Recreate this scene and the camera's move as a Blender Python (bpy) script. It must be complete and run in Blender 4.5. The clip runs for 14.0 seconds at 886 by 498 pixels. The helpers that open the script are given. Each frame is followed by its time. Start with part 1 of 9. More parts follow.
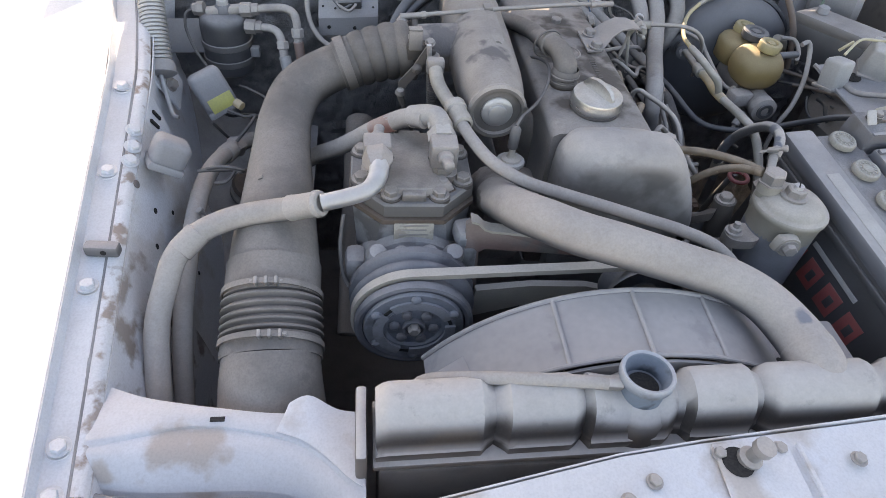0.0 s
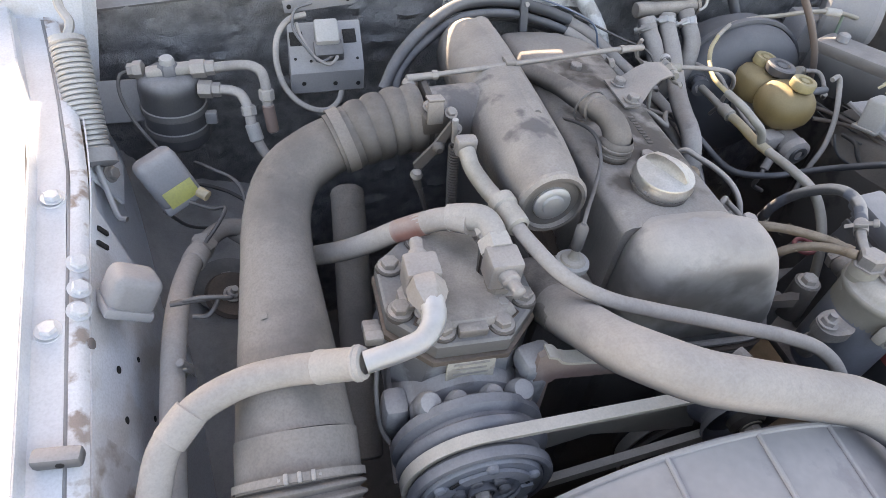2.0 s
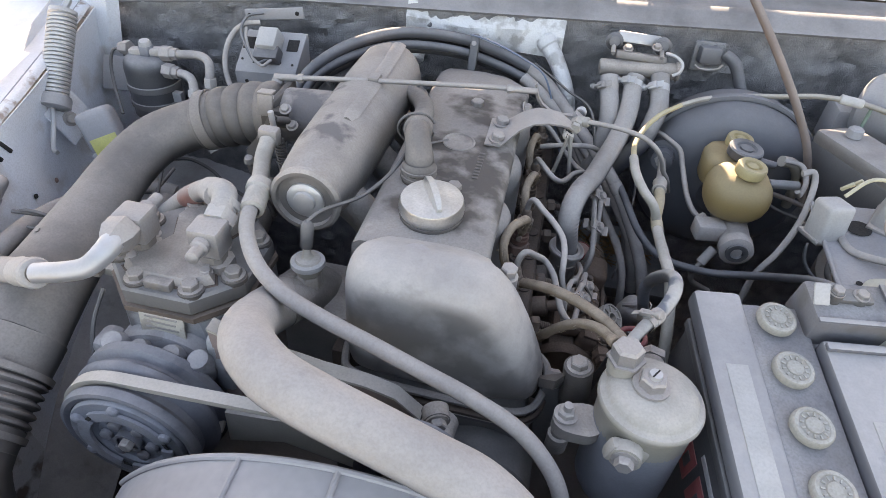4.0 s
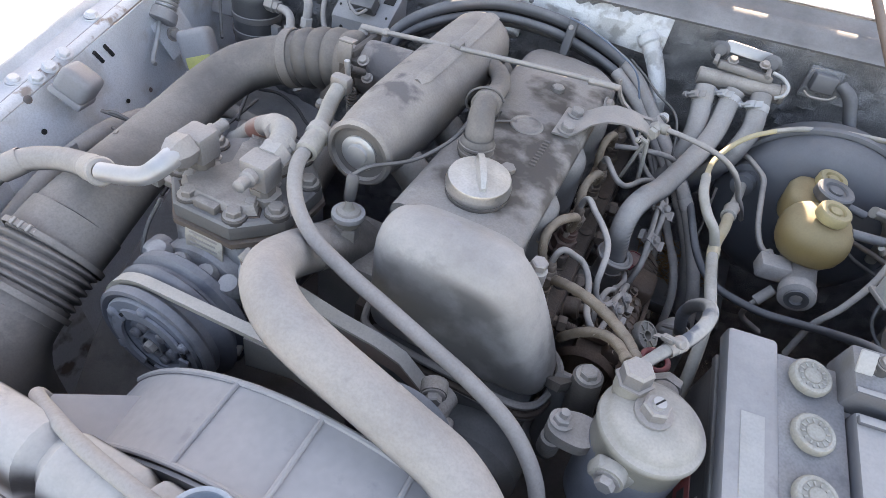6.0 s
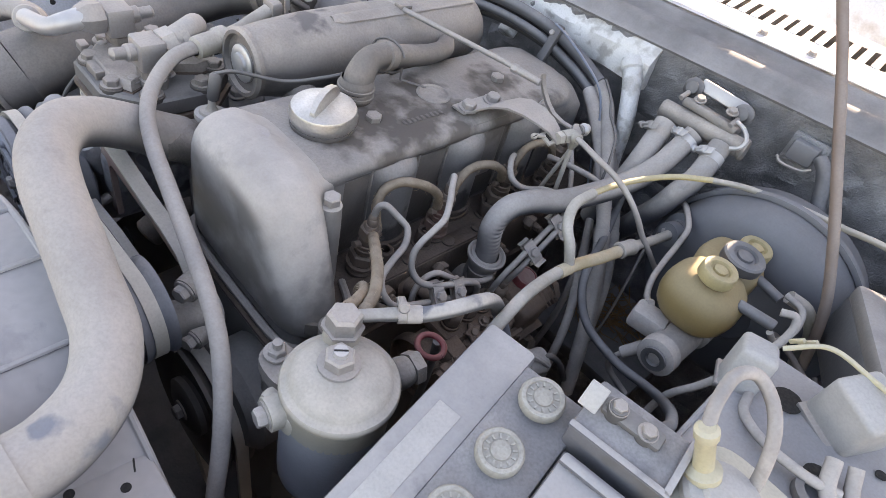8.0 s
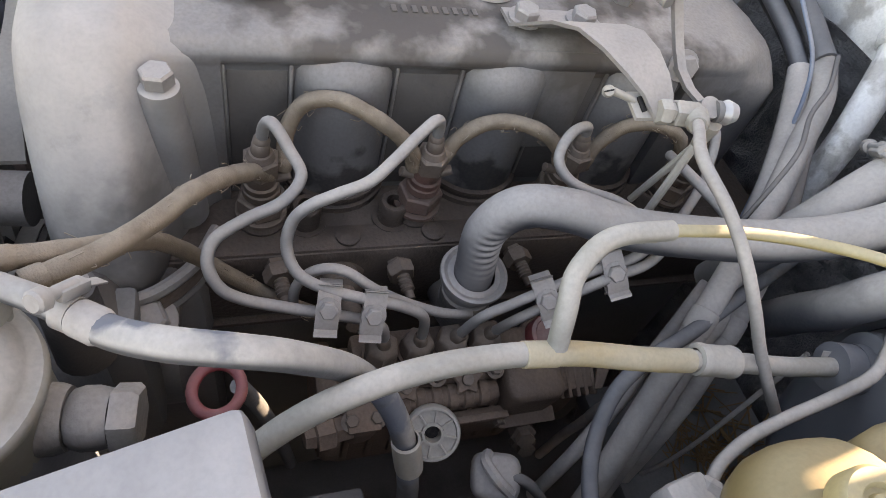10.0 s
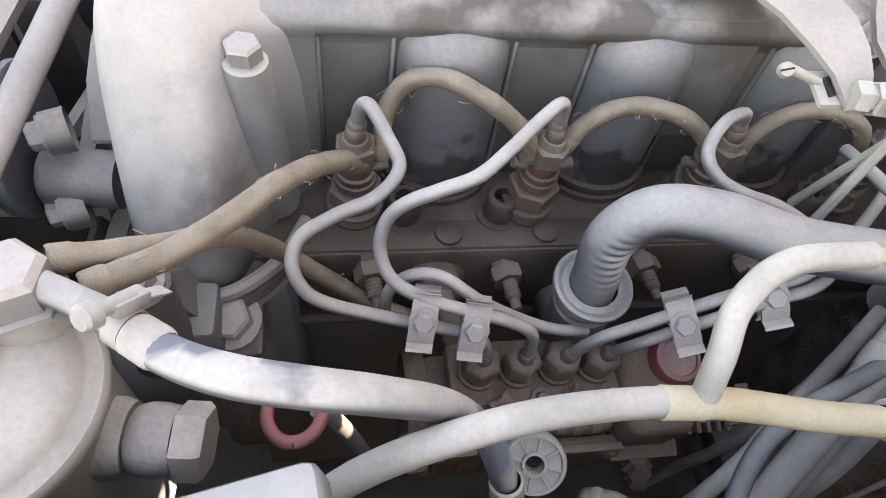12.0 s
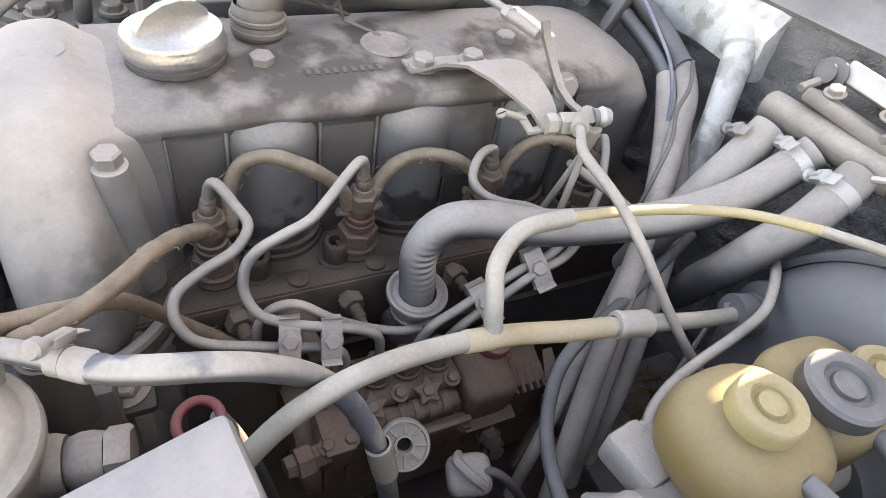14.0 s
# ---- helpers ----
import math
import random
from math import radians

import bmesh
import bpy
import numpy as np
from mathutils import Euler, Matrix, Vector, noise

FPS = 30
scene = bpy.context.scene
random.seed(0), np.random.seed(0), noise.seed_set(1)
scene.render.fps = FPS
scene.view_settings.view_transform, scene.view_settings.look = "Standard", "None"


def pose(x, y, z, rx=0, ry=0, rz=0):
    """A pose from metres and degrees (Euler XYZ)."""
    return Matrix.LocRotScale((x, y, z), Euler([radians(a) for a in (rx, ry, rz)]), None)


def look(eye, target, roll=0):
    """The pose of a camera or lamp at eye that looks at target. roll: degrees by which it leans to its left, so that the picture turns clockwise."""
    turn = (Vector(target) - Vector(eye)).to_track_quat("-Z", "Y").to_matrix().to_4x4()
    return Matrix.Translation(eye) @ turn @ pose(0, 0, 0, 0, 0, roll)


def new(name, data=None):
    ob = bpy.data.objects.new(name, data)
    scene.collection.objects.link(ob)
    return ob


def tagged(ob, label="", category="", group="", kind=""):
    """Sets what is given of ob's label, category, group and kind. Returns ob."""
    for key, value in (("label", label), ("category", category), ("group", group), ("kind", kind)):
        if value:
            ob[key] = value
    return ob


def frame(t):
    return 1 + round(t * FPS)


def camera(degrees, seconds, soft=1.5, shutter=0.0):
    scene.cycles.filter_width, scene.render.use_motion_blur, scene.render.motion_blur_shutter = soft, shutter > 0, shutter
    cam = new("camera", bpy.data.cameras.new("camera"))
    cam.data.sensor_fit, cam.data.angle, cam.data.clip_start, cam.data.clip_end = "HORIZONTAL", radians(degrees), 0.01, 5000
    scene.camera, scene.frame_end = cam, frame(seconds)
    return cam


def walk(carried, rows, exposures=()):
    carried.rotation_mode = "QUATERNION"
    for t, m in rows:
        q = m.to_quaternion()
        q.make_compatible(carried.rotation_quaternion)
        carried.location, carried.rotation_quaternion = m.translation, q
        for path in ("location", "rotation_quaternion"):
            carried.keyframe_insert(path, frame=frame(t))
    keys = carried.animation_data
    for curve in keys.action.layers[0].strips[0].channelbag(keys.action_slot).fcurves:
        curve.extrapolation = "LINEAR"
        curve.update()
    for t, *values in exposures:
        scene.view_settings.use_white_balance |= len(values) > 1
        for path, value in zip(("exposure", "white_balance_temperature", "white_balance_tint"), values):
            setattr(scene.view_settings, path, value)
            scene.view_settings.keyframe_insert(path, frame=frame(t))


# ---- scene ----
cam = camera(71.0, 14.0, soft=0.8)
PATH = [
    (0, (-0.271, -0.263, 1.338), (-0.026, 1.145, -0.061), 6.7),
    (0.5, (-0.348, -0.169, 1.353), (0.093, 1.175, -0.061), 4.6),
    (1, (-0.293, -0.143, 1.334), (0.162, 1.172, -0.103), 7.5),
    (1.5, (-0.32, -0.103, 1.319), (0.112, 1.185, -0.148), 7.9),
    (2, (-0.368, -0.045, 1.32), (0.131, 1.288, -0.085), 9.7),
    (2.5, (-0.284, -0.061, 1.322), (0.179, 1.344, -0.024), 8.3),
    (2.7, (-0.204, -0.089, 1.311), (0.203, 1.343, -0.025), 7.3),
    (4.8, (0.161, -0.101, 1.305), (-0.316, 1.344, 0.008), 6.2),
    (5, (0.176, -0.126, 1.301), (-0.303, 1.294, -0.023), 6.3),
    (5.5, (0.168, -0.115, 1.297), (-0.255, 1.28, -0.073), 6.3),
    (6, (0.123, -0.077, 1.312), (-0.329, 1.291, -0.076), 10.7),
    (6.5, (0.205, -0.032, 1.29), (-0.346, 1.289, -0.108), 12.3),
    (7, (0.329, -0.009, 1.278), (-0.646, 1.052, -0.108), 11.4),
    (7.5, (0.375, 0.022, 1.282), (-0.461, 1.264, -0.044), 19.1),
    (7.7, (0.385, 0.035, 1.281), (-0.452, 1.273, -0.047), 18.3),
    (9.8, (0.354, 0.315, 1.155), (-0.768, 0.991, -0.356), 17.6),
    (10, (0.336, 0.347, 1.14), (-0.796, 0.964, -0.389), 18.7),
    (10.5, (0.318, 0.423, 1.122), (-0.77, 1.032, -0.442), 16.2),
    (11, (0.313, 0.426, 1.118), (-0.787, 0.988, -0.455), 15.0),
    (11.5, (0.326, 0.372, 1.103), (-0.814, 0.786, -0.488), 13.5),
    (12, (0.297, 0.353, 1.109), (-0.833, 0.67, -0.51), 11.2),
    (12.5, (0.289, 0.348, 1.123), (-0.949, 0.803, -0.381), 12.8),
    (13, (0.309, 0.331, 1.134), (-0.963, 0.888, -0.305), 11.4),
    (13.5, (0.331, 0.326, 1.154), (-0.948, 0.937, -0.256), 11.3),
    (14, (0.382, 0.338, 1.158), (-0.841, 1.118, -0.219), 11.9),
]
EXPOSURES = [(0, 1.98, 8300, 18), (1.5, 2.23, 8650, 19), (2.5, 2.29, 8600, 19), (5, 2.37, 8350, 18.5), (6, 2.32, 8150, 18.5), (6.5, 2.34, 8250, 19), (7, 2.42, 8800, 20), (7.5, 2.39, 8650, 21), (10, 2.58, 9550, 20), (10.5, 2.79, 9600, 20), (11, 2.97, 9600, 20), (11.5, 3.18, 9600, 20), (12, 3.2, 9500, 19.5), (13, 3.0, 9600, 19.5), (14, 2.96, 9950, 20.3)]
walk(cam, [(t, look(eye, target, roll)) for t, eye, target, roll in PATH], EXPOSURES)

# ---- light ----
SUN_TO = Vector((-0.06, 0.92, 0.414)).normalized()   # towards the sun: low behind the car, over its roof
world = bpy.data.worlds.new("sky")
scene.world = world
world.use_nodes = True
wn = world.node_tree
sky = wn.nodes.new("ShaderNodeTexSky")
sky.sky_type, sky.sun_disc = "NISHITA", False
sky.sun_elevation = math.asin(SUN_TO.z)
sky.sun_rotation = math.atan2(SUN_TO.x, SUN_TO.y)
sky.air_density, sky.dust_density = 1.0, 2.5
wn.links.new(sky.outputs[0], wn.nodes["Background"].inputs[0])
wn.nodes["Background"].inputs[1].default_value = 0.15
sun = bpy.data.lights.new("sun", "SUN")
sun.energy, sun.angle, sun.color = 4.0, radians(0.5), (1.0, 0.93, 0.82)
sun_ob = new("sun", sun)
sun_ob.matrix_world = look((0, 0, 6), Vector((0, 0, 6)) - SUN_TO)

# ---- materials ----
DUST = (0.47, 0.415, 0.375)


def dusty(name, base, amount=0.6, dust=DUST, rough=0.55, metal=0.0, grain=120.0, bump=0.25, wear=None, stain_or_shade=None, up=(-0.05, 0.75), scuff=0.0, depth=0.001, low=0.10, grit_most=0.18, least=0.50, edges=0.30):
    """Paint, metal or rubber under settled dust: more of it on faces that look up, which also paints in top light."""
    m = bpy.data.materials.new(name)
    m.use_nodes = True
    n, l = m.node_tree.nodes, m.node_tree.links
    bsdf = n["Principled BSDF"]
    geo, tex = n.new("ShaderNodeNewGeometry"), n.new("ShaderNodeTexCoord")
    sep = n.new("ShaderNodeSeparateXYZ")
    l.new(geo.outputs["Normal"], sep.inputs[0])
    rng = n.new("ShaderNodeMapRange")
    rng.inputs[1].default_value, rng.inputs[2].default_value = up
    rng.interpolation_type = "SMOOTHSTEP"
    rng.inputs[3].default_value, rng.inputs[4].default_value = low, 1.0
    l.new(sep.outputs[2], rng.inputs[0])
    fine, broad = n.new("ShaderNodeTexNoise"), n.new("ShaderNodeTexNoise")
    fine.inputs["Scale"].default_value, fine.inputs["Detail"].default_value = grain * 3, 4
    broad.inputs["Scale"].default_value, broad.inputs["Detail"].default_value = grain * 0.22, 5
    for t in (fine, broad):
        l.new(tex.outputs["Object"], t.inputs["Vector"])
    cover = n.new("ShaderNodeMapRange")
    cover.inputs[1].default_value, cover.inputs[2].default_value = 0.30, 0.58
    cover.inputs[3].default_value, cover.inputs[4].default_value = amount * least, min(1.0, amount * 1.15)
    l.new(broad.outputs[0], cover.inputs[0])
    mul = n.new("ShaderNodeMath")
    mul.operation, mul.use_clamp = "MULTIPLY", True
    l.new(rng.outputs[0], mul.inputs[0])
    l.new(cover.outputs[0], mul.inputs[1])
    covered = mul
    if scuff:
        # places where the dust is rubbed away
        rub, edge = n.new("ShaderNodeTexNoise"), n.new("ShaderNodeMapRange")
        rub.inputs["Scale"].default_value, rub.inputs["Detail"].default_value, rub.inputs["Roughness"].default_value = 21, 7, 0.62
        shift = n.new("ShaderNodeVectorMath")
        shift.inputs[1].default_value = (3.7, 1.9, 5.3)
        l.new(tex.outputs["Object"], shift.inputs[0])
        l.new(shift.outputs[0], rub.inputs["Vector"])
        edge.inputs[1].default_value, edge.inputs[2].default_value = 0.585, 0.665
        edge.inputs[3].default_value, edge.inputs[4].default_value = 1.0, 1.0 - scuff
        l.new(rub.outputs[0], edge.inputs[0])
        mul = n.new("ShaderNodeMath")
        mul.operation = "MULTIPLY"
        l.new(covered.outputs[0], mul.inputs[0])
        l.new(edge.outputs[0], mul.inputs[1])
    tint = n.new("ShaderNodeMix")
    tint.data_type = "RGBA"
    tint.inputs[6].default_value = (*[c * 0.86 for c in dust], 1)
    tint.inputs[7].default_value = (*[min(1, c * 1.10) for c in dust], 1)
    l.new(fine.outputs[0], tint.inputs[0])
    body = n.new("ShaderNodeMix")
    body.data_type = "RGBA"
    body.inputs[6].default_value = (*base, 1)
    body.inputs[7].default_value = (*(wear or [c * 0.7 for c in base]), 1)
    worn = n.new("ShaderNodeMapRange")
    worn.inputs[1].default_value, worn.inputs[2].default_value = (0.52, 0.62) if wear else (0.3, 0.8)
    second = n.new("ShaderNodeTexNoise")
    second.inputs["Scale"].default_value, second.inputs["Detail"].default_value = grain * 0.35, 6
    l.new(tex.outputs["Object"], second.inputs["Vector"])
    l.new(second.outputs[0], worn.inputs[0])
    l.new(worn.outputs[0], body.inputs[0])
    mix = n.new("ShaderNodeMix")
    mix.data_type = "RGBA"
    l.new(mul.outputs[0], mix.inputs[0])
    l.new(body.outputs[2], mix.inputs[6])
    l.new(tint.outputs[2], mix.inputs[7])
    last = mix.outputs[2]
    if stain_or_shade:
        # toned spots, such as oil in the dust: (colour, ((centre, reach), ...))
        colour, spots, soft = stain_or_shade
        near = None
        for centre, reach in spots:
            off = n.new("ShaderNodeVectorMath")
            off.operation = "DISTANCE"
            off.inputs[1].default_value = centre
            l.new(tex.outputs["Object"], off.inputs[0])
            scaled = n.new("ShaderNodeMath")
            scaled.operation = "DIVIDE"
            scaled.inputs[1].default_value = reach
            l.new(off.outputs["Value"], scaled.inputs[0])
            if near:
                least = n.new("ShaderNodeMath")
                least.operation = "MINIMUM"
                l.new(near.outputs[0], least.inputs[0])
                l.new(scaled.outputs[0], least.inputs[1])
                near = least
            else:
                near = scaled
        blot = n.new("ShaderNodeTexNoise")
        blot.inputs["Scale"].default_value, blot.inputs["Detail"].default_value = 42, 8
        l.new(tex.outputs["Object"], blot.inputs["Vector"])
        add = n.new("ShaderNodeMath")
        add.operation = "MULTIPLY_ADD"
        add.inputs[1].default_value = -0.40
        l.new(near.outputs[0], add.inputs[0])
        l.new(blot.outputs[0], add.inputs[2])
        cut = n.new("ShaderNodeMapRange")
        cut.inputs[1].default_value, cut.inputs[2].default_value = 0.245 - soft / 2, 0.245 + soft / 2
        cut.inputs[4].default_value = 0.86
        l.new(add.outputs[0], cut.inputs[0])
        oil = n.new("ShaderNodeMix")
        oil.data_type = "RGBA"
        oil.inputs[7].default_value = (*colour, 1)
        l.new(cut.outputs[0], oil.inputs[0])
        l.new(last, oil.inputs[6])
        last = oil.outputs[2]
    # rubbed edges
    rim, rubbed = n.new("ShaderNodeMapRange"), n.new("ShaderNodeMix")
    rim.inputs[1].default_value, rim.inputs[2].default_value = 0.53, 0.62
    rim.inputs[3].default_value, rim.inputs[4].default_value = 0.0, edges
    l.new(geo.outputs["Pointiness"], rim.inputs[0])
    rubbed.data_type = "RGBA"
    rubbed.inputs[7].default_value = (*[min(1, c * 1.25 + 0.02) for c in dust], 1)
    l.new(rim.outputs[0], rubbed.inputs[0])
    l.new(last, rubbed.inputs[6])
    last = rubbed.outputs[2]
    # grit
    grit, pick = n.new("ShaderNodeTexNoise"), n.new("ShaderNodeMapRange")
    grit.inputs["Scale"].default_value, grit.inputs["Detail"].default_value = 480, 8
    l.new(tex.outputs["Object"], grit.inputs["Vector"])
    pick.inputs[1].default_value, pick.inputs[2].default_value = 0.40, 0.75
    pick.inputs[3].default_value, pick.inputs[4].default_value = 0.0, grit_most
    l.new(grit.outputs[0], pick.inputs[0])
    pitted = n.new("ShaderNodeMix")
    pitted.data_type = "RGBA"
    pitted.inputs[7].default_value = (*[c * 0.35 for c in dust], 1)
    l.new(pick.outputs[0], pitted.inputs[0])
    l.new(last, pitted.inputs[6])
    l.new(pitted.outputs[2], bsdf.inputs["Base Color"])
    gloss = n.new("ShaderNodeMapRange")
    gloss.inputs[3].default_value, gloss.inputs[4].default_value = rough, 0.95
    l.new(mul.outputs[0], gloss.inputs[0])
    l.new(gloss.outputs[0], bsdf.inputs["Roughness"])
    if metal:
        shine = n.new("ShaderNodeMapRange")
        shine.inputs[3].default_value, shine.inputs[4].default_value = metal, 0.0
        l.new(mul.outputs[0], shine.inputs[0])
        l.new(shine.outputs[0], bsdf.inputs["Metallic"])
    rough_up = n.new("ShaderNodeBump")
    rough_up.inputs["Strength"].default_value, rough_up.inputs["Distance"].default_value = bump, depth
    both = n.new("ShaderNodeMath")
    both.operation = "MULTIPLY_ADD"
    both.inputs[1].default_value = 2.0
    l.new(broad.outputs[0], both.inputs[0])
    l.new(fine.outputs[0], both.inputs[2])
    l.new(both.outputs[0], rough_up.inputs["Height"])
    l.new(rough_up.outputs[0], bsdf.inputs["Normal"])
    return m


M = {}
M["cast"] = dusty("cast_aluminium", (0.12, 0.115, 0.115), 0.92, dust=(0.45, 0.40, 0.36), rough=0.5, metal=0.3, scuff=0.35, bump=0.6, low=0.12, least=0.40, grit_most=0.25)
M["pale_cast"] = dusty("pale_dusty_alloy", (0.42, 0.41, 0.40), 0.85, dust=(0.50, 0.455, 0.415), rough=0.5, metal=0.4, bump=0.2, up=(-0.8, 0.5))
M["void"] = dusty("dark_opening", (0.008, 0.008, 0.009), 0.04, rough=0.9, edges=0.0)
M["grimy"] = dusty("grimy_casting", (0.045, 0.040, 0.038), 0.5, dust=(0.24, 0.21, 0.19), rough=0.5, metal=0.2, bump=0.4, scuff=0.5)
M["alloy"] = dusty("dirty_alloy_casting", (0.36, 0.375, 0.41), 0.75, dust=(0.43, 0.40, 0.38), rough=0.42, metal=0.6, wear=(0.10, 0.105, 0.12), grain=90, bump=0.3)
M["nut"] = dusty("greasy_brown_steel", (0.085, 0.058, 0.046), 0.75, dust=(0.25, 0.195, 0.16), rough=0.42, metal=0.3, up=(-0.3, 0.9), scuff=0.5, grit_most=0.3)
# oil spots on top and lip; three more darken the bulge feet
M["cover"] = dusty("valve_cover_alloy", (0.19, 0.19, 0.203), 0.90, scuff=0.22, least=0.68, dust=(0.395, 0.352, 0.318), rough=0.40, metal=0.45, up=(-0.1, 0.85), low=0.16, grain=70, grit_most=0.26,
                   stain_or_shade=((0.090, 0.074, 0.064), (((0.012, 0.415, 0.955), 0.060), ((0.040, 0.440, 0.950), 0.056), ((0.020, 0.460, 0.953), 0.046), ((0.004, 0.590, 0.955), 0.036), ((0.020, 0.560, 0.953), 0.026), ((0.030, 0.365, 0.950), 0.025), ((-0.030, 0.370, 0.950), 0.025), ((0.075, 0.407, 0.856), 0.034), ((0.075, 0.503, 0.856), 0.034), ((0.075, 0.598, 0.856), 0.034), ((0.062, 0.445, 0.925), 0.026), ((0.062, 0.565, 0.925), 0.028), ((0.075, 0.520, 0.900), 0.020), ((0.062, 0.655, 0.90), 0.03), ((0.060, 0.400, 0.938), 0.024), ((0.060, 0.485, 0.938), 0.030), ((0.060, 0.545, 0.940), 0.024), ((0.060, 0.620, 0.940), 0.032), ((-0.015, 0.490, 0.955), 0.034), ((0.030, 0.500, 0.953), 0.026)), 0.24))
# first four spots paint the front face's shade, the last three are smears
M["nose"] = dusty("rubbed_cover_alloy", (0.245, 0.238, 0.240), 0.88, wear=(0.12, 0.115, 0.117), scuff=0.4, dust=(0.50, 0.455, 0.42), rough=0.42, metal=0.35, up=(-0.10, 0.55), low=0.14, grain=40, bump=0.15, grit_most=0.16,
                  stain_or_shade=((0.165, 0.154, 0.150), (((0.00, 0.255, 0.900), 0.050), ((0.050, 0.255, 0.862), 0.050), ((0.100, 0.262, 0.838), 0.040), ((-0.06, 0.29, 0.89), 0.05), ((0.118, 0.285, 0.868), 0.026), ((0.106, 0.300, 0.890), 0.022), ((0.122, 0.300, 0.848), 0.024)), 0.30))
M["head"] = dusty("greasy_iron", (0.030, 0.022, 0.019), 0.70, dust=(0.155, 0.115, 0.094), rough=0.42, bump=0.7, up=(-0.5, 0.9), scuff=0.6, grit_most=0.35)
# tones lifted to carry the haze that lies over the darkest places
M["iron"] = dusty("dark_iron", (0.06, 0.057, 0.057), 0.65, dust=(0.30, 0.285, 0.275), rough=0.7, bump=0.4)
M["rubber"] = dusty("dusty_rubber", (0.05, 0.055, 0.07), 0.97, dust=(0.455, 0.41, 0.375), rough=0.6, bump=0.06, scuff=0.10, up=(-0.75, 0.0), low=0.06, grain=60, least=0.82)
M["heater_hose"] = dusty("blue_grey_rubber", (0.035, 0.040, 0.054), 0.97, dust=(0.44, 0.405, 0.38), rough=0.5, bump=0.2, scuff=0.3, up=(-0.30, 0.60), low=0.04, grain=70, least=0.7)
M["rubber_dark"] = dusty("black_rubber", (0.026, 0.026, 0.030), 0.5, dust=(0.30, 0.275, 0.26), rough=0.5, bump=0.15, scuff=0.4)
M["duct"] = dusty("black_duct_plastic", (0.03, 0.03, 0.031), 0.80, grit_most=0.30, dust=(0.33, 0.29, 0.26), rough=0.5, bump=0.12, scuff=0.3, up=(-0.5, 0.7), grain=60)
M["loom"] = dusty("wiring_sleeve", (0.11, 0.11, 0.12), 0.95, dust=(0.49, 0.445, 0.41), rough=0.55, bump=0.15, up=(-0.65, 0.35), low=0.15, scuff=0.3, grain=90)
M["dirty_panel"] = dusty("grimy_inner_panel", (0.15, 0.135, 0.125), 0.7, dust=(0.30, 0.265, 0.24), rough=0.7, wear=(0.06, 0.052, 0.048), grain=60, bump=0.5)
M["clutch"] = dusty("blue_grey_clutch_steel", (0.15, 0.175, 0.225), 0.5, dust=(0.36, 0.355, 0.365), rough=0.42, metal=0.4, up=(-0.5, 0.8), low=0.15, wear=(0.07, 0.08, 0.10), grain=120)
M["loom_dark"] = dusty("dark_taped_sleeve", (0.045, 0.046, 0.054), 0.65, dust=(0.28, 0.275, 0.28), rough=0.5, bump=0.15, scuff=0.4)
M["pulley"] = dusty("blued_steel", (0.070, 0.082, 0.115), 0.55, dust=(0.34, 0.33, 0.335), rough=0.42, metal=0.4, up=(-0.5, 0.8), low=0.2, scuff=0.5)
M["steel"] = dusty("plated_steel", (0.34, 0.335, 0.335), 0.75, rough=0.4, metal=0.6, bump=0.12)
M["bright"] = dusty("bare_aluminium", (0.66, 0.66, 0.67), 0.50, dust=(0.5, 0.47, 0.45), rough=0.42, metal=0.85, bump=0.04, grit_most=0.05)
M["chrome"] = dusty("polished_alloy", (0.75, 0.74, 0.72), 0.38, dust=(0.50, 0.46, 0.41), rough=0.26, metal=1.0, bump=0.25, grit_most=0.22, scuff=0.8)
M["tank"] = dusty("dusty_radiator_paint", (0.045, 0.038, 0.035), 0.98, dust=(0.53, 0.495, 0.465), rough=0.55, bump=0.08, up=(0.22, 0.62), low=0.03, scuff=0.35, grain=50, grit_most=0.10, least=0.85, wear=(0.075, 0.055, 0.04))
M["shroud"] = dusty("dusty_shroud_plastic", (0.11, 0.115, 0.145), 0.96, dust=(0.435, 0.405, 0.39), rough=0.55, bump=0.06, grain=40, up=(-0.7, 0.4), scuff=0.22, grit_most=0.05, least=0.9)
M["white"] = dusty("white_paint", (0.74, 0.76, 0.80), 0.35, dust=(0.55, 0.53, 0.52), rough=0.35, bump=0.05, grain=60)
M["wing"] = dusty("old_body_paint", (0.74, 0.76, 0.81), 0.42, dust=(0.60, 0.575, 0.56), rough=0.45, bump=0.15, grain=46, scuff=0.5, wear=(0.60, 0.58, 0.58), grit_most=0.24)
M["rusty_paint"] = dusty("rust_flaked_paint", (0.70, 0.71, 0.74), 0.35, dust=(0.56, 0.52, 0.49), rough=0.5, wear=(0.22, 0.14, 0.10), grain=150, bump=0.4)
M["panel"] = dusty("dusty_body_paint", (0.74, 0.76, 0.81), 0.55, dust=(0.60, 0.565, 0.54), rough=0.45, wear=(0.44, 0.37, 0.32), grain=40, bump=0.15)
M["firewall"] = dusty("bitumen_mat", (0.07, 0.07, 0.078), 0.88, low=0.42, dust=(0.38, 0.37, 0.37), rough=0.32, grain=170, bump=0.9, depth=0.005, up=(-0.5, 0.6), scuff=0.5)
M["foil"] = dusty("foil_insulation", (0.72, 0.72, 0.72), 0.4, dust=(0.56, 0.54, 0.52), rough=0.42, metal=0.25, wear=(0.38, 0.365, 0.35), grain=150, bump=0.8)
M["black"] = dusty("black_plastic", (0.02, 0.02, 0.024), 0.6, dust=(0.30, 0.29, 0.29), rough=0.45)
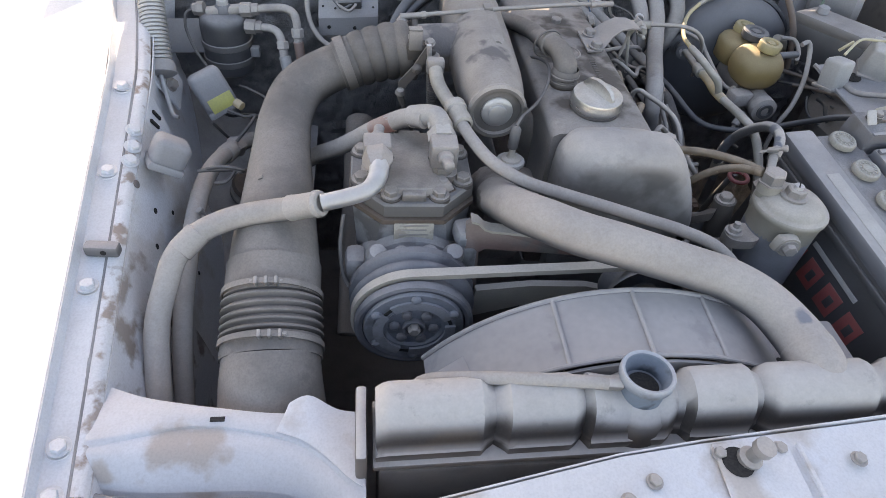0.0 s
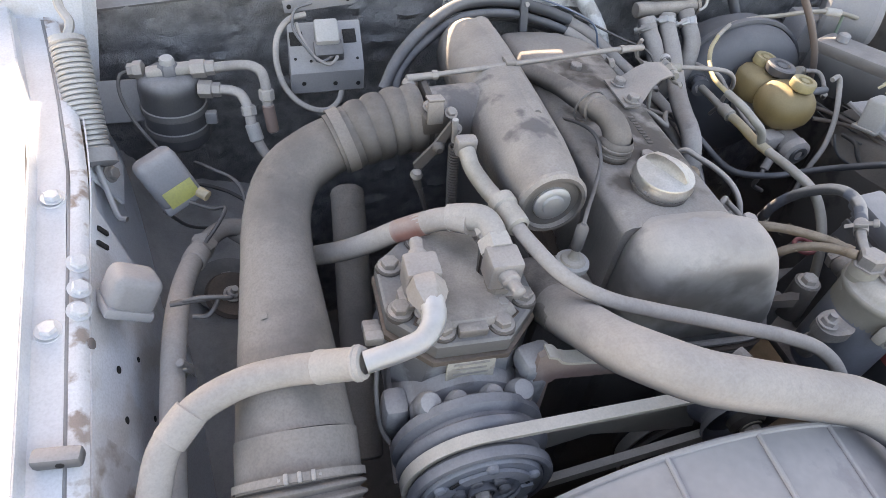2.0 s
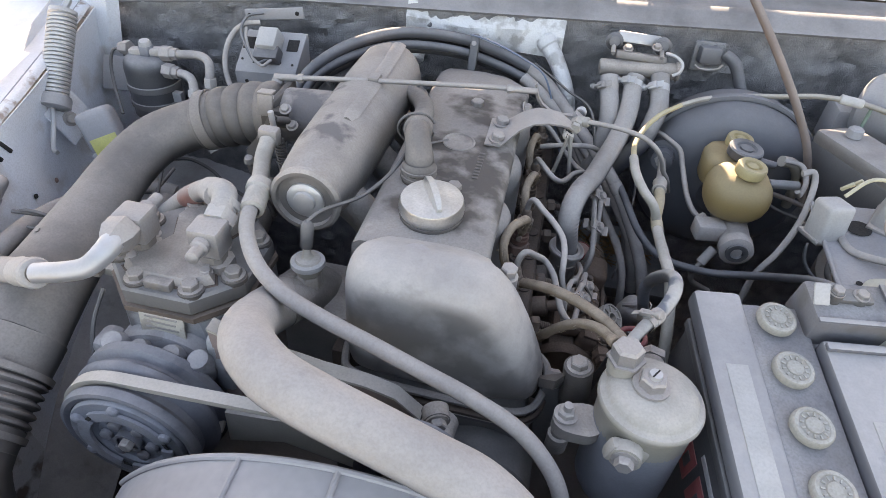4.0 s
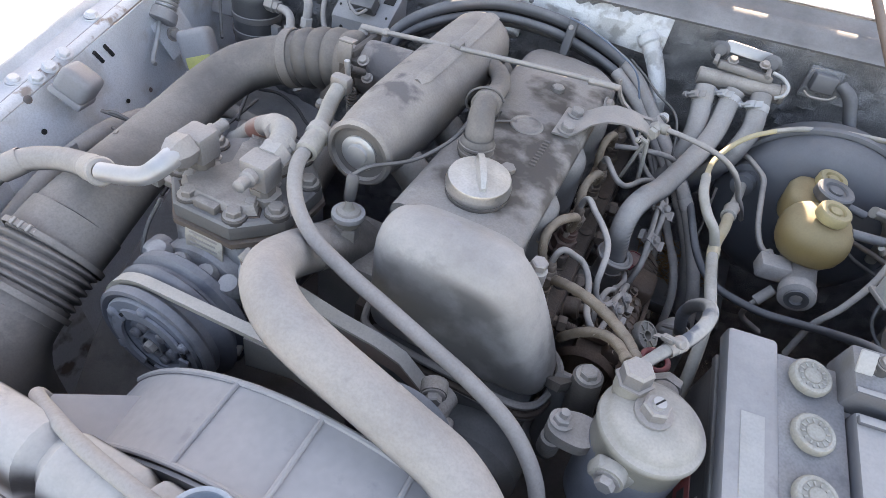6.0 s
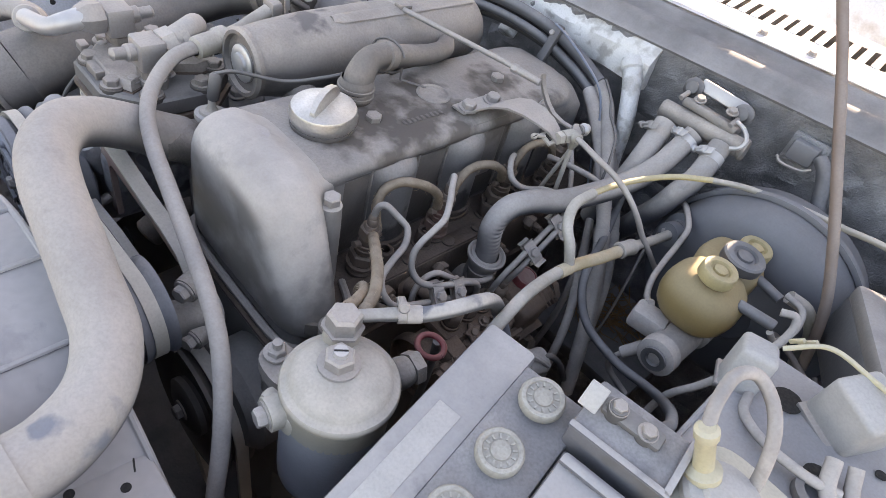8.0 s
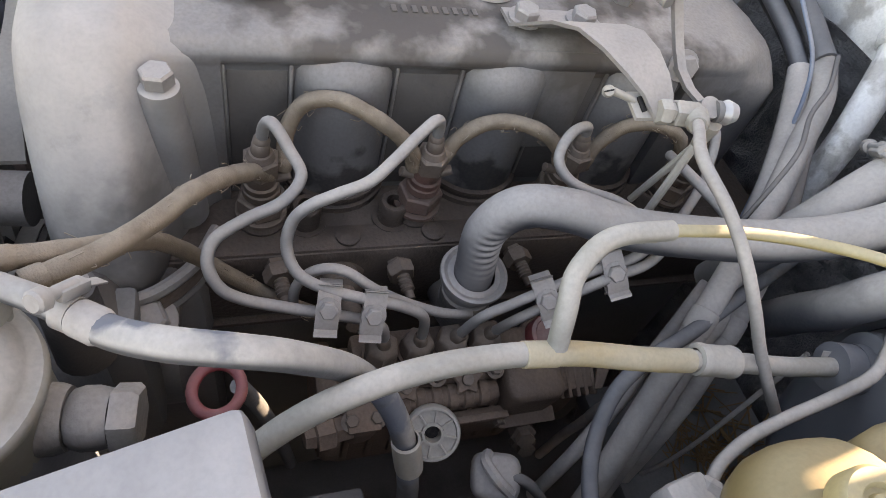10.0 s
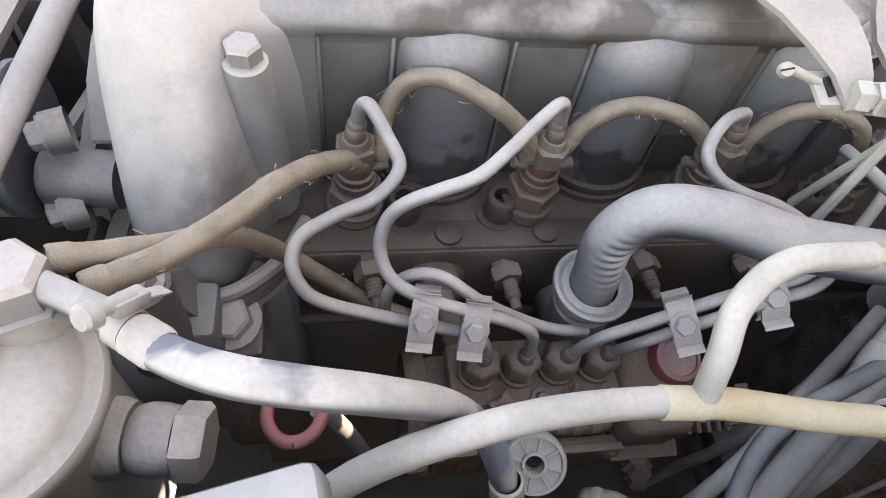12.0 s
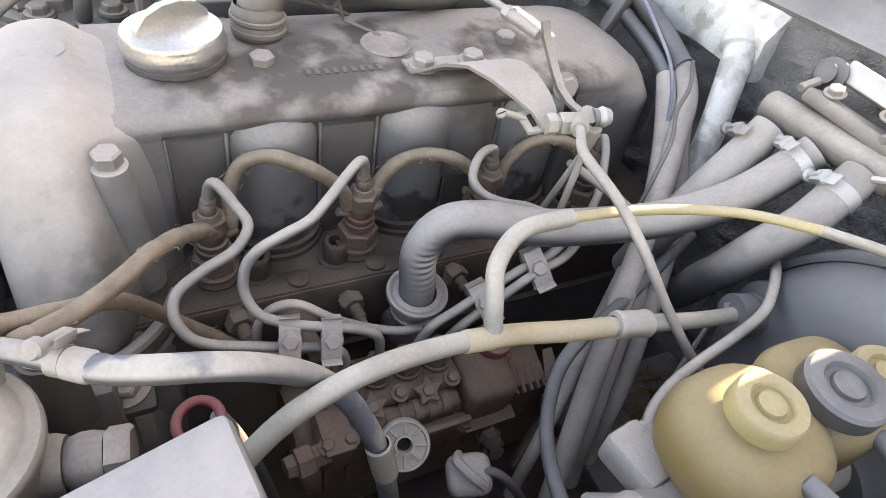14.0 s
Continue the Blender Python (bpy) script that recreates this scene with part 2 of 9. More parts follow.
M["grey_box"] = dusty("grey_plastic", (0.26, 0.26, 0.28), 0.6, dust=(0.42, 0.40, 0.39), rough=0.5, grain=50, bump=0.1)
M["battery_top"] = dusty("battery_plastic", (0.13, 0.135, 0.155), 0.93, dust=(0.46, 0.437, 0.425), rough=0.45, grain=36, bump=0.10, scuff=0.40, edges=0.0, up=(0.1, 0.8), grit_most=0.12, least=0.75)
M["cap_channel"] = dusty("grimy_cap_channel", (0.10, 0.10, 0.115), 0.85, dust=(0.36, 0.345, 0.34), rough=0.6, grain=60, bump=0.3, wear=(0.06, 0.054, 0.05), scuff=0.45, grit_most=0.35)
M["battery_cap"] = dusty("battery_cap_plastic", (0.42, 0.41, 0.40), 0.7, dust=(0.50, 0.48, 0.46), rough=0.5)
M["screw_cap"] = dusty("yellowed_cap_plastic", (0.26, 0.235, 0.19), 0.75, dust=(0.50, 0.475, 0.43), rough=0.55, grain=160, bump=0.3, scuff=0.6, grit_most=0.45)
M["rust"] = dusty("rusty_red_bracket", (0.17, 0.075, 0.058), 0.45, dust=(0.30, 0.27, 0.25), rough=0.8, wear=(0.075, 0.07, 0.072), grain=70, scuff=0.8, bump=0.4, up=(-1.3, 1.0))
M["rusty_lip"] = dusty("dusty_panel_paint", (0.68, 0.70, 0.75), 0.45, dust=(0.56, 0.53, 0.51), rough=0.42, grain=40, bump=0.1,
                       stain_or_shade=((0.44, 0.37, 0.32), (((-0.445, 0.018, 0.817), 0.030), ((-0.41, 0.016, 0.817), 0.026), ((-0.500, 0.000, 0.805), 0.016)), 0.18))
M["rusty_panel"] = dusty("rust_blotched_paint", (0.62, 0.63, 0.67), 0.45, dust=(0.54, 0.50, 0.47), rough=0.5, wear=(0.17, 0.115, 0.09), grain=75, bump=0.3)
M["fluid"] = dusty("yellowed_polymer", (0.32, 0.215, 0.085), 0.62, dust=(0.37, 0.30, 0.185), rough=0.4, bump=0.1, grain=50, scuff=0.4)
M["cap_yellow"] = dusty("yellowed_cap", (0.44, 0.34, 0.15), 0.4, dust=(0.42, 0.36, 0.26), rough=0.4, bump=0.1)
M["braid"] = dusty("braided_return_hose", (0.17, 0.12, 0.08), 0.6, dust=(0.42, 0.345, 0.27), rough=0.85, bump=0.5, grain=400)
M["pipe"] = dusty("dusty_steel_pipe", (0.20, 0.19, 0.19), 0.8, dust=(0.50, 0.45, 0.41), rough=0.5, metal=0.3, bump=0.08)
M["vacuum"] = dusty("grey_vacuum_pipe", (0.27, 0.25, 0.21), 0.85, dust=(0.51, 0.465, 0.415), rough=0.5, bump=0.08)
M["amber"] = dusty("amber_tube", (0.52, 0.34, 0.10), 0.85, dust=(0.52, 0.46, 0.36), rough=0.35, bump=0.05, grain=60, up=(-0.75, 0.55), low=0.15, scuff=0.3)
M["amber_clear"] = dusty("clear_amber_tube", (0.57, 0.43, 0.16), 0.62, dust=(0.55, 0.485, 0.36), rough=0.3, bump=0.04, grain=60, up=(-0.5, 0.7))
M["red"] = dusty("red_plastic", (0.24, 0.015, 0.025), 0.25, dust=(0.34, 0.22, 0.20), rough=0.45)
M["red_print"] = dusty("red_print", (0.42, 0.03, 0.035), 0.25, rough=0.5)
M["white_print"] = dusty("pale_print", (0.6, 0.6, 0.6), 0.25, rough=0.5)
M["label"] = dusty("paper_label", (0.55, 0.53, 0.5), 0.5, dust=(0.46, 0.44, 0.42), rough=0.7, bump=0.05)
M["plate"] = dusty("engraved_plate", (0.42, 0.38, 0.32), 0.5, dust=(0.47, 0.43, 0.38), rough=0.6, wear=(0.25, 0.22, 0.19), grain=250)
M["yellow"] = dusty("yellow_sticker", (0.62, 0.60, 0.10), 0.15, rough=0.5)
M["spring"] = dusty("plated_spring", (0.55, 0.54, 0.53), 0.4, dust=(0.5, 0.48, 0.46), rough=0.4, metal=0.6)
M["cream"] = dusty("cream_plastic", (0.62, 0.55, 0.36), 0.55, dust=(0.56, 0.52, 0.42), rough=0.45, bump=0.05, grain=80)
M["orange"] = dusty("brown_rod", (0.17, 0.12, 0.10), 0.6, dust=(0.36, 0.31, 0.28), rough=0.6)
M["green"] = dusty("green_wire", (0.05, 0.16, 0.11), 0.4, rough=0.5)
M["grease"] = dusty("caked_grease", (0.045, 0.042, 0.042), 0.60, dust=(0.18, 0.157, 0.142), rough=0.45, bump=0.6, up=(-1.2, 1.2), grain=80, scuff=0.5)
M["earth"] = dusty("dry_earth", (0.33, 0.27, 0.20), 0.5, dust=(0.42, 0.36, 0.28), rough=0.9, grain=12, bump=0.8)
M["seal"] = dusty("hood_seal_rubber", (0.05, 0.05, 0.055), 0.75, dust=(0.36, 0.345, 0.345), rough=0.6, grain=60)


# ---- building ----
def mesh_from(bm, name, material, angle=38.0, smooth=True):
    me = bpy.data.meshes.new(name)
    bmesh.ops.recalc_face_normals(bm, faces=bm.faces)
    bm.to_mesh(me)
    bm.free()
    me.materials.append(M[material] if isinstance(material, str) else material)
    if smooth:
        me.polygons.foreach_set("use_smooth", [True] * len(me.polygons))
        me.set_sharp_from_angle(angle=radians(angle))
    return me


def part(name, bm, material, parent=None, label="", **kw):
    ob = new(name, mesh_from(bm, name, material, **kw))
    if parent:
        ob.parent = parent
        ob.matrix_parent_inverse = WORLD[parent.name].inverted() if parent.name in WORLD else Matrix()
    if label:
        ob["label"] = label
    return ob


WORLD = {}


def thing(name, base, label, category, group="", kind=""):
    ob = new(name)
    ob.empty_display_size = 0.02
    ob.matrix_basis = Matrix.Translation(base)
    WORLD[ob.name] = Matrix.Translation(base)
    return tagged(ob, label, category, group, kind)


def put(name, mesh, m, parent, label=""):
    """One more object on a shared mesh, at the world pose m."""
    ob = new(name, mesh)
    ob.parent = parent
    ob.matrix_parent_inverse = WORLD[parent.name].inverted() if parent.name in WORLD else Matrix()
    ob.matrix_basis = m
    if label:
        ob["label"] = label
    return ob


def facing(p, axis, spin=0.0):
    """A pose at p whose z runs along axis."""
    return Matrix.Translation(p) @ Vector(axis).to_track_quat("Z", "Y").to_matrix().to_4x4() @ Matrix.Rotation(radians(spin), 4, "Z")


def add_box(bm, c, s, bevel=0.003, rot=(0, 0, 0), seg=2, m=None):
    got = bmesh.ops.create_cube(bm, size=1.0)
    verts = got["verts"]
    bmesh.ops.scale(bm, vec=s, verts=verts)
    if bevel:
        edges = list({e for v in verts for e in v.link_edges})
        new_geo = bmesh.ops.bevel(bm, geom=edges, offset=min(bevel, min(s) * 0.45), segments=seg, affect="EDGES", profile=0.5)
        verts = list({v for f in new_geo["faces"] for v in f.verts} | {v for v in verts if v.is_valid})
    bmesh.ops.transform(bm, matrix=m or pose(*c, *rot), verts=verts)
    return verts


def box(c, s, bevel=0.003, rot=(0, 0, 0), seg=2):
    bm = bmesh.new()
    add_box(bm, c, s, bevel, rot, seg)
    return bm


def add_lathe(bm, profile, m, seg=24):
    """profile: (radius, height) along z of the pose m; ends at radius 0 close it."""
    rings = []
    for r, h in profile:
        if r <= 1e-6:
            rings.append([bm.verts.new(m @ Vector((0, 0, h)))])
        else:
            rings.append([bm.verts.new(m @ Vector((r * math.cos(2 * math.pi * k / seg), r * math.sin(2 * math.pi * k / seg), h))) for k in range(seg)])
    for a, b in zip(rings, rings[1:]):
        for k in range(seg):
            j = (k + 1) % seg
            if len(a) == 1 and len(b) == 1:
                continue
            if len(a) == 1:
                bm.faces.new((a[0], b[k], b[j]))
            elif len(b) == 1:
                bm.faces.new((a[k], a[j], b[0]))
            else:
                bm.faces.new((a[k], a[j], b[j], b[k]))
    return bm


def lathe(profile, p, axis, seg=24, spin=0.0):
    return add_lathe(bmesh.new(), profile, facing(p, axis, spin), seg)


def rod(p0, p1, r, seg=14, r1=None, bm=None):
    p0, p1 = Vector(p0), Vector(p1)
    d = (p1 - p0).length
    r1 = r if r1 is None else r1
    e = min(r, r1) * 0.15
    return add_lathe(bm or bmesh.new(), [(0, 0), (r - e, 0), (r, e), (r1, d - e), (r1 - e, d), (0, d)], facing(p0, p1 - p0), seg)


def smooth_line(pts, per=7):
    P = [Vector(p) for p in pts]
    P = [2 * P[0] - P[1]] + P + [2 * P[-1] - P[-2]]
    out = []
    for i in range(1, len(P) - 2):
        p0, p1, p2, p3 = P[i - 1:i + 3]
        for k in range(per):
            t = k / per
            out.append(0.5 * (2 * p1 + (p2 - p0) * t + (2 * p0 - 5 * p1 + 4 * p2 - p3) * t * t + (3 * p1 - p0 - 3 * p2 + p3) * t ** 3))
    out.append(P[-2])
    return out


def tube(pts, r, seg=14, per=7, bm=None, swell=None, flat=1.0, raw=False, closed_ends=True):
    """A round hose along the points; r: one radius or one for each point; swell(s): a factor along its length in metres."""
    line = [Vector(p) for p in pts] if raw else smooth_line(pts, per)
    n = len(line)
    rad = [r] * n if not isinstance(r, (list, tuple)) else [float(v) for v in np.interp(np.linspace(0, 1, n), np.linspace(0, 1, len(r)), r)]
    bm = bm or bmesh.new()
    side, rings, s = None, [], 0.0
    for i, p in enumerate(line):
        d = (line[min(i + 1, n - 1)] - line[max(i - 1, 0)]).normalized()
        if side is None:
            side = d.orthogonal().normalized() if flat == 1.0 else d.cross(Vector((0, 0, 1))).normalized()
        side = (side - d * side.dot(d)).normalized()
        up = d.cross(side)
        if i:
            s += (p - line[i - 1]).length
        q = rad[i] * (swell(s) if swell else 1.0)
        rings.append([bm.verts.new(p + q * (side * math.cos(a) + up * math.sin(a) * flat)) for a in (2 * math.pi * k / seg for k in range(seg))])
    for a, b in zip(rings, rings[1:]):
        for k in range(seg):
            bm.faces.new((a[k], a[(k + 1) % seg], b[(k + 1) % seg], b[k]))
    if closed_ends:
        bm.faces.new(rings[0])
        bm.faces.new(list(reversed(rings[-1])))
    return bm


def hose(name, pts, r, material, label, category="hose", group="", **kw):
    ob = part(name, tube(pts, r, **kw), material, angle=60)
    return tagged(ob, label, category, group)


def wrap(ob, pts, at, r, material, length=0.02, name="tape_wrap"):
    """A band of tape round a hose or loom, at a fraction of its length."""
    line = smooth_line(pts, 7)
    i = max(1, min(len(line) - 2, int(at * (len(line) - 1))))
    d = (line[i + 1] - line[i - 1]).normalized()
    return part(name, lathe([(r * 0.98, -length / 2), (r * 1.09, -length / 2 + 0.001), (r * 1.12, 0), (r * 1.08, length / 2 - 0.001), (r * 0.98, length / 2)], line[i], d, 16), material, ob)


def hex_mesh(name, r, h, material, washer=1.35, stud=0.0):
    bm = bmesh.new()
    if washer:
        add_lathe(bm, [(0, 0), (r * washer, 0), (r * washer, h * 0.2), (0, h * 0.2)], Matrix(), 18)
    add_lathe(bm, [(0, h * 0.15), (r, h * 0.15), (r, h * 0.85), (r * 0.86, h), (0, h)], Matrix(), 6)
    if stud:
        add_lathe(bm, [(0, h), (r * 0.5, h), (r * 0.5, h + stud), (0, h + stud)], Matrix(), 12)
    return mesh_from(bm, name, material, angle=25)


BOLT = hex_mesh("bolt", 0.0075, 0.008, "steel")
BOLT_DARK = hex_mesh("bolt", 0.0080, 0.008, "cast")
BOLT_BIG = hex_mesh("bolt", 0.011, 0.012, "steel")
BOLT_SMALL = hex_mesh("bolt", 0.005, 0.005, "steel")
BOLT_BROWN = hex_mesh("bolt", 0.0042, 0.005, "nut", washer=1.5)
BOLT_PAINTED = hex_mesh("bolt", 0.0070, 0.006, "white")
BOLT_PLAIN = hex_mesh("bolt", 0.0078, 0.009, "steel", washer=0)
NUT_STUD = hex_mesh("nut", 0.0075, 0.007, "steel", stud=0.006)


def clamp(parent, p, axis, r, name="hose_clamp", w=0.009, screw=(0, 0, 1), material="steel"):
    """A worm-drive band round a hose with its screw housing."""
    band = part(name, lathe([(r * 1.0, -w / 2), (r * 1.05, -w / 2), (r * 1.05, w / 2), (r * 1.0, w / 2), (r * 1.0, -w / 2)], p, axis, 24), material, parent, "plated worm-drive clamp")
    a = Vector(axis).normalized()
    s = (Vector(screw) - a * Vector(screw).dot(a)).normalized()
    cross = a.cross(s)
    q = Vector(p) + s * (r * 1.05 + 0.0028)
    turn = Matrix.Translation(q) @ Matrix((a, cross, s)).transposed().to_4x4()
    part("clamp_housing", box((0, 0, 0), (w * 1.05, 0.0125, 0.0050), 0.0012), material, band).data.transform(turn)
    screw_ob = part("clamp_screw", lathe([(0, 0), (0.0024, 0), (0.0024, 0.012), (0.0042, 0.0125), (0.0042, 0.0165), (0.0032, 0.0175), (0, 0.0175)], (0, -0.002, 0.0012), (0, 1, 0), 12), material, band)
    screw_ob.data.transform(turn)
    part("band_tail", box((0, -0.0095, -0.0012), (w * 0.9, 0.010, 0.0009), 0.0003, (14, 0, 0)), material, band).data.transform(turn)
    return band


# ---- setting: ground and body ----
def loft(sections, bm=None, ends=True):
    bm = bm or bmesh.new()
    rings = [[bm.verts.new(p) for p in s] for s in sections]
    n = len(rings[0])
    for a, b in zip(rings, rings[1:]):
        for k in range(n):
            bm.faces.new((a[k], a[(k + 1) % n], b[(k + 1) % n], b[k]))
    if ends:
        bm.faces.new(rings[0])
        bm.faces.new(list(reversed(rings[-1])))
    return bm


def sheet(grid, thick=0.0, bm=None):
    """A surface from rows of points; thick gives it depth along its normals."""
    bm = bm or bmesh.new()
    rows = [[bm.verts.new(p) for p in row] for row in grid]
    faces = [bm.faces.new((a[k], a[k + 1], b[k + 1], b[k])) for a, b in zip(rows, rows[1:]) for k in range(len(a) - 1)]
    if thick:
        bmesh.ops.recalc_face_normals(bm, faces=faces)
        bmesh.ops.solidify(bm, geom=faces, thickness=thick)
    return bm


def curve_sheet(fn, us, vs, thick=0.0):
    return sheet([[fn(u, v) for v in vs] for u in us], thick)


def steps(a, b, n):
    return [a + (b - a) * k / n for k in range(n + 1)]


ground = part("ground", sheet([[(x, y, 0.0) for x in (-300, -6, -1, 1, 6, 300)] for y in (-300, -6, -1, 1, 6, 300)]), "earth")
tagged(ground, "dry beige earth under the car", "ground", kind="structure")


def rail_z(y):
    return 0.815 + 0.235 * y if y < 0.45 else 0.921 + 0.16 * (y - 0.45)


# wing on the compressor side: outer skin, gutter, inner wall
def seam_x(y):
    return -0.517 - 0.075 * y - 0.21 * max(0.0, y - 0.45) ** 1.3


def panel_x(u, v):
    """Inner panel, set back where the hood hinge sits."""
    return seam_x(v) + 0.0150 + 0.075 * u ** 0.8 + 0.02 * max(0, v - 0.4) - 0.030 * min(1.0, max(0.0, (v - 0.43) / 0.05)) * min(1.0, u * 6)


def wing_skin(u, v):
    x = seam_x(v) - 0.030 - u
    return (x, v, rail_z(v) + 0.012 - 0.10 * u - 0.55 * u * u)


wing_left = thing("wing_left", (-0.6, 0.3, 0.0), "white painted front wing beside the engine bay", "car wing", kind="structure")
part("skin", curve_sheet(wing_skin, [0, 0.004, 0.03, 0.08, 0.14, 0.2, 0.26, 0.30, 0.32], steps(-0.30, 1.15, 16), 0.0012), "white", wing_left)
part("wing_side", curve_sheet(lambda u, v: (-0.894 - 0.02 * math.sin(u * 3), v, rail_z(v) - 0.076 - u * 0.62), steps(0, 1, 6), steps(-0.30, 1.15, 8), 0.0012), "white", wing_left)
part("gutter", curve_sheet(lambda u, v: (seam_x(v) - 0.030 + u, v, rail_z(v) + (0.011 if u < 0.001 else 0.003 if u < 0.003 else -0.002)), [0, 0.002, 0.004, 0.016, 0.0285], steps(-0.05, 1.0, 12), 0.0015), "white", wing_left)
part("seam", tube([(seam_x(y), y, rail_z(y) - 0.0025) for y in steps(-0.04, 0.7, 8)], 0.0022, seg=8), "seal", wing_left)
part("inner_lip", curve_sheet(lambda u, v: (seam_x(v) + 0.0018 + 0.0135 * u, v, rail_z(v) + 0.001 - 0.006 * u ** 4), steps(0, 1, 6), steps(-0.02, 0.85, 40), 0.0015), "rusty_paint", wing_left, "rust-flaked white lip")
for y in (0.173, 0.313, 0.441, 0.02, -0.02):
    put("bolt", BOLT_PAINTED, facing((seam_x(y) - 0.0135, y, rail_z(y) - 0.0005), (0.1, 0, 1), 20), wing_left)
    part("bolt_recess", lathe([(0.0075, 0.0), (0.0105, 0.0012), (0.0115, 0.0), (0.0075, 0.0)], (seam_x(y) - 0.0135, y, rail_z(y) - 0.0012), (0, -0.2, 1), 20), "panel", wing_left)
part("inner_panel", curve_sheet(lambda u, v: (panel_x(u, v), v, rail_z(v) - 0.006 - 0.37 * u + 0.003 * math.sin(v * 40) * u), steps(0, 1, 8), steps(0.235, 0.85, 18), 0.0015), "wing", wing_left, "pale inner panel")
part("inner_panel_front", curve_sheet(lambda u, v: (seam_x(v) + 0.0150 + 0.075 * u ** 0.8, v, rail_z(v) - 0.006 - 0.37 * u + 0.003 * math.sin(v * 40) * u), steps(0, 1, 8), steps(-0.02, 0.235, 10), 0.0015), "rusty_panel", wing_left, "rust-stained inner panel")
# aprons added below the panel to shut out the bright ground
part("front_apron", curve_sheet(lambda u, v: (-0.512 + 0.03 * u, v, 0.80 - 0.46 * u), steps(0, 1, 3), steps(-0.26, 0.0, 3), 0.0015), "iron", wing_left)
part("lower_apron", curve_sheet(lambda u, v: (seam_x(v) + 0.090 + 0.03 * u, v, rail_z(v) - 0.374 - (rail_z(v) - 0.674) * u), steps(0, 1, 3), steps(-0.02, 0.85, 6), 0.0015), "iron", wing_left)
ARCH = dusty("dusty_arch_paint", (0.22, 0.21, 0.205), 0.85, dust=(0.43, 0.405, 0.39), rough=0.7, wear=(0.10, 0.09, 0.085), grain=50, bump=0.3, scuff=0.4)
part("wheel_arch", curve_sheet(lambda u, v: (-0.60 + 0.24 * u, v, 0.69 + 0.11 * max(0, 1 - u / 0.42) ** 1.5 + 0.012 * math.sin(v * 9) - 0.06 * max(0, u - 0.5) - 0.20 * max(0, (0.46 - v) / 0.31) ** 1.4), steps(0, 1, 14), steps(0.15, 0.752, 18), 0.0015), ARCH, wing_left)
part("strut_hole", lathe([(0, 0), (0.034, 0.0), (0.038, 0.002), (0.042, 0.0025), (0.044, 0.0), (0.044, -0.003)], (-0.440, 0.525, 0.690), (0.08, -0.05, 1), 30), "iron", wing_left)
put("bolt", BOLT_BIG, facing((-0.440, 0.525, 0.692), (0.08, -0.05, 1), 15), wing_left)



def on_inner(u, v):
    return Vector((panel_x(u, v) + 0.0012, v, rail_z(v) - 0.006 - 0.37 * u + 0.003 * math.sin(v * 40) * u))


for u, v, r in ((0.10, 0.300, 0.0035), (0.13, 0.262, 0.0035), (0.20, 0.330, 0.0028), (0.28, 0.29, 0.003), (0.36, 0.25, 0.0035), (0.30, 0.20, 0.003), (0.42, 0.31, 0.003), (0.22, 0.42, 0.003), (0.16, 0.49, 0.0035)):
    p, q = on_inner(u, v), on_inner(u + 0.02, v)
    nrm = (q - p).cross(Vector((0, 1, 0.2))).normalized()
    part("punched_hole", lathe([(0, 0), (r, 0), (r, 0.0005), (0, 0.0005)], p, nrm if nrm.x > 0 else -nrm, 14), "void", wing_left)
rest = part("hood_buffer", box((-0.5355, 0.210, rail_z(0.210) + 0.006), (0.034, 0.013, 0.014), 0.0035, (0, 0, -4)), "seal")
part("hole", lathe([(0, 0.0), (0.003, 0.0), (0.003, 0.0006), (0, 0.0006)], (-0.533, 0.2032, rail_z(0.209) + 0.007), (0, -1, 0), 12), "void", rest)
tagged(rest, "small black rubber hood buffer on the wing rail", "rubber buffer")

# headlamp panel at the front corner, rusty and dusty
corner = thing("front_corner_panel", (-0.40, 0.0, 0.0), "dusty white front corner panel with rust", "body panel", kind="structure")
CORNER_REAR = ((-0.515, -0.481, -0.435, -0.363, -0.330, -0.272), (0.083, 0.067, 0.057, 0.045, 0.043, 0.041))
CORNER_RIDGE = ((-0.515, -0.467, -0.426, -0.391, -0.346, -0.315, -0.295, -0.272), (0.018, 0.027, 0.035, 0.031, 0.020, 0.006, -0.018, -0.040))
CORNER_FRONT = ((-0.515, -0.457, -0.366, -0.323, -0.300, -0.272), (-0.006, -0.014, -0.016, -0.025, -0.042, -0.065))


def along(curve, x):
    """A smoothed reading of a curve given by its corners."""
    return sum(float(np.interp(x + d, *curve)) for d in (-0.018, -0.012, -0.006, 0.0, 0.006, 0.012, 0.018)) / 7


def corner_top(u, v):
    x = -0.512 + u * 0.240
    front, ridge, rear = (along(c, x) for c in (CORNER_FRONT, CORNER_RIDGE, CORNER_REAR))
    if v < 0.5:
        k = v / 0.5
        return (x, front + (ridge - front) * k, 0.8195 - 0.022 * (1 - k) ** 2.2)
    k = (v - 0.5) / 0.5
    step = 0.0022 * min(1.0, k / 0.06)
    return (x, ridge + (rear - ridge) * k, 0.8195 + step + 0.002 * math.sin(k * 3.1))


def splice(u, v):
    """The plate that laps over the inner end of the panel."""
    x = -0.3415 + u * 0.0685 - 0.010 * (1 - v) * (1 - u)
    ridge, rear = along(CORNER_RIDGE, x) + 0.004, along(CORNER_REAR, x) + 0.012 * math.exp(-((x + 0.325) / 0.020) ** 2)
    return (x, ridge + (rear - ridge) * v, 0.8245 + 0.0015 * math.sin(v * 3.1) + 0.009 * math.exp(-((x + 0.325) / 0.022) ** 2) * v)


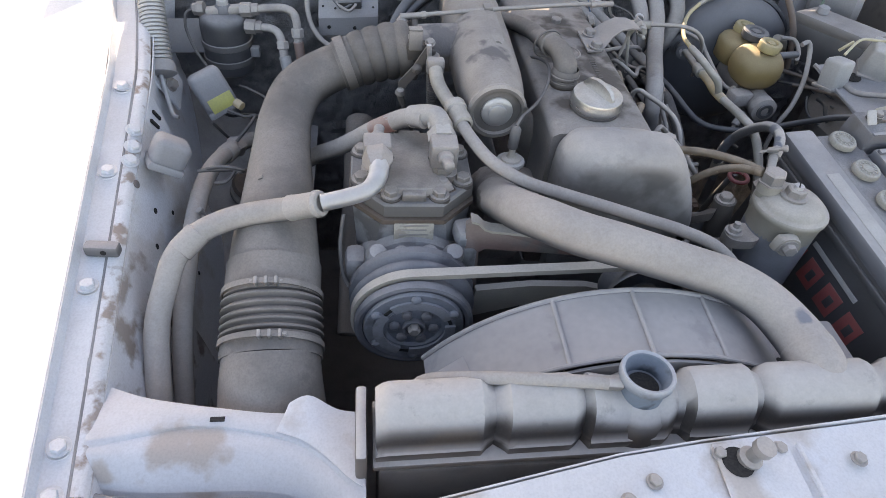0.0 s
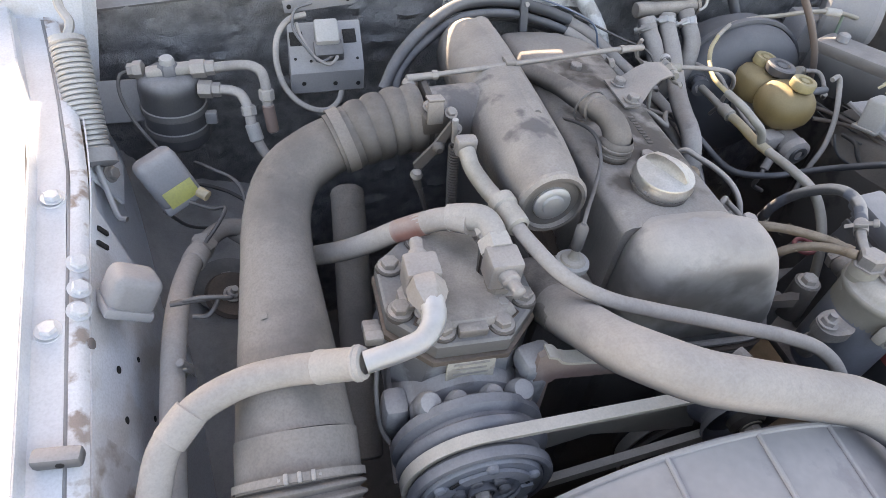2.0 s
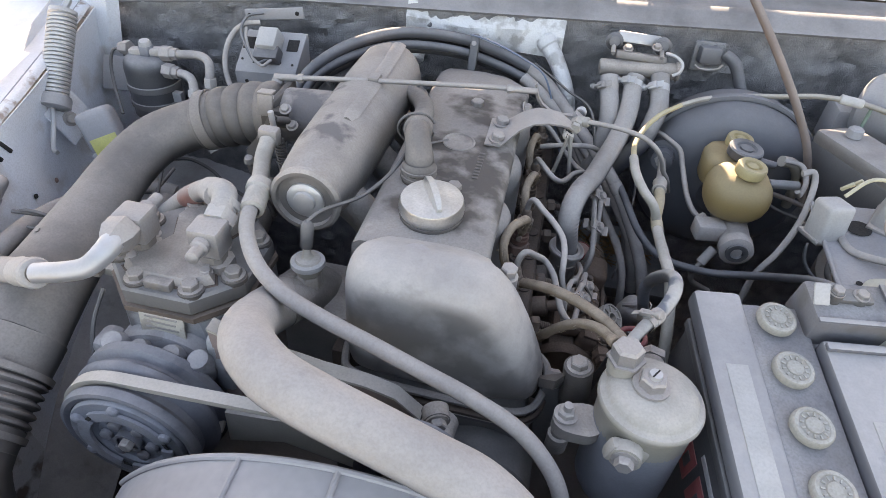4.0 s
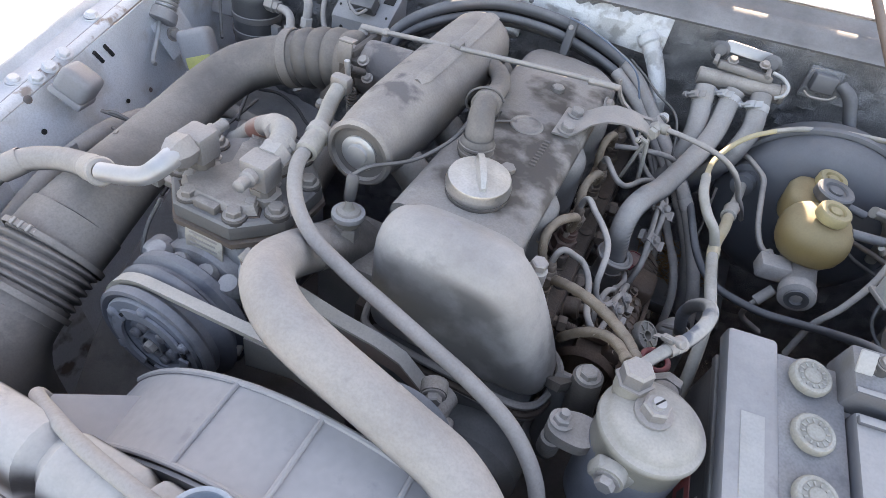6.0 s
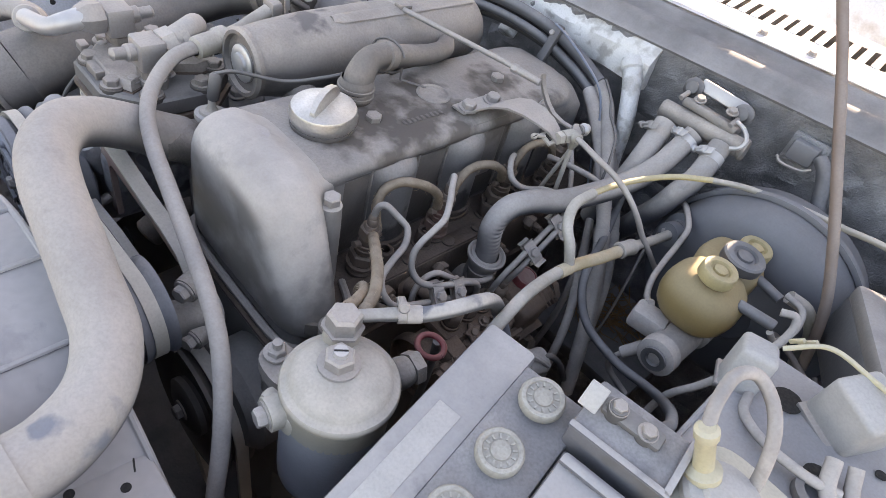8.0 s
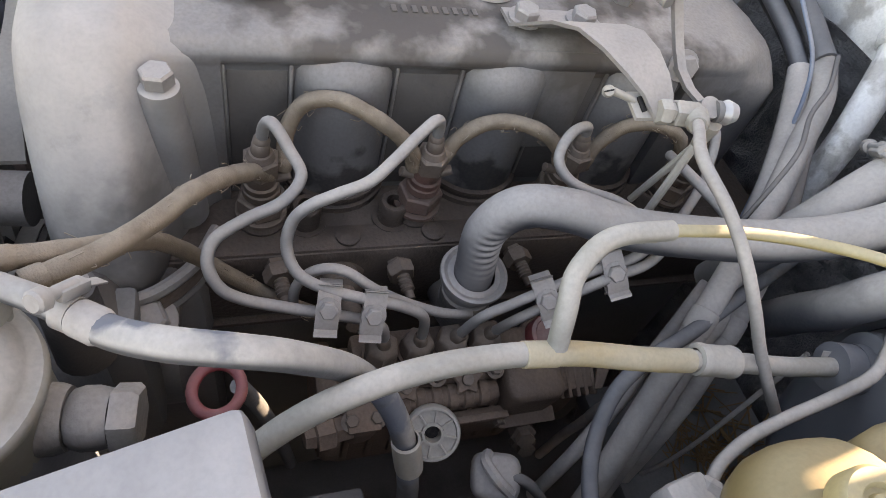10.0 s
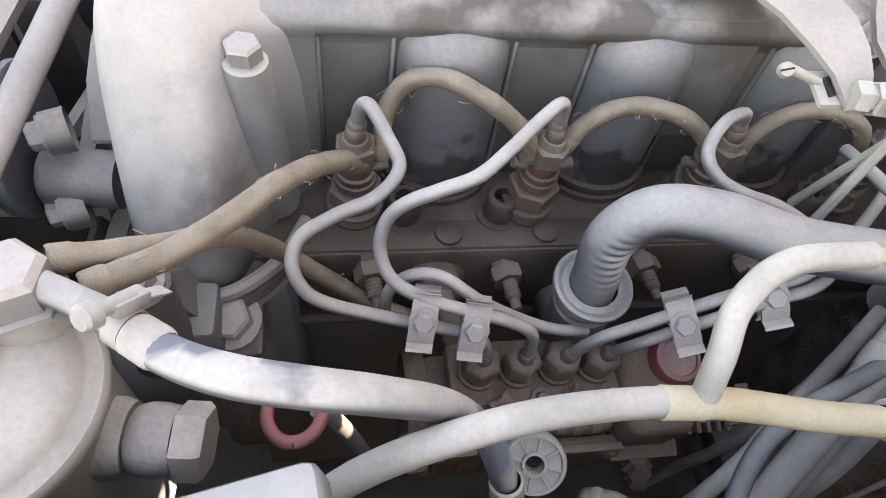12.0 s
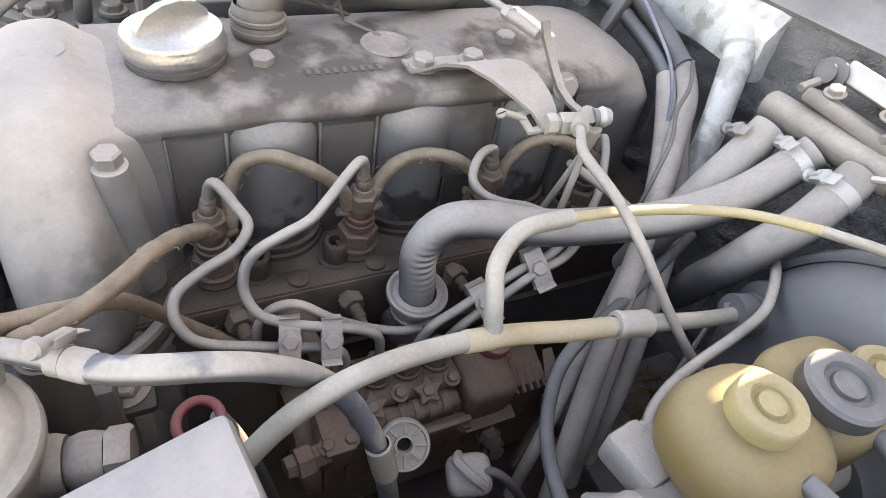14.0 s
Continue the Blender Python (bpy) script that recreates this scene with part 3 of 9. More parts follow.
part("top_face", curve_sheet(corner_top, steps(0, 1, 40), steps(0, 1, 36), 0.0015), "rusty_lip", corner)
part("splice_plate", curve_sheet(splice, steps(0, 1, 20), steps(0, 1, 12), 0.0015), "panel", corner)
part("rear_flange", curve_sheet(lambda u, v: (-0.512 + u * 0.240, along(CORNER_REAR, -0.512 + u * 0.240) - 0.002, 0.8205 - 0.16 * v), steps(0, 1, 10), steps(0, 1, 4), 0.0015), "panel", corner)
part("front_channel", curve_sheet(lambda u, v: (-0.520 + u * 0.250, along(CORNER_FRONT, -0.520 + u * 0.250) + 0.001 - 0.012 * v, 0.7985 - 0.010 * math.sin(v * 3.1)), steps(0, 1, 16), steps(0, 1, 6), 0.0015), "panel", corner)
part("seal_strip", tube([(-0.524, 0.10, 0.836), (-0.520, 0.05, 0.822), (-0.519, 0.02, 0.812), (-0.516, 0.000, 0.804), (-0.505, -0.014, 0.8005), (-0.47, -0.022, 0.800), (-0.42, -0.025, 0.7995), (-0.36, -0.028, 0.799), (-0.32, -0.040, 0.797), (-0.295, -0.070, 0.795)], 0.0035, seg=8), "seal", corner)
part("nose_lip", curve_sheet(lambda u, v: (-0.62 + u * 0.34, -0.024 - 0.008 * u - 0.10 * max(0.0, u - 0.75) - 0.22 * v, 0.806 - 0.05 * v * v), steps(0, 1, 8), steps(0, 1, 6), 0.0015), "white", corner)
part("slot", box((-0.404, 0.0395, 0.8236), (0.013, 0.005, 0.001), 0.0005), "void", corner)

# lock cross-member in front of the radiator
def cross_edge(x):
    return -0.036 + 0.09 * x - 0.10 * max(0.0, -x - 0.05)


cross = thing("lock_crossmember", (0.1, -0.1, 0.0), "dusty pressed-steel cross-member before the radiator", "body panel", kind="structure")
part("top_face", curve_sheet(lambda u, v: (-0.285 + u * 1.0, cross_edge(-0.285 + u) - 0.20 * v, 0.885 - 0.012 * v + 0.002 * math.sin(u * 9)), steps(0, 1, 14), steps(0, 1, 6), 0.0015), "panel", cross)
part("rear_lip", curve_sheet(lambda u, v: (-0.285 + u * 1.0, cross_edge(-0.285 + u) + 0.002, 0.886 - 0.09 * v), steps(0, 1, 14), steps(0, 1, 3), 0.0015), "panel", cross)
part("latch_plate", box((0.040, -0.078, 0.8865), (0.066, 0.080, 0.003), 0.0014, (0, 0, -2)), "panel", cross)
part("latch_hook", lathe([(0, 0), (0.010, 0), (0.010, 0.004), (0.006, 0.006), (0.006, 0.018), (0.0085, 0.019), (0.0085, 0.026), (0, 0.026)], (0.034, -0.052, 0.888), (0.1, -0.1, 1), 12), "steel", cross)
part("latch_recess", lathe([(0, 0), (0.013, 0), (0.013, 0.0006), (0, 0.0006)], (0.024, -0.054, 0.8884), (0, 0, 1), 18), "void", cross)
for x, y in ((0.012, -0.046), (0.066, -0.044), (0.018, -0.102), (0.13, -0.056), (0.25, -0.05), (-0.05, -0.066), (-0.075, -0.08)):
    put("bolt", BOLT_SMALL, facing((x, y, 0.8868), (0, 0, 1), 10), cross)
part("rib", box((0.083, -0.09, 0.8875), (0.004, 0.10, 0.004), 0.0015), "panel", cross)

# wing on the battery side
wing_right = thing("wing_right", (0.65, 0.3, 0.0), "white painted front wing beside the battery", "car wing", kind="structure")
part("skin", curve_sheet(lambda u, v: (0.64 + u, v, rail_z(v) + 0.03 - 0.10 * u - 0.55 * u * u), [0, 0.004, 0.03, 0.08, 0.16, 0.24, 0.30], steps(-0.30, 1.15, 12), 0.0012), "white", wing_right)
part("inner_panel", curve_sheet(lambda u, v: (0.64 - 0.04 * u, v, rail_z(v) + 0.03 - 0.50 * u), steps(0, 1, 5), steps(-0.05, 0.95, 10), 0.0015), "dirty_panel", wing_right)
part("wing_side", curve_sheet(lambda u, v: (0.94, v, rail_z(v) - 0.05 - u * 0.62), steps(0, 1, 3), steps(-0.30, 1.15, 8), 0.0012), "white", wing_right)
part("battery_tray", box((0.40, 0.20, 0.735), (0.36, 0.42, 0.012), 0.004), "iron", wing_right)
part("strut_tower", lathe([(0.14, -0.30), (0.125, 0.0), (0.11, 0.012), (0.0, 0.014)], (0.55, 0.50, 0.86), (-0.1, 0, 1), 28), "dirty_panel", wing_right)


# ---- firewall and cowl ----
def wall_y(x):
    return 0.775 + 0.045 * (x / 0.6)


def wall_top(x):
    return 1.003 + 0.027 * (x / 0.6) - 0.067 * max(0.0, -0.28 - x)


def seal_depth(x):
    return 0.070 - 0.046 * min(1.0, max(0.0, (-0.16 - x) / 0.16))


firewall = thing("firewall", (0, 0.79, 0.0), "dark bitumen-matted firewall with dusty wrinkles", "firewall", kind="structure")
part("mat", curve_sheet(lambda u, v: (u, wall_y(u) - 0.03 * max(0, 0.5 - v) + 0.005 * noise.noise((u * 22, v * 16, 3)) + 0.0062 * noise.noise((u * 75, v * 48, 7)) + 0.0032 * noise.noise((u * 130, v * 85, 11)),
                                  0.35 + (wall_top(u) - 0.35) * v), steps(-0.70, 0.72, 190), steps(0, 1, 90), 0.004), "firewall", firewall)
part("seal_channel", curve_sheet(lambda u, v: (u, wall_y(u) - 0.008 + seal_depth(u) * v, wall_top(u) + 0.001 + ((0.007 if 0.2 < v < 0.5 else 0.0) + 0.026 * v) * seal_depth(u) / 0.07), steps(-0.72, 0.74, 24), [0, 0.15, 0.25, 0.35, 0.45, 0.6, 0.8, 1], 0.003), "seal", firewall)

cowl = thing("cowl", (0, 0.95, 0.0), "white painted cowl with a row of air slots", "cowl", kind="structure")


def cowl_z(x, y):
    return wall_top(x) + 0.005 + 0.026 * seal_depth(x) / 0.07 + 0.10 * (y - wall_y(x) - seal_depth(x) + 0.008)


part("front_strip", curve_sheet(lambda u, v: (u, wall_y(u) + seal_depth(u) - 0.008 + (0.128 - seal_depth(u)) * v, cowl_z(u, wall_y(u) + seal_depth(u) - 0.008 + (0.128 - seal_depth(u)) * v)), steps(-0.72, 0.74, 28), steps(0, 1, 3), 0.0015), "white", cowl)
part("rear_strip", curve_sheet(lambda u, v: (u, wall_y(u) + 0.172 + 0.10 * v, cowl_z(u, wall_y(u) + 0.172 + 0.10 * v)), steps(-0.72, 0.74, 14), steps(0, 1, 3), 0.0015), "white", cowl)
x = -0.70
while x < 0.72:
    part("slot_bar", sheet([[(x + k * 0.0092 - 0.004 * v, wall_y(x) + 0.120 + 0.052 * v, cowl_z(x, wall_y(x) + 0.120 + 0.052 * v)) for k in (0, 1)] for v in (0, 1)], 0.0015), "white", cowl)
    x += 0.0165
part("air_box", box((0, 0.93, 0.985), (1.44, 0.12, 0.05), 0.0), "grey_box", cowl)
for x in (-0.3, 0.16, 0.22, 0.5):
    put("bolt", BOLT_SMALL, facing((x, wall_y(x) + 0.085, cowl_z(x, wall_y(x) + 0.085)), (0, -0.16, 1)), cowl)
# windscreen top and unseen roof, both tilted to trim the low sun
screen = part("windscreen", sheet([[(x * (1 - 0.1 * v), 1.10 + 0.62 * v, 1.075 + 0.291 * v + 0.105 * x * v) for x in (-0.70, 0.72)] for v in (0, 0.5, 1)], 0.003), "black")
tagged(screen, "dark windscreen behind the cowl, its top tilted to trim the sun", "windscreen", kind="structure")
bulk = part("scuttle", box((0, 1.25, 0.55), (1.5, 0.30, 1.0), 0.01), "black")
roof = part("roof", curve_sheet(lambda u, v: (u, 1.71 + 1.1 * v, 1.369 + 0.105 * u + 0.03 * math.sin(v * 3)), steps(-0.66, 0.68, 6), steps(0, 1, 5), 0.004), "white")
# plain box added so the unseen roof does not float
cabin = part("cabin_shell", box((0, 2.26, 0.81), (1.34, 1.05, 1.08), 0.03), "black")
tagged(cabin, "plain dark box added below the unseen car roof", "car body", kind="structure")
tagged(roof, "unseen white car roof, tilted to trim the sun", "car roof", kind="structure")
tagged(bulk, "dark car body behind the firewall", "car body", kind="structure")

# opened hood, upright over the cowl, shading the bay
def sun_notch(u):
    """Lift of the hood's unseen rear edge: notches shaped to let slivers of sun through."""
    for lo, hi, lift in ((-0.192, -0.135, 0.045), (-0.080, -0.012, 0.0150), (0.150, 0.190, 0.038), (0.277, 0.299, 0.052)):
        if lo < u < hi:
            return lift
    return 0.0


hood = thing("hood", (0, 0.86, 1.12), "white hood opened upright behind the bay", "car hood", kind="structure")
part("panel", curve_sheet(lambda u, v: (u * (1 - 0.06 * v), 0.900 - 0.10 * v + 0.03 * math.cos(u * 2.0), 1.072 + (0.03 * u + sun_notch(u) - 0.067 * max(0.0, -0.28 - u)) * (1 - v) + 1.15 * v), steps(-0.612, 0.72, 190), steps(0, 1, 10), 0.02), "panel", hood)

# unseen undershield and front panel, added to close the bay against bright ground
under = part("undershield", curve_sheet(lambda u, v: (u, v, 0.36 + 0.02 * math.sin(u * 7)), steps(-0.62, 0.80, 8), steps(-0.26, 0.90, 8), 0.003), "dirty_panel")
grille = part("grille_panel", box((0.1, -0.262, 0.60), (1.3, 0.02, 0.55), 0.004), "iron")
tagged(grille, "dark panel added to close off the front of the bay", "body panel", kind="structure")
tagged(under, "dark undershield added to close the bay below the engine", "undershield", kind="structure")

# ---- radiator and shroud ----
radiator = thing("radiator", (0, 0.01, 0.40), "dusty radiator with an open filler neck", "radiator")


def tank_section(x):
    """Half depth and height factor of the top tank along its length."""
    dips = ((-0.162, 0.007), (-0.085, 0.005), (0.002, 0.008), (0.077, 0.007), (0.195, 0.010))
    k = 1.0
    for c, w in dips:
        k -= 0.95 * math.exp(-((x - c) / w) ** 4)
    return k


def tank_bm():
    prof = [(-0.026, 0.0), (-0.026, 0.009), (-0.024, 0.011), (-0.022, 0.022), (-0.0195, 0.032), (-0.015, 0.041), (-0.008, 0.048), (0.004, 0.0525), (0.015, 0.052), (0.024, 0.046), (0.029, 0.035), (0.031, 0.018), (0.032, 0.0)]
    rows = []
    for x in steps(-0.264, 0.300, 94):
        k = tank_section(x)
        e = min(1.0, ((x + 0.264) / 0.012) ** 0.5 if x < -0.252 else 1.0)
        rows.append([(x, 0.012 + y * (0.72 + 0.28 * k) + 0.003 * (1 - k), 0.838 + 0.035 * (x + 0.2) + (z if z < 0.012 else 0.012 + (z - 0.012) * (0.76 + 0.24 * k) * (1.0 - 0.26 * math.exp(-((x + 0.036) / 0.036) ** 4))) * (0.8 + 0.2 * e)) for y, z in prof])
    bm = sheet(rows)
    bmesh.ops.holes_fill(bm, edges=[e for e in bm.edges if e.is_boundary], sides=0)
    return bm


part("top_tank", tank_bm(), "tank", radiator)
part("seam_flange", box((0.018, 0.014, 0.841), (0.57, 0.066, 0.008), 0.003, (0, -2, 0)), "tank", radiator)
part("core", box((0.018, 0.012, 0.60), (0.56, 0.060, 0.45), 0.004), "iron", radiator)
part("side_bracket", box((-0.276, 0.012, 0.80), (0.010, 0.07, 0.12), 0.003), "tank", radiator)
neck = part("filler_neck", lathe([(0.0205, -0.03), (0.0200, 0.004), (0.0200, 0.018), (0.0225, 0.020), (0.0240, 0.023), (0.0240, 0.029), (0.0228, 0.031), (0.0200, 0.030), (0.0192, 0.024), (0.0165, 0.019), (0.0165, 0.011), (0.0142, 0.009), (0.0142, -0.05)],
                                 (-0.032, 0.019, 0.8775), (0, 0.06, 1), 40), dusty("patinated_neck_brass", (0.19, 0.235, 0.29), 0.45, dust=(0.46, 0.46, 0.47), rough=0.5, metal=0.2, wear=(0.06, 0.075, 0.095), grain=110, scuff=0.6, edges=0.9), radiator, "bare grey-blue filler neck without its cap")
part("neck_hole", lathe([(0, 0), (0.0140, 0), (0.0140, 0.002), (0, 0.002)], (-0.032, 0.019, 0.8875), (0, 0.06, 1), 28), "void", radiator)
part("neck_base", lathe([(0.034, -0.03), (0.032, 0.0), (0.026, 0.010), (0.0210, 0.014), (0.0200, 0.014)], (-0.032, 0.019, 0.8665), (0, 0.06, 1), 32), "tank", radiator)
part("overflow_nipple", rod((-0.052, 0.018, 0.893), (-0.075, 0.020, 0.894), 0.005, 12), "tank", radiator)
part("hose_outlet", rod((0.146, 0.030, 0.885), (0.146, 0.060, 0.887), 0.0225, 22), "tank", radiator)

SHROUD_C, SHROUD_R = (-0.005, 0.640), 0.253


def shroud_point(a, y, r=SHROUD_R):
    return (SHROUD_C[0] + r * math.sin(a), y, SHROUD_C[1] + r * math.cos(a))


shroud = thing("fan_shroud", (0, 0.09, 0.45), "dusty grey plastic fan shroud with ribs", "fan shroud")
A0, A1 = -0.95, 1.25
part("drum", curve_sheet(lambda a, y: shroud_point(a, y, SHROUD_R - 0.003 * ((0.125 - y) / 0.07)), steps(A0, A1, 40), steps(0.049, 0.125, 4), 0.003), "shroud", shroud)
part("rim", tube([shroud_point(a, 0.125, SHROUD_R + 0.001) for a in steps(A0, A1, 44)], 0.0028, seg=8, raw=True), "shroud", shroud)
part("face", sheet([[shroud_point(a, 0.0475, r) for r in (SHROUD_R - 0.007, 0.20)] for a in steps(A0, A1, 30)], 0.003), "shroud", shroud)
for a in (-0.335, -0.022, 0.285):
    part("rib", tube([shroud_point(a, y, SHROUD_R - 0.003 * ((0.125 - y) / 0.07) + 0.001) for y in (0.050, 0.09, 0.124)], 0.0024, seg=8), "shroud", shroud)
part("side_skirt", loft([[(x, y, z + dz) for x, y, z in ((-0.168, 0.106, 0.8215), (-0.158, 0.049, 0.8300), (-0.214, 0.048, 0.8530), (-0.216, 0.058, 0.8520))] for dz in (-0.003, 0.0)]), "shroud", shroud)
part("front_lip", tube([shroud_point(a, 0.0495, SHROUD_R - 0.002) for a in steps(-0.9, 0.9, 30)], 0.0024, seg=8, raw=True), "shroud", shroud)
part("side_plate", box((0.185, 0.088, 0.745), (0.10, 0.075, 0.19), 0.004), "shroud", shroud)
for x, y in ((0.136, 0.111), (0.165, 0.103), (0.149, 0.074)):
    part("plate_hole", lathe([(0, 0), (0.0035, 0), (0.0035, 0.0008), (0, 0.0008)], (x, y, 0.8398), (0, 0, 1), 12), "void", shroud)
part("plate_crack", tube([(0.12400000000000001, 0.115, 0.8398), (0.14, 0.117, 0.8402), (0.158, 0.112, 0.8398)], 0.0008, seg=5), "void", shroud)
hose("overflow_hose", [(-0.222, 0.062, 0.795), (-0.224, 0.058, 0.825), (-0.224, 0.053, 0.850), (-0.212, 0.046, 0.868), (-0.185, 0.038, 0.880), (-0.150, 0.029, 0.891), (-0.115, 0.023, 0.896), (-0.085, 0.020, 0.896), (-0.066, 0.019, 0.894)], 0.0058, "rubber", "thin dusty overflow hose on the radiator neck")

# small fittings on the inner wing
for p in ((-0.5325, 0.326, 0.893), (-0.5365, 0.370, 0.904), (-0.5335, 0.346, 0.898)):
    put("bolt", BOLT_PAINTED, facing(p, (0.45, -0.1, 0.9), 20), wing_left)
for p, tilt in (((-0.5250, 0.406, 0.889), 24), ((-0.5270, 0.424, 0.890), 24)):
    part("slot", box(p, (0.003, 0.005, 0.018), 0.001, (tilt, -14, 0)), "void", wing_left)
for p, r in (((-0.5225, 0.302, 0.880), 0.0050), ((-0.5205, 0.330, 0.852), 0.0030), ((-0.524, 0.385, 0.860), 0.0028), ((-0.5345, 0.480, 0.805), 0.0035)):
    part("rust_spot", lathe([(0, 0.0010), (r * 0.6, 0.0009), (r, 0.0), (r, -0.001)], p, (0.95, -0.05, 0.30), 11), "rust", wing_left)

# upright closing panel behind the hinge spring
def pillar_edge(z):
    return -0.588 + 0.040 * min(1.0, max(0.0, (z - 0.80) / 0.18)) ** 0.9


part("hinge_pillar", curve_sheet(lambda u, v: (-0.70 + (pillar_edge(0.70 + 0.30 * v) + 0.70) * u, 0.704 + 0.012 * max(0.0, u - 0.92) / 0.08, 0.70 + 0.30 * v), [0, 0.3, 0.6, 0.85, 0.92, 0.96, 1.0], steps(0, 1, 16), 0.002), "wing", wing_left, "pale upright panel")
put("bolt", BOLT_PAINTED, facing((-0.607, 0.702, 0.930), (0, -1, 0)), wing_left)

# ---- engine ----
engine = thing("engine", (0.01, 0.50, 0.40), "dusty four-cylinder diesel engine with an oil-stained valve cover", "engine")
part("block", box((0.005, 0.505, 0.60), (0.17, 0.47, 0.38), 0.012), "iron", engine)
part("cylinder_head", box((0.018, 0.505, 0.805), (0.185, 0.465, 0.066), 0.006), "head", engine)
part("head_gasket", box((0.018, 0.505, 0.770), (0.190, 0.470, 0.004), 0.001), "head", engine)
part("deck_rail", box((0.098, 0.505, 0.834), (0.020, 0.44, 0.010), 0.003), "head", engine)


def rounded(outline, cuts=3, keep=0.25):
    """Chaikin smoothing of a closed outline."""
    pts = [Vector(p) for p in outline]
    for _ in range(cuts):
        pts = [q for a, b in zip(pts, pts[1:] + pts[:1]) for q in (a.lerp(b, keep), a.lerp(b, 1 - keep))]
    return pts


MAIN = [Vector(p) for p in ((0.056, 0.838), (0.056, 0.880), (0.0562, 0.915), (0.0565, 0.931), (0.0580, 0.9355), (0.0615, 0.9375), (0.0630, 0.9400), (0.0628, 0.9435), (0.0605, 0.9480), (0.0550, 0.9508), (0.034, 0.9522), (0.0, 0.953), (-0.034, 0.9522), (-0.054, 0.951), (-0.060, 0.947), (-0.0615, 0.941), (-0.061, 0.895), (-0.060, 0.838), (0.0, 0.838))]
NOSE = rounded([(0.126, 0.829), (0.130, 0.846), (0.125, 0.868), (0.109, 0.907), (0.090, 0.943), (0.068, 0.963), (0.034, 0.9655), (-0.014, 0.9655), (-0.044, 0.9635), (-0.058, 0.944), (-0.0585, 0.90), (-0.058, 0.845), (-0.050, 0.832), (0.03, 0.828)], 3, 0.22)


def shrink(outline, k, centre, y, dz=0.0):
    cx, cz = centre
    return [(cx + (p.x - cx) * k, y, cz + (p.y - cz) * k + dz) for p in outline]


def blend(a, b, t, y):
    return [(p.x + (q.x - p.x) * t, y, p.y + (q.y - p.y) * t) for p, q in zip(a, b)]


FULL = [Vector((0.0628 if 0.02 < p.x < 0.063 and p.y < 0.945 else p.x, p.y)) for p in MAIN]
CLOSED = [Vector((p.x - 0.030 * max(0.0, (p.y - 0.930) / 0.023) if p.x > 0.02 else p.x, p.y - 0.004)) for p in FULL]
part("valve_cover", loft([shrink(s, k, (0, 0.89), y) for y, k, s in ((0.31, 1.0, FULL), (0.343, 1.0, FULL), (0.3436, 1.0, MAIN), (0.50, 1.0, MAIN), (0.6290, 1.0, MAIN), (0.6296, 1.0, FULL), (0.660, 1.0, FULL))]
                         + [[a + (b - a) * t for a, b in zip(map(Vector, shrink(FULL, k, (0, 0.89), y)), map(Vector, shrink(CLOSED, k, (0, 0.89), y)))] for y, k, t in ((0.672, 1.0, 0.25), (0.684, 0.998, 0.6), (0.694, 0.985, 1.0), (0.703, 0.95, 1.0), (0.709, 0.90, 1.0), (0.712, 0.80, 1.0))]), "cover", engine, angle=50)
NOSE_DOWN = [Vector((max(-0.059, min(0.0605, p.x * 0.80)), 0.83 + (p.y - 0.83) * 0.872)) for p in NOSE]
part("cover_nose", loft([shrink(NOSE, k, (0.03, 0.885), y) for y, k in ((0.2565, 0.10), (0.2552, 0.30), (0.2542, 0.50), (0.2538, 0.66), (0.2545, 0.745), (0.2562, 0.805), (0.2592, 0.862), (0.2632, 0.908), (0.2685, 0.947), (0.2745, 0.975), (0.2815, 0.993), (0.289, 1.0), (0.2955, 1.0))]
                        + [blend(NOSE, NOSE_DOWN, t, y) for y, t in ((0.2995, 0.04), (0.3035, 0.14), (0.3075, 0.28), (0.3115, 0.42), (0.3155, 0.54), (0.320, 0.66), (0.326, 0.80), (0.333, 0.92), (0.342, 1.0))]), "nose", engine, angle=60)
RIM = ((-0.0590, 0.302, 0.845), (-0.0575, 0.272, 0.839), (-0.048, 0.257, 0.835), (-0.01, 0.2525, 0.832), (0.06, 0.2520, 0.829), (0.106, 0.2535, 0.828), (0.126, 0.263, 0.830), (0.1335, 0.283, 0.838), (0.1325, 0.303, 0.844), (0.114, 0.322, 0.842), (0.088, 0.334, 0.840))
for drop, grow, mat in ((0.0, 0.0, "cover"), (0.0105, 0.0015, "head"), (0.0170, 0.0005, "iron")):
    part("nose_flange", tube([(x * (1 + grow * 8), y - grow, z - drop) for x, y, z in RIM], 0.0040, seg=8), mat, engine)
part("timing_case", box((0.035, 0.292, 0.70), (0.175, 0.07, 0.25), 0.012), "iron", engine)
part("nose_dimple", lathe([(0, 0), (0.011, 0.0), (0.012, 0.0006), (0.0, 0.0012)], (0.002, 0.292, 0.9643), (0.0, -0.02, 1), 20), dusty("blue_rubbed_alloy", (0.22, 0.235, 0.28), 0.55, rough=0.5, metal=0.3), engine)

# darker round the foot of each bulge
BULGE = dusty("bulge_alloy", (0.19, 0.188, 0.197), 0.8, dust=(0.37, 0.335, 0.31), rough=0.40, metal=0.35, up=(-0.1, 0.95), low=0.16, grain=70, scuff=0.6, grit_most=0.3,
              stain_or_shade=((0.04, 0.037, 0.037), (((0.075, 0.407, 0.850), 0.040), ((0.075, 0.503, 0.850), 0.040), ((0.075, 0.598, 0.850), 0.040)), 0.12))
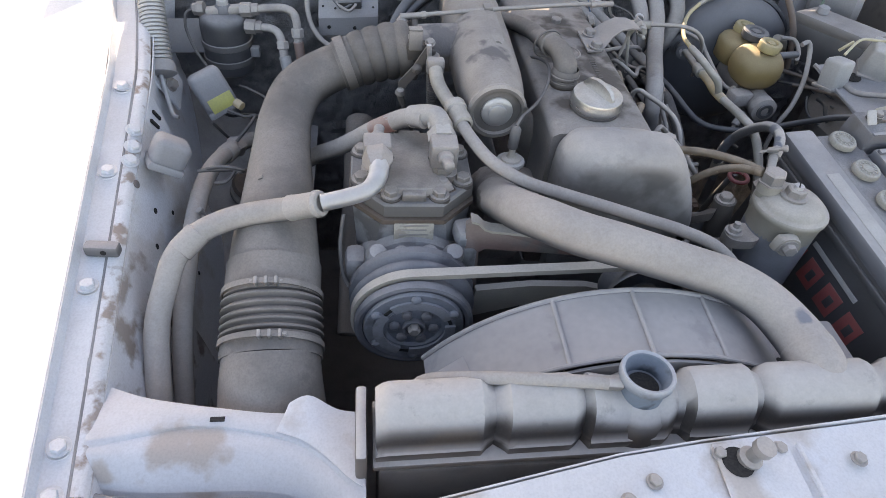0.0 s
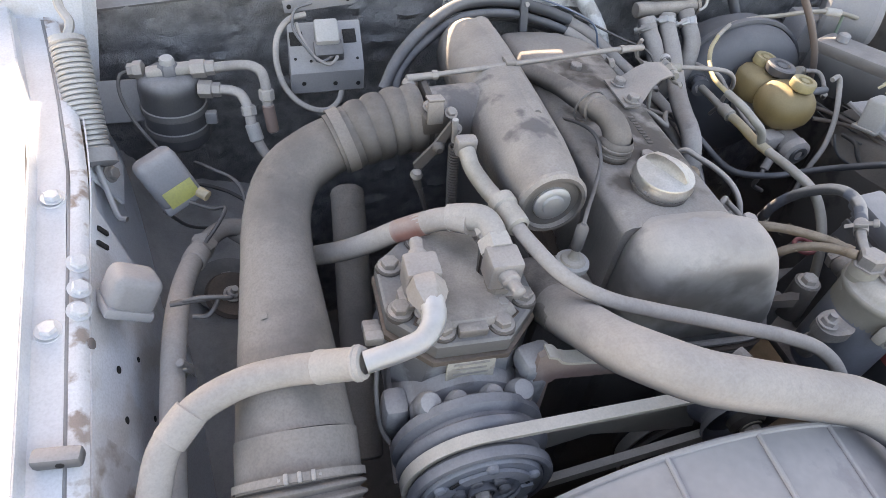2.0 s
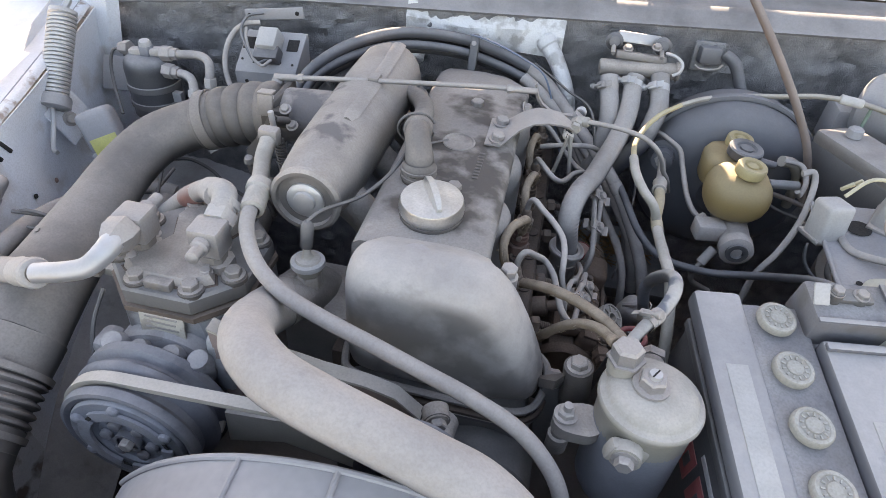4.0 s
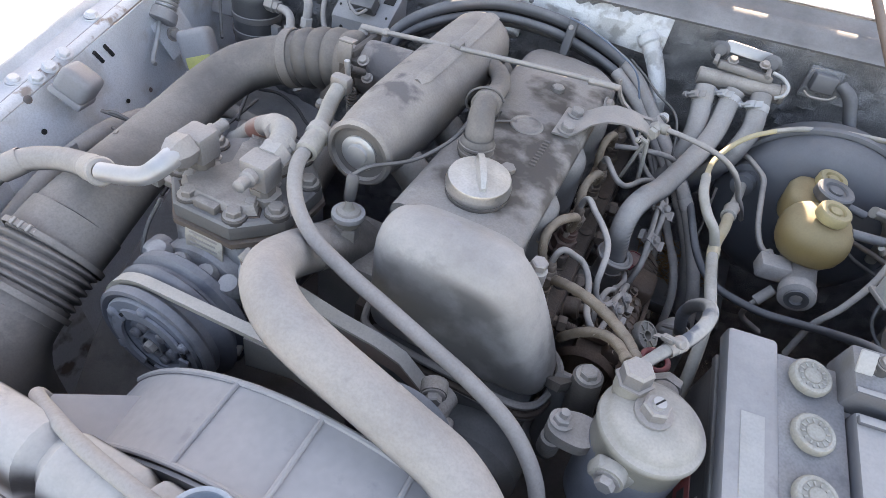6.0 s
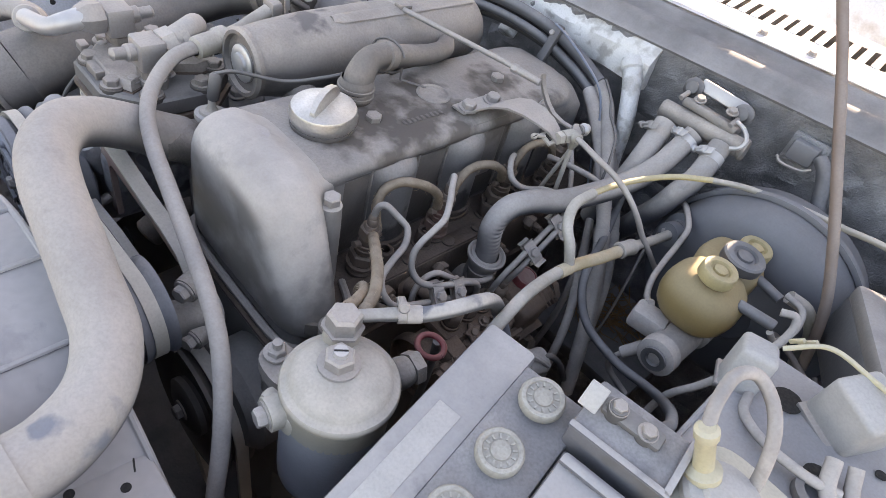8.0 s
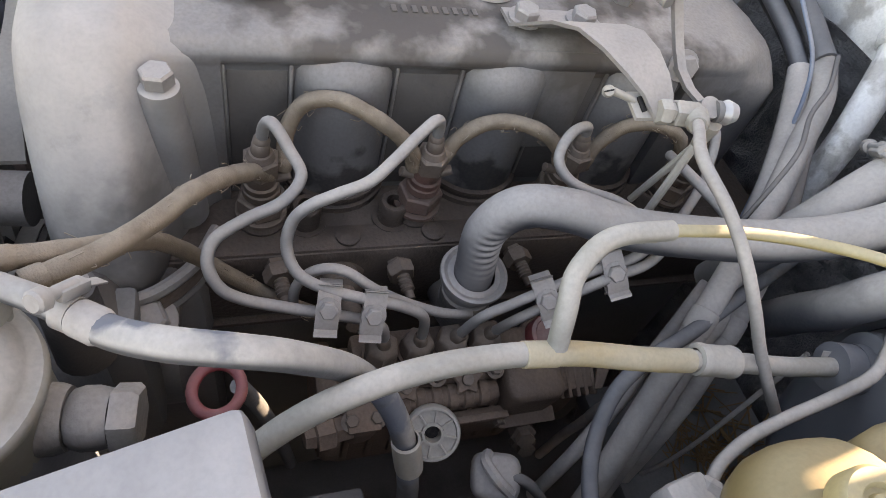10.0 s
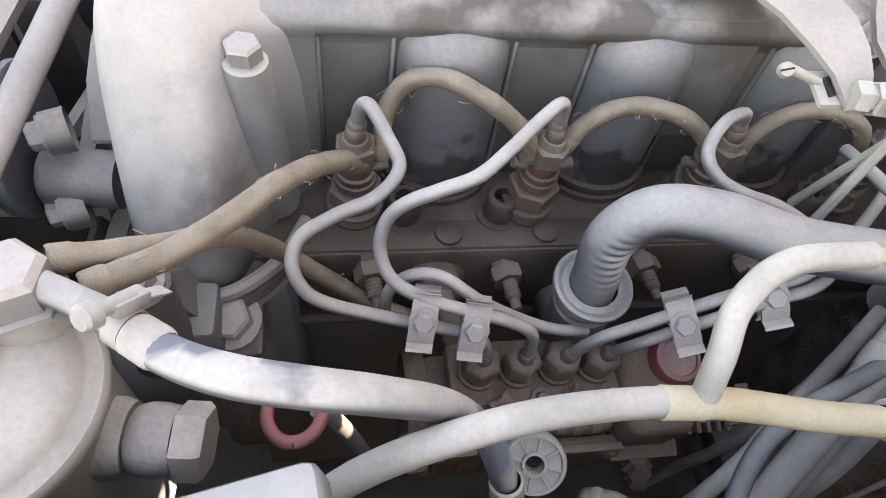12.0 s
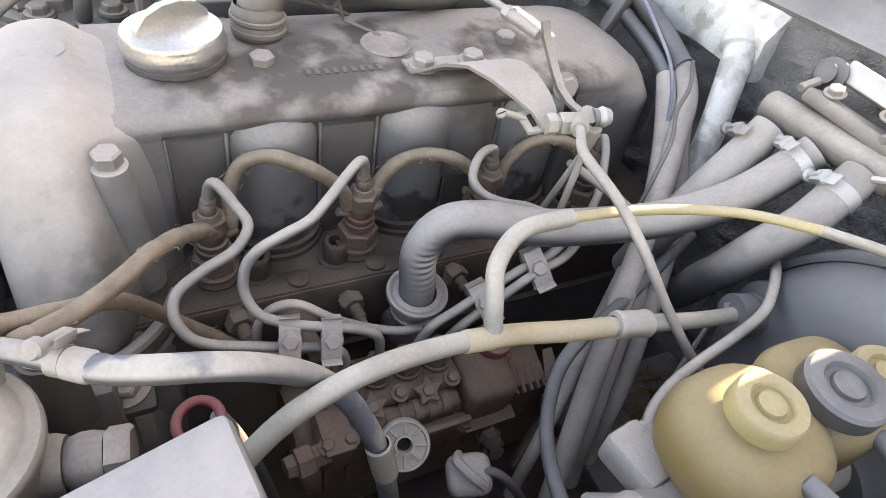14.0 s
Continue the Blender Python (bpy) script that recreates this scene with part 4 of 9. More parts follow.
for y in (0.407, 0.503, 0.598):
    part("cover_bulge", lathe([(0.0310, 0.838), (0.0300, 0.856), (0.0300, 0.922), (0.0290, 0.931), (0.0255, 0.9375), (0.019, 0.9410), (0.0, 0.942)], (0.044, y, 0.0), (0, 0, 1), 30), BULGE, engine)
for y in (0.407, 0.503, 0.598):
    part("bulge_ring", lathe([(0.029, 0.0), (0.0345, 0.0), (0.0345, 0.004), (0.0325, 0.005), (0.0325, 0.007), (0.0335, 0.008), (0.0335, 0.011), (0.029, 0.012)], (0.044, y, 0.838), (0, 0, 1), 30), "head", engine)
# dark panels set into the recesses between the bulges
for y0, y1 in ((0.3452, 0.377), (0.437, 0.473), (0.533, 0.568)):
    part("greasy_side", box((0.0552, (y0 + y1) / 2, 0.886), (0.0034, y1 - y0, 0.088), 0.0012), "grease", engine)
    for y in (y0 - 0.0012, y1 + 0.0012):
        part("panel_edge", box((0.0566, y, 0.888), (0.0042, 0.0022, 0.092), 0.001), "cover", engine)
part("side_boss", box((0.048, 0.530, 0.912), (0.026, 0.064, 0.080), 0.008), "cover", engine)
part("bolt_post", lathe([(0.0135, -0.090), (0.0108, -0.02), (0.0098, -0.004), (0.0094, 0.004), (0.0080, 0.005), (0, 0.005)], (0.081, 0.3155, 0.934), (0.05, -0.02, 1), 24), "nose", engine)
part("post_web", loft([[(x, y, z) for x, y in ((0.040, 0.288), (0.074 + 0.004 * k, 0.3045 - 0.003 * k), (0.0815 + 0.004 * k, 0.3085 - 0.002 * k), (0.0815 + 0.003 * k, 0.3200), (0.070, 0.3235), (0.050, 0.332))] for z, k in ((0.838, 1.0), (0.87, 0.8), (0.90, 0.5), (0.918, 0.2), (0.926, -0.5))]), "nose", engine, angle=70)
put("bolt", BOLT_PLAIN, facing((0.0813, 0.3155, 0.939), (0.05, -0.02, 1), 12), engine)
for x, y, z in ((0.012, 0.411, 0.9505), (0.005, 0.594, 0.9510)):
    put("bolt", BOLT_DARK, facing((x, y, z), (0, 0, 1), 8), engine)
part("emblem", lathe([(0.0, 0.0004), (0.0150, 0.0003), (0.0160, 0.0014), (0.0175, 0.0014), (0.0185, 0), (0.0135, -0.002)], (0.0, 0.500, 0.9532), (0, 0, 1), 32), "cast", engine, "round cast emblem")
for k in range(9):
    part("cast_mark", box((0.029, 0.436 + 0.0060 * k, 0.95265), (0.0065, 0.0032, 0.0012), 0.0004), "cover", engine)

# filler cap with its grip
cap = part("oil_filler_cap", lathe([(0, 0.0), (0.0285, 0.0), (0.0305, 0.003), (0.0310, 0.008), (0.0300, 0.010), (0.0300, 0.0125), (0.0290, 0.015), (0.021, 0.0175), (0.0, 0.0185)], (0.0, 0.362, 0.9575), (0, -0.05, 1), 40), "chrome", engine, "worn silver oil filler cap")
part("grip", loft([[(x * k, y, z * k2) for x, z in ((-0.004, 0), (0.004, 0), (0.0028, 0.013), (-0.0028, 0.013))] for y, k, k2 in ((-0.024, 0.7, 0.25), (-0.017, 1, 0.8), (-0.006, 1.1, 1.05), (0.006, 1.1, 1.05), (0.017, 1, 0.8), (0.024, 0.7, 0.25))]), "chrome", cap)
grip = bpy.data.objects["grip"]
grip.data.transform(facing((0.0, 0.362, 0.9745), (0, -0.05, 1), 28))
# dark ring put in for the shaded gap under the cap's rim
part("cap_gasket", lathe([(0.0275, 0), (0.0300, 0.001), (0.0300, 0.004), (0.0275, 0.005)], (0.0, 0.362, 0.9535), (0, -0.05, 1), 36), "grease", engine)
part("filler_neck", lathe([(0.036, -0.012), (0.034, 0.0), (0.0275, 0.006), (0.0265, 0.014), (0, 0.014)], (0.0, 0.362, 0.945), (0, -0.02, 1), 32), "cover", engine)
part("breather_stub", lathe([(0.017, -0.02), (0.0165, 0.008), (0.0145, 0.010), (0.0145, 0.020), (0, 0.02)], (-0.026, 0.417, 0.948), (0, 0, 1), 22), "head", engine)

# injectors along the head
INJ_Y = (0.360, 0.456, 0.551, 0.646)
RUSTED = dusty("rusted_nut_steel", (0.115, 0.052, 0.042), 0.4, dust=(0.20, 0.15, 0.125), rough=0.6, grain=150, bump=0.5, wear=(0.05, 0.03, 0.026))


def hexagon(r, z0, z1, chamfer=0.0014):
    """Profile of a hexagon nut with chamfered ends."""
    return [(0, z0), (r - chamfer, z0), (r, z0 + chamfer), (r, z1 - chamfer), (r - chamfer, z1), (0, z1)]


for y, base, spin in zip(INJ_Y, ("nut", RUSTED, "nut", "nut"), (15, 40, 5, 28)):
    inj = part("injector", lathe([(0.0140, 0), (0.0140, 0.004), (0.0115, 0.006), (0.0115, 0.016), (0.0095, 0.018), (0.0095, 0.036), (0.0072, 0.038), (0.0072, 0.048), (0, 0.048)], (0.081, y, 0.838), (0.10, 0, 1), 22), "head", engine)
    part("base_washer", lathe([(0.0110, 0), (0.0150, 0.0), (0.0150, 0.0025), (0.0110, 0.0030)], (0.0820, y, 0.8485), (0.10, 0, 1), 22), base, inj)
    part("base_nut", lathe(hexagon(0.0140, 0.0, 0.0135), (0.0826, y, 0.8520), (0.10, 0, 1), 6, spin), base, inj)
    part("leak_collar", lathe([(0.0098, 0), (0.0106, 0.001), (0.0106, 0.006), (0.0098, 0.007), (0.0098, 0.011), (0.0085, 0.012), (0.0085, 0.020), (0, 0.020)], (0.0842, y, 0.8665), (0.10, 0, 1), 18), base, inj)
    part("pipe_nut", lathe(hexagon(0.0103, 0.0, 0.0135), (0.0862, y, 0.8850), (0.10, 0, 1), 6, spin + 12), "nut", inj)
    part("pipe_ferrule", lathe([(0.0078, 0), (0.0062, 0.0035), (0.0052, 0.004), (0.0048, 0.009), (0.0036, 0.0105), (0, 0.0105)], (0.0876, y, 0.8985), (0.10, 0, 1), 16), "nut", inj)
    for side in (-1, 1):
        part("return_nipple", rod((0.0845, y, 0.876), (0.0845, y + side * 0.016, 0.881), 0.0032, 10), "nut", inj)
for y in (0.386, 0.440, 0.536, 0.575, 0.628):
    b = part("socket_bolt", lathe([(0.0125, 0), (0.0125, 0.002), (0.0090, 0.002), (0.0090, 0.0165), (0.0080, 0.0178), (0.0052, 0.0178), (0.0052, 0.008), (0, 0.008)], (0.085, y, 0.838), (0.04, 0, 1), 22), "head", engine)
for y in (0.41, 0.465, 0.51, 0.59):
    part("core_plug", lathe([(0.0075, 0), (0.0075, 0.002), (0.006, 0.003), (0, 0.003)], (0.099, y, 0.839), (0, 0, 1), 18), "head", engine)
for y, dz in ((0.366, 0.006), (0.441, 0.0), (0.521, 0.004), (0.588, 0.002)):
    g = part("glow_plug", lathe([(0.0070, 0), (0.0070, 0.004), (0.0086, 0.005), (0.0092, 0.006), (0.0092, 0.0125), (0.0082, 0.0140), (0, 0.014)], (0.108, y, 0.824 + dz), (0.93, 0.12, 0.02), 6, y * 500), "nut", engine)
    part("thread", lathe([(0, 0)] + [(r, 0.0011 * k) for k in range(11) for r in ((0.0042,) if k % 2 else (0.0047,))] + [(0.0030, 0.0125), (0.0030, 0.018), (0, 0.018)], (0.1205, y + 0.0018, 0.8243 + dz), (0.93, 0.12, -0.10), 14), "nut", g)
part("sensor_stub", lathe([(0.016, 0), (0.016, 0.008), (0.0115, 0.010), (0.0115, 0.024), (0.006, 0.026), (0.006, 0.055), (0, 0.055)], (0.104, 0.404, 0.816), (0.90, 0.05, 0.25), 20), "nut", engine)
part("water_flange", lathe([(0.0150, -0.030), (0.0155, -0.006), (0.0170, -0.003), (0.0205, -0.001), (0.0212, 0.0015), (0.0208, 0.0035), (0.0190, 0.0040), (0.0165, 0.0025), (0.0150, 0.0035), (0.0130, 0.0035)], (0.1405, 0.479, 0.847), (0.12, 0, 1), 36), "steel", engine)
part("water_elbow", tube([(0.1405, 0.479, 0.833), (0.138, 0.481, 0.805), (0.118, 0.485, 0.79), (0.100, 0.485, 0.785)], 0.0165, seg=18), "cast", engine)

# thermostat housing and coolant neck
part("thermostat_housing", loft([[(c[0] + r * math.cos(a), c[1], c[2] + r * math.sin(a)) for a in steps(0, 2 * math.pi * 23 / 24, 23)] for c, r in (((-0.112, 0.345, 0.845), 0.034), ((-0.114, 0.320, 0.858), 0.032), ((-0.118, 0.295, 0.872), 0.028), ((-0.121, 0.275, 0.884), 0.0245), ((-0.121, 0.262, 0.890), 0.023))]), "cast", engine)
part("housing_body", box((-0.095, 0.330, 0.815), (0.075, 0.080, 0.10), 0.012), "cast", engine)
sensor = part("temperature_sender", lathe([(0.0075, 0), (0.0080, 0.012), (0.0115, 0.013), (0.0125, 0.016), (0.0120, 0.020), (0.0128, 0.022), (0.0128, 0.027), (0.0110, 0.030), (0.0060, 0.031), (0.0040, 0.034), (0.0035, 0.052), (0, 0.052)], (-0.104, 0.308, 0.888), (-0.02, 0.05, 1), 24), "vacuum", engine, "dusty temperature sender with a pale collar")
part("sender_hex", lathe([(0, 0), (0.0125, 0), (0.0125, 0.018), (0.011, 0.020), (0, 0.020)], (-0.104, 0.307, 0.879), (-0.02, 0.05, 1), 6, 12), "steel", sensor)
part("collar_ring", lathe([(0.0120, 0), (0.0160, 0.001), (0.0165, 0.003), (0.0160, 0.006), (0.0120, 0.007)], (-0.1045, 0.309, 0.9090), (-0.02, 0.05, 1), 24), "battery_cap", sensor)
part("wire_plug", lathe([(0.0055, 0), (0.0060, 0.003), (0.0060, 0.024), (0.003, 0.028), (0, 0.028)], (-0.105, 0.311, 0.930), (0.05, 0.12, 1), 12), "rubber_dark", sensor)

# front pulleys
for p, r, name in (((0.030, 0.168, 0.842), 0.043, "tensioner_pulley"), ((0.050, 0.205, 0.700), 0.075, "fan_pulley")):
    pul = thing(name, p, "dusty steel belt pulley on the engine front", "pulley")
    part("wheel", lathe([(0, -0.006), (r * 0.35, -0.006), (r * 0.40, -0.002), (r * 0.80, 0.0), (r, -0.009), (r, -0.005), (r * 0.86, 0.003), (r * 0.86, 0.007), (r, 0.015), (r, 0.019), (r * 0.9, 0.020), (0, 0.020)], p, (0, 1, 0), 40), "pulley" if name == "tensioner_pulley" else "grimy", pul)
    part("hub", lathe([(0, 0), (r * 0.42, 0), (r * 0.42, 0.006), (r * 0.30, 0.010), (0, 0.010)], (p[0], p[1] - 0.006, p[2]), (0, -1, 0), 24), "grimy", pul)
    put("bolt", BOLT_DARK, facing((p[0], p[1] - 0.016, p[2]), (0, -1, 0)), pul)
alt = thing("alternator", (0.075, 0.25, 0.75), "dusty alternator behind the belt", "alternator")
part("body", lathe([(0, 0), (0.045, 0.0), (0.055, 0.01), (0.055, 0.09), (0.04, 0.10), (0, 0.10)], (0.085, 0.215, 0.735), (0, 1, 0), 28), "iron", alt)


def belt(name, a, ra, b, rb, y, w, label):
    """A band round two pulleys in one plane."""
    a, b = Vector((a[0], a[1])), Vector((b[0], b[1]))
    d = b - a
    base, tilt = math.atan2(d.y, d.x), math.acos((ra - rb) / d.length)
    pts = [(a.x + ra * math.cos(t), a.y + ra * math.sin(t)) for t in steps(base + tilt, base + 2 * math.pi - tilt, 26)]
    pts += [(b.x + rb * math.cos(t), b.y + rb * math.sin(t)) for t in steps(base - tilt, base + tilt, 20)]
    c = Vector((sum(p[0] for p in pts) / len(pts), sum(p[1] for p in pts) / len(pts)))
    sec = []
    for k, p in enumerate(pts):
        q, o = pts[(k + 1) % len(pts)], pts[k - 1]
        n = Vector((q[1] - o[1], o[0] - q[0])).normalized()
        sec.append([(p[0] + n.x * h, yy, p[1] + n.y * h) for yy, h in ((y - w / 2, 0.002), (y + w / 2, 0.002), (y + w * 0.35, -0.006), (y - w * 0.35, -0.006))])
    sec.append(sec[0])
    ob = part(name, loft(sec, ends=False), "vacuum")
    return tagged(ob, label, "belt")


belt("drive_belt", (-0.220, 0.803), 0.0665, (0.030, 0.842), 0.040, 0.1720, 0.011, "dusty rubber belt from compressor to tensioner")
belt("fan_belt", (0.050, 0.700), 0.072, (0.085, 0.560), 0.05, 0.212, 0.012, "dusty rubber fan belt on the engine front")

bracket = thing("compressor_bracket", (-0.10, 0.22, 0.80), "rusty red steel bracket beside the compressor", "bracket")
part("plate", loft([[(x, y, z) for x, z in ((-0.158, 0.79), (-0.164, 0.893), (-0.156, 0.900), (-0.147, 0.892), (-0.140, 0.886), (-0.102, 0.880), (-0.061, 0.872), (-0.020, 0.868), (0.006, 0.860), (0.028, 0.838), (0.026, 0.824), (0.000, 0.838), (-0.040, 0.846), (-0.100, 0.852), (-0.140, 0.856), (-0.146, 0.850), (-0.142, 0.79))] for y in (0.222, 0.228)]), "rust", bracket)
part("lower_arm", loft([[(x, y, z) for x, z in ((-0.150, 0.770), (-0.148, 0.815), (-0.085, 0.822), (-0.020, 0.820), (0.018, 0.810), (0.030, 0.765), (-0.02, 0.770), (-0.094, 0.788))] for y in (0.196, 0.205)]), "vacuum", bracket)
EDGE = ((-0.160, 0.900), (-0.152, 0.897), (-0.145, 0.889), (-0.137, 0.8855), (-0.102, 0.8805), (-0.061, 0.8725), (-0.020, 0.8685), (0.006, 0.8605), (0.029, 0.838))
part("flange", loft([[(x, 0.216, z), (x, 0.230, z), (x, 0.230, z + 0.003), (x, 0.216, z + 0.003)] for x, z in EDGE]), "vacuum", bracket)
part("pivot_sleeve", lathe([(0.006, 0), (0.0165, 0), (0.0175, 0.003), (0.0165, 0.010), (0.0165, 0.040), (0, 0.04)], (0.042, 0.192, 0.826), (0.1, 1, 0), 24), "cast", bracket)
for p in ((0.046, 0.204, 0.862), (0.022, 0.204, 0.800), (0.060, 0.200, 0.816)):
    part("boss", lathe([(0.012, -0.012), (0.0115, 0.0), (0, 0)], p, (0.35, -0.93, 0), 18), "cast", bracket)
    put("bolt", BOLT, facing(p, (0.35, -0.93, 0), 10), bracket)
part("hole", lathe([(0, 0), (0.012, 0), (0.012, 0.0008), (0, 0.0008)], (-0.095, 0.2135, 0.800), (0, -1, 0), 20), "void", bracket)

# ---- intake side ----
manifold = thing("intake_manifold", (-0.12, 0.48, 0.90), "dusty cast intake manifold drum with a ribbed top", "intake manifold")


def drum(y, r, z, squash=1.0):
    return [(-0.120 + r * math.cos(a), y, z + r * squash * math.sin(a)) for a in steps(0, 2 * math.pi * 39 / 40, 39)]


DRUM = dusty("dusty_manifold_casting", (0.12, 0.115, 0.115), 0.93, dust=(0.41, 0.365, 0.33), rough=0.5, metal=0.3, scuff=0.12, bump=0.5, low=0.14, least=0.78, grit_most=0.22,
             stain_or_shade=((0.16, 0.146, 0.146), (((-0.166, 0.492, 0.982), 0.036), ((-0.180, 0.495, 0.950), 0.05), ((-0.122, 0.418, 0.990), 0.030)), 0.14))
part("body", loft([drum(y, r, z) for y, r, z in ((0.352, 0.0225, 0.952), (0.354, 0.0295, 0.952), (0.3535, 0.0325, 0.952), (0.362, 0.034, 0.952), (0.380, 0.0375, 0.951), (0.42, 0.0415, 0.950), (0.50, 0.0435, 0.949), (0.60, 0.0435, 0.949), (0.645, 0.042, 0.949), (0.660, 0.037, 0.949), (0.670, 0.028, 0.949), (0.674, 0.012, 0.949))]), DRUM, manifold, angle=55)
part("front_ring", lathe([(0.0325, 0), (0.0345, 0.001), (0.0350, 0.006), (0.032, 0.009), (0.0285, 0.009), (0.0275, 0.004), (0.0, 0.004)], (-0.120, 0.356, 0.952), (0.02, -1, 0.02), 40), "cast", manifold)
part("end_plug", lathe([(0, 0.0), (0.0185, 0.0), (0.0185, 0.003), (0.0165, 0.0045), (0.0110, 0.0045), (0.0100, 0.007), (0.0, 0.0085)], (-0.120, 0.3525, 0.952), (0.02, -1, 0.02), 36), "bright", manifold, "bare metal end plug")
part("top_rib", loft([[(-0.110 + dx * w, y, 0.949 + dz) for dx, dz in ((-0.0120, 0.0395), (-0.0055, 0.0428), (0.0, 0.0438), (0.0050, 0.0430), (0.0110, 0.0400), (0.0, 0.0360))] for y, w in ((0.445, 0.5), (0.455, 0.9), (0.500, 1.0), (0.600, 1.0), (0.650, 0.9))]), DRUM, manifold, angle=60)
part("rib_tab", box((-0.109, 0.541, 0.9930), (0.0125, 0.018, 0.0060), 0.0022, (-4, 0, 0)), DRUM, manifold)
for y in (0.40, 0.49, 0.58, 0.65):
    part("runner", tube([(-0.10, y, 0.93), (-0.075, y, 0.905), (-0.055, y, 0.87), (-0.045, y, 0.84)], 0.019, seg=14), "cast", manifold)
part("throttle_branch", tube([(-0.150, 0.512, 0.949), (-0.180, 0.510, 0.948), (-0.205, 0.508, 0.947)], 0.031, seg=28), DRUM, manifold)

throttle = thing("throttle_assembly", (-0.205, 0.48, 0.94), "dusty throttle body with levers and return spring", "throttle body")
part("flange", box((-0.207, 0.507, 0.948), (0.009, 0.064, 0.062), 0.004), "grimy", throttle)
part("shaft_housing", box((-0.205, 0.478, 0.960), (0.030, 0.016, 0.022), 0.004, (0, 0, 8)), "grimy", throttle)
part("stop_bracket", box((-0.209, 0.466, 0.979), (0.017, 0.004, 0.024), 0.0015, (-12, 0, 4)), "cast", throttle)
part("stop_fold", box((-0.209, 0.473, 0.991), (0.017, 0.014, 0.003), 0.001, (-10, 0, 4)), "cast", throttle)
part("lever", loft([[(-0.190, y, 0.977), (-0.197, y, 0.979), (-0.2115, y, 0.953), (-0.2305, y, 0.929), (-0.2290, y, 0.922), (-0.2225, y, 0.921), (-0.2040, y, 0.946)] for y in (0.449, 0.4525)]), "grimy", throttle)
part("lever_pin", rod((-0.194, 0.4465, 0.984), (-0.1915, 0.4465, 0.957), 0.0032, 12), "bright", throttle, "bare metal lever pin")
part("pivot", lathe([(0, 0), (0.0065, 0), (0.006, 0.005), (0.003, 0.008), (0, 0.008)], (-0.207, 0.4495, 0.950), (0, -1, 0), 16), "grimy", throttle)
part("cross_arm", rod((-0.193, 0.452, 0.972), (-0.186, 0.470, 0.962), 0.004, 10), "grimy", throttle)
part("ball_joint", lathe([(0, -0.0065), (0.0045, -0.005), (0.0068, 0.0), (0.0045, 0.005), (0, 0.0065)], (-0.227, 0.447, 0.917), (0, -0.3, 1), 16), "cast", throttle)
part("push_link", rod((-0.227, 0.447, 0.913), (-0.223, 0.446, 0.900), 0.0042, 12), "grimy", throttle)
part("push_link", rod((-0.223, 0.446, 0.901), (-0.204, 0.444, 0.845), 0.0028, 10), "grimy", throttle)
part("link_ball", lathe([(0, -0.007), (0.005, -0.005), (0.0075, 0.0), (0.005, 0.005), (0, 0.007)], (-0.223, 0.530, 0.975), (0, 0, 1), 16), "steel", throttle)
part("link_arm", box((-0.215, 0.522, 0.965), (0.022, 0.030, 0.005), 0.002, (20, 0, 30)), "grimy", throttle)
spring_pts = []
for k in range(22 * 12 + 1):
    a, t = 2 * math.pi * k / 12, k / 264
    spring_pts.append((-0.190 + 0.007 * t + 0.0052 * math.cos(a), 0.449 + 0.0052 * math.sin(a), 0.950 - 0.080 * t))
part("return_spring", tube(spring_pts, 0.0011, seg=6, raw=True), "grimy", throttle, "grey coiled return spring")
part("spring_hook", tube([(-0.190, 0.449, 0.950), (-0.191, 0.448, 0.957), (-0.188, 0.447, 0.962), (-0.186, 0.449, 0.956)], 0.0011, seg=6), "grimy", throttle)
for p in ((-0.211, 0.484, 0.975), (-0.190, 0.474, 0.973), (-0.183, 0.472, 0.955)):
    put("bolt", BOLT_SMALL, facing(p, (0, -0.6, 1)), throttle)

duct = thing("air_intake_duct", (-0.37, 0.25, 0.78), "dusty black air duct bending to the throttle", "air duct")
part("straight_duct", tube([(-0.370, 0.214, 0.835), (-0.371, 0.250, 0.846), (-0.372, 0.312, 0.862), (-0.373, 0.375, 0.878), (-0.370, 0.425, 0.893), (-0.355, 0.465, 0.908), (-0.325, 0.487, 0.920), (-0.292, 0.496, 0.931)],
                               [0.049, 0.046, 0.040, 0.0345, 0.0325, 0.032, 0.031, 0.0305], seg=30, per=8, flat=0.86), "duct", duct)
part("lower_boot", tube([(-0.368, 0.120, 0.797), (-0.369, 0.150, 0.809), (-0.370, 0.180, 0.822), (-0.370, 0.216, 0.836)], [0.052, 0.051, 0.0505, 0.050], seg=32, per=30, flat=0.9,
                       swell=lambda s: 1.0 + (0.045 - 0.11 * abs(math.sin((s - 0.0205) * math.pi / 0.0088 + 1.57)) ** 3 if 0.0205 < s < 0.0645 else 0.0)), "duct", duct, "ribbed rubber boot")
part("air_box_neck", tube([(-0.366, 0.070, 0.66), (-0.366, 0.070, 0.715), (-0.366, 0.078, 0.752), (-0.367, 0.097, 0.782), (-0.368, 0.125, 0.799)], [0.056, 0.056, 0.055, 0.052, 0.0495], seg=32, per=8), "duct", duct)
part("upper_bellows", tube([(-0.306, 0.492, 0.926), (-0.275, 0.499, 0.936), (-0.245, 0.504, 0.943), (-0.212, 0.506, 0.948)], [0.0325, 0.034, 0.035, 0.035], seg=30, per=22, swell=lambda s: 1.0 + (0.060 * (2.0 * math.sqrt(abs(math.sin((s - 0.022) * math.pi / 0.0190))) - 1.2) if s > 0.022 else 0.0)), "duct", duct, "ribbed rubber bellows")
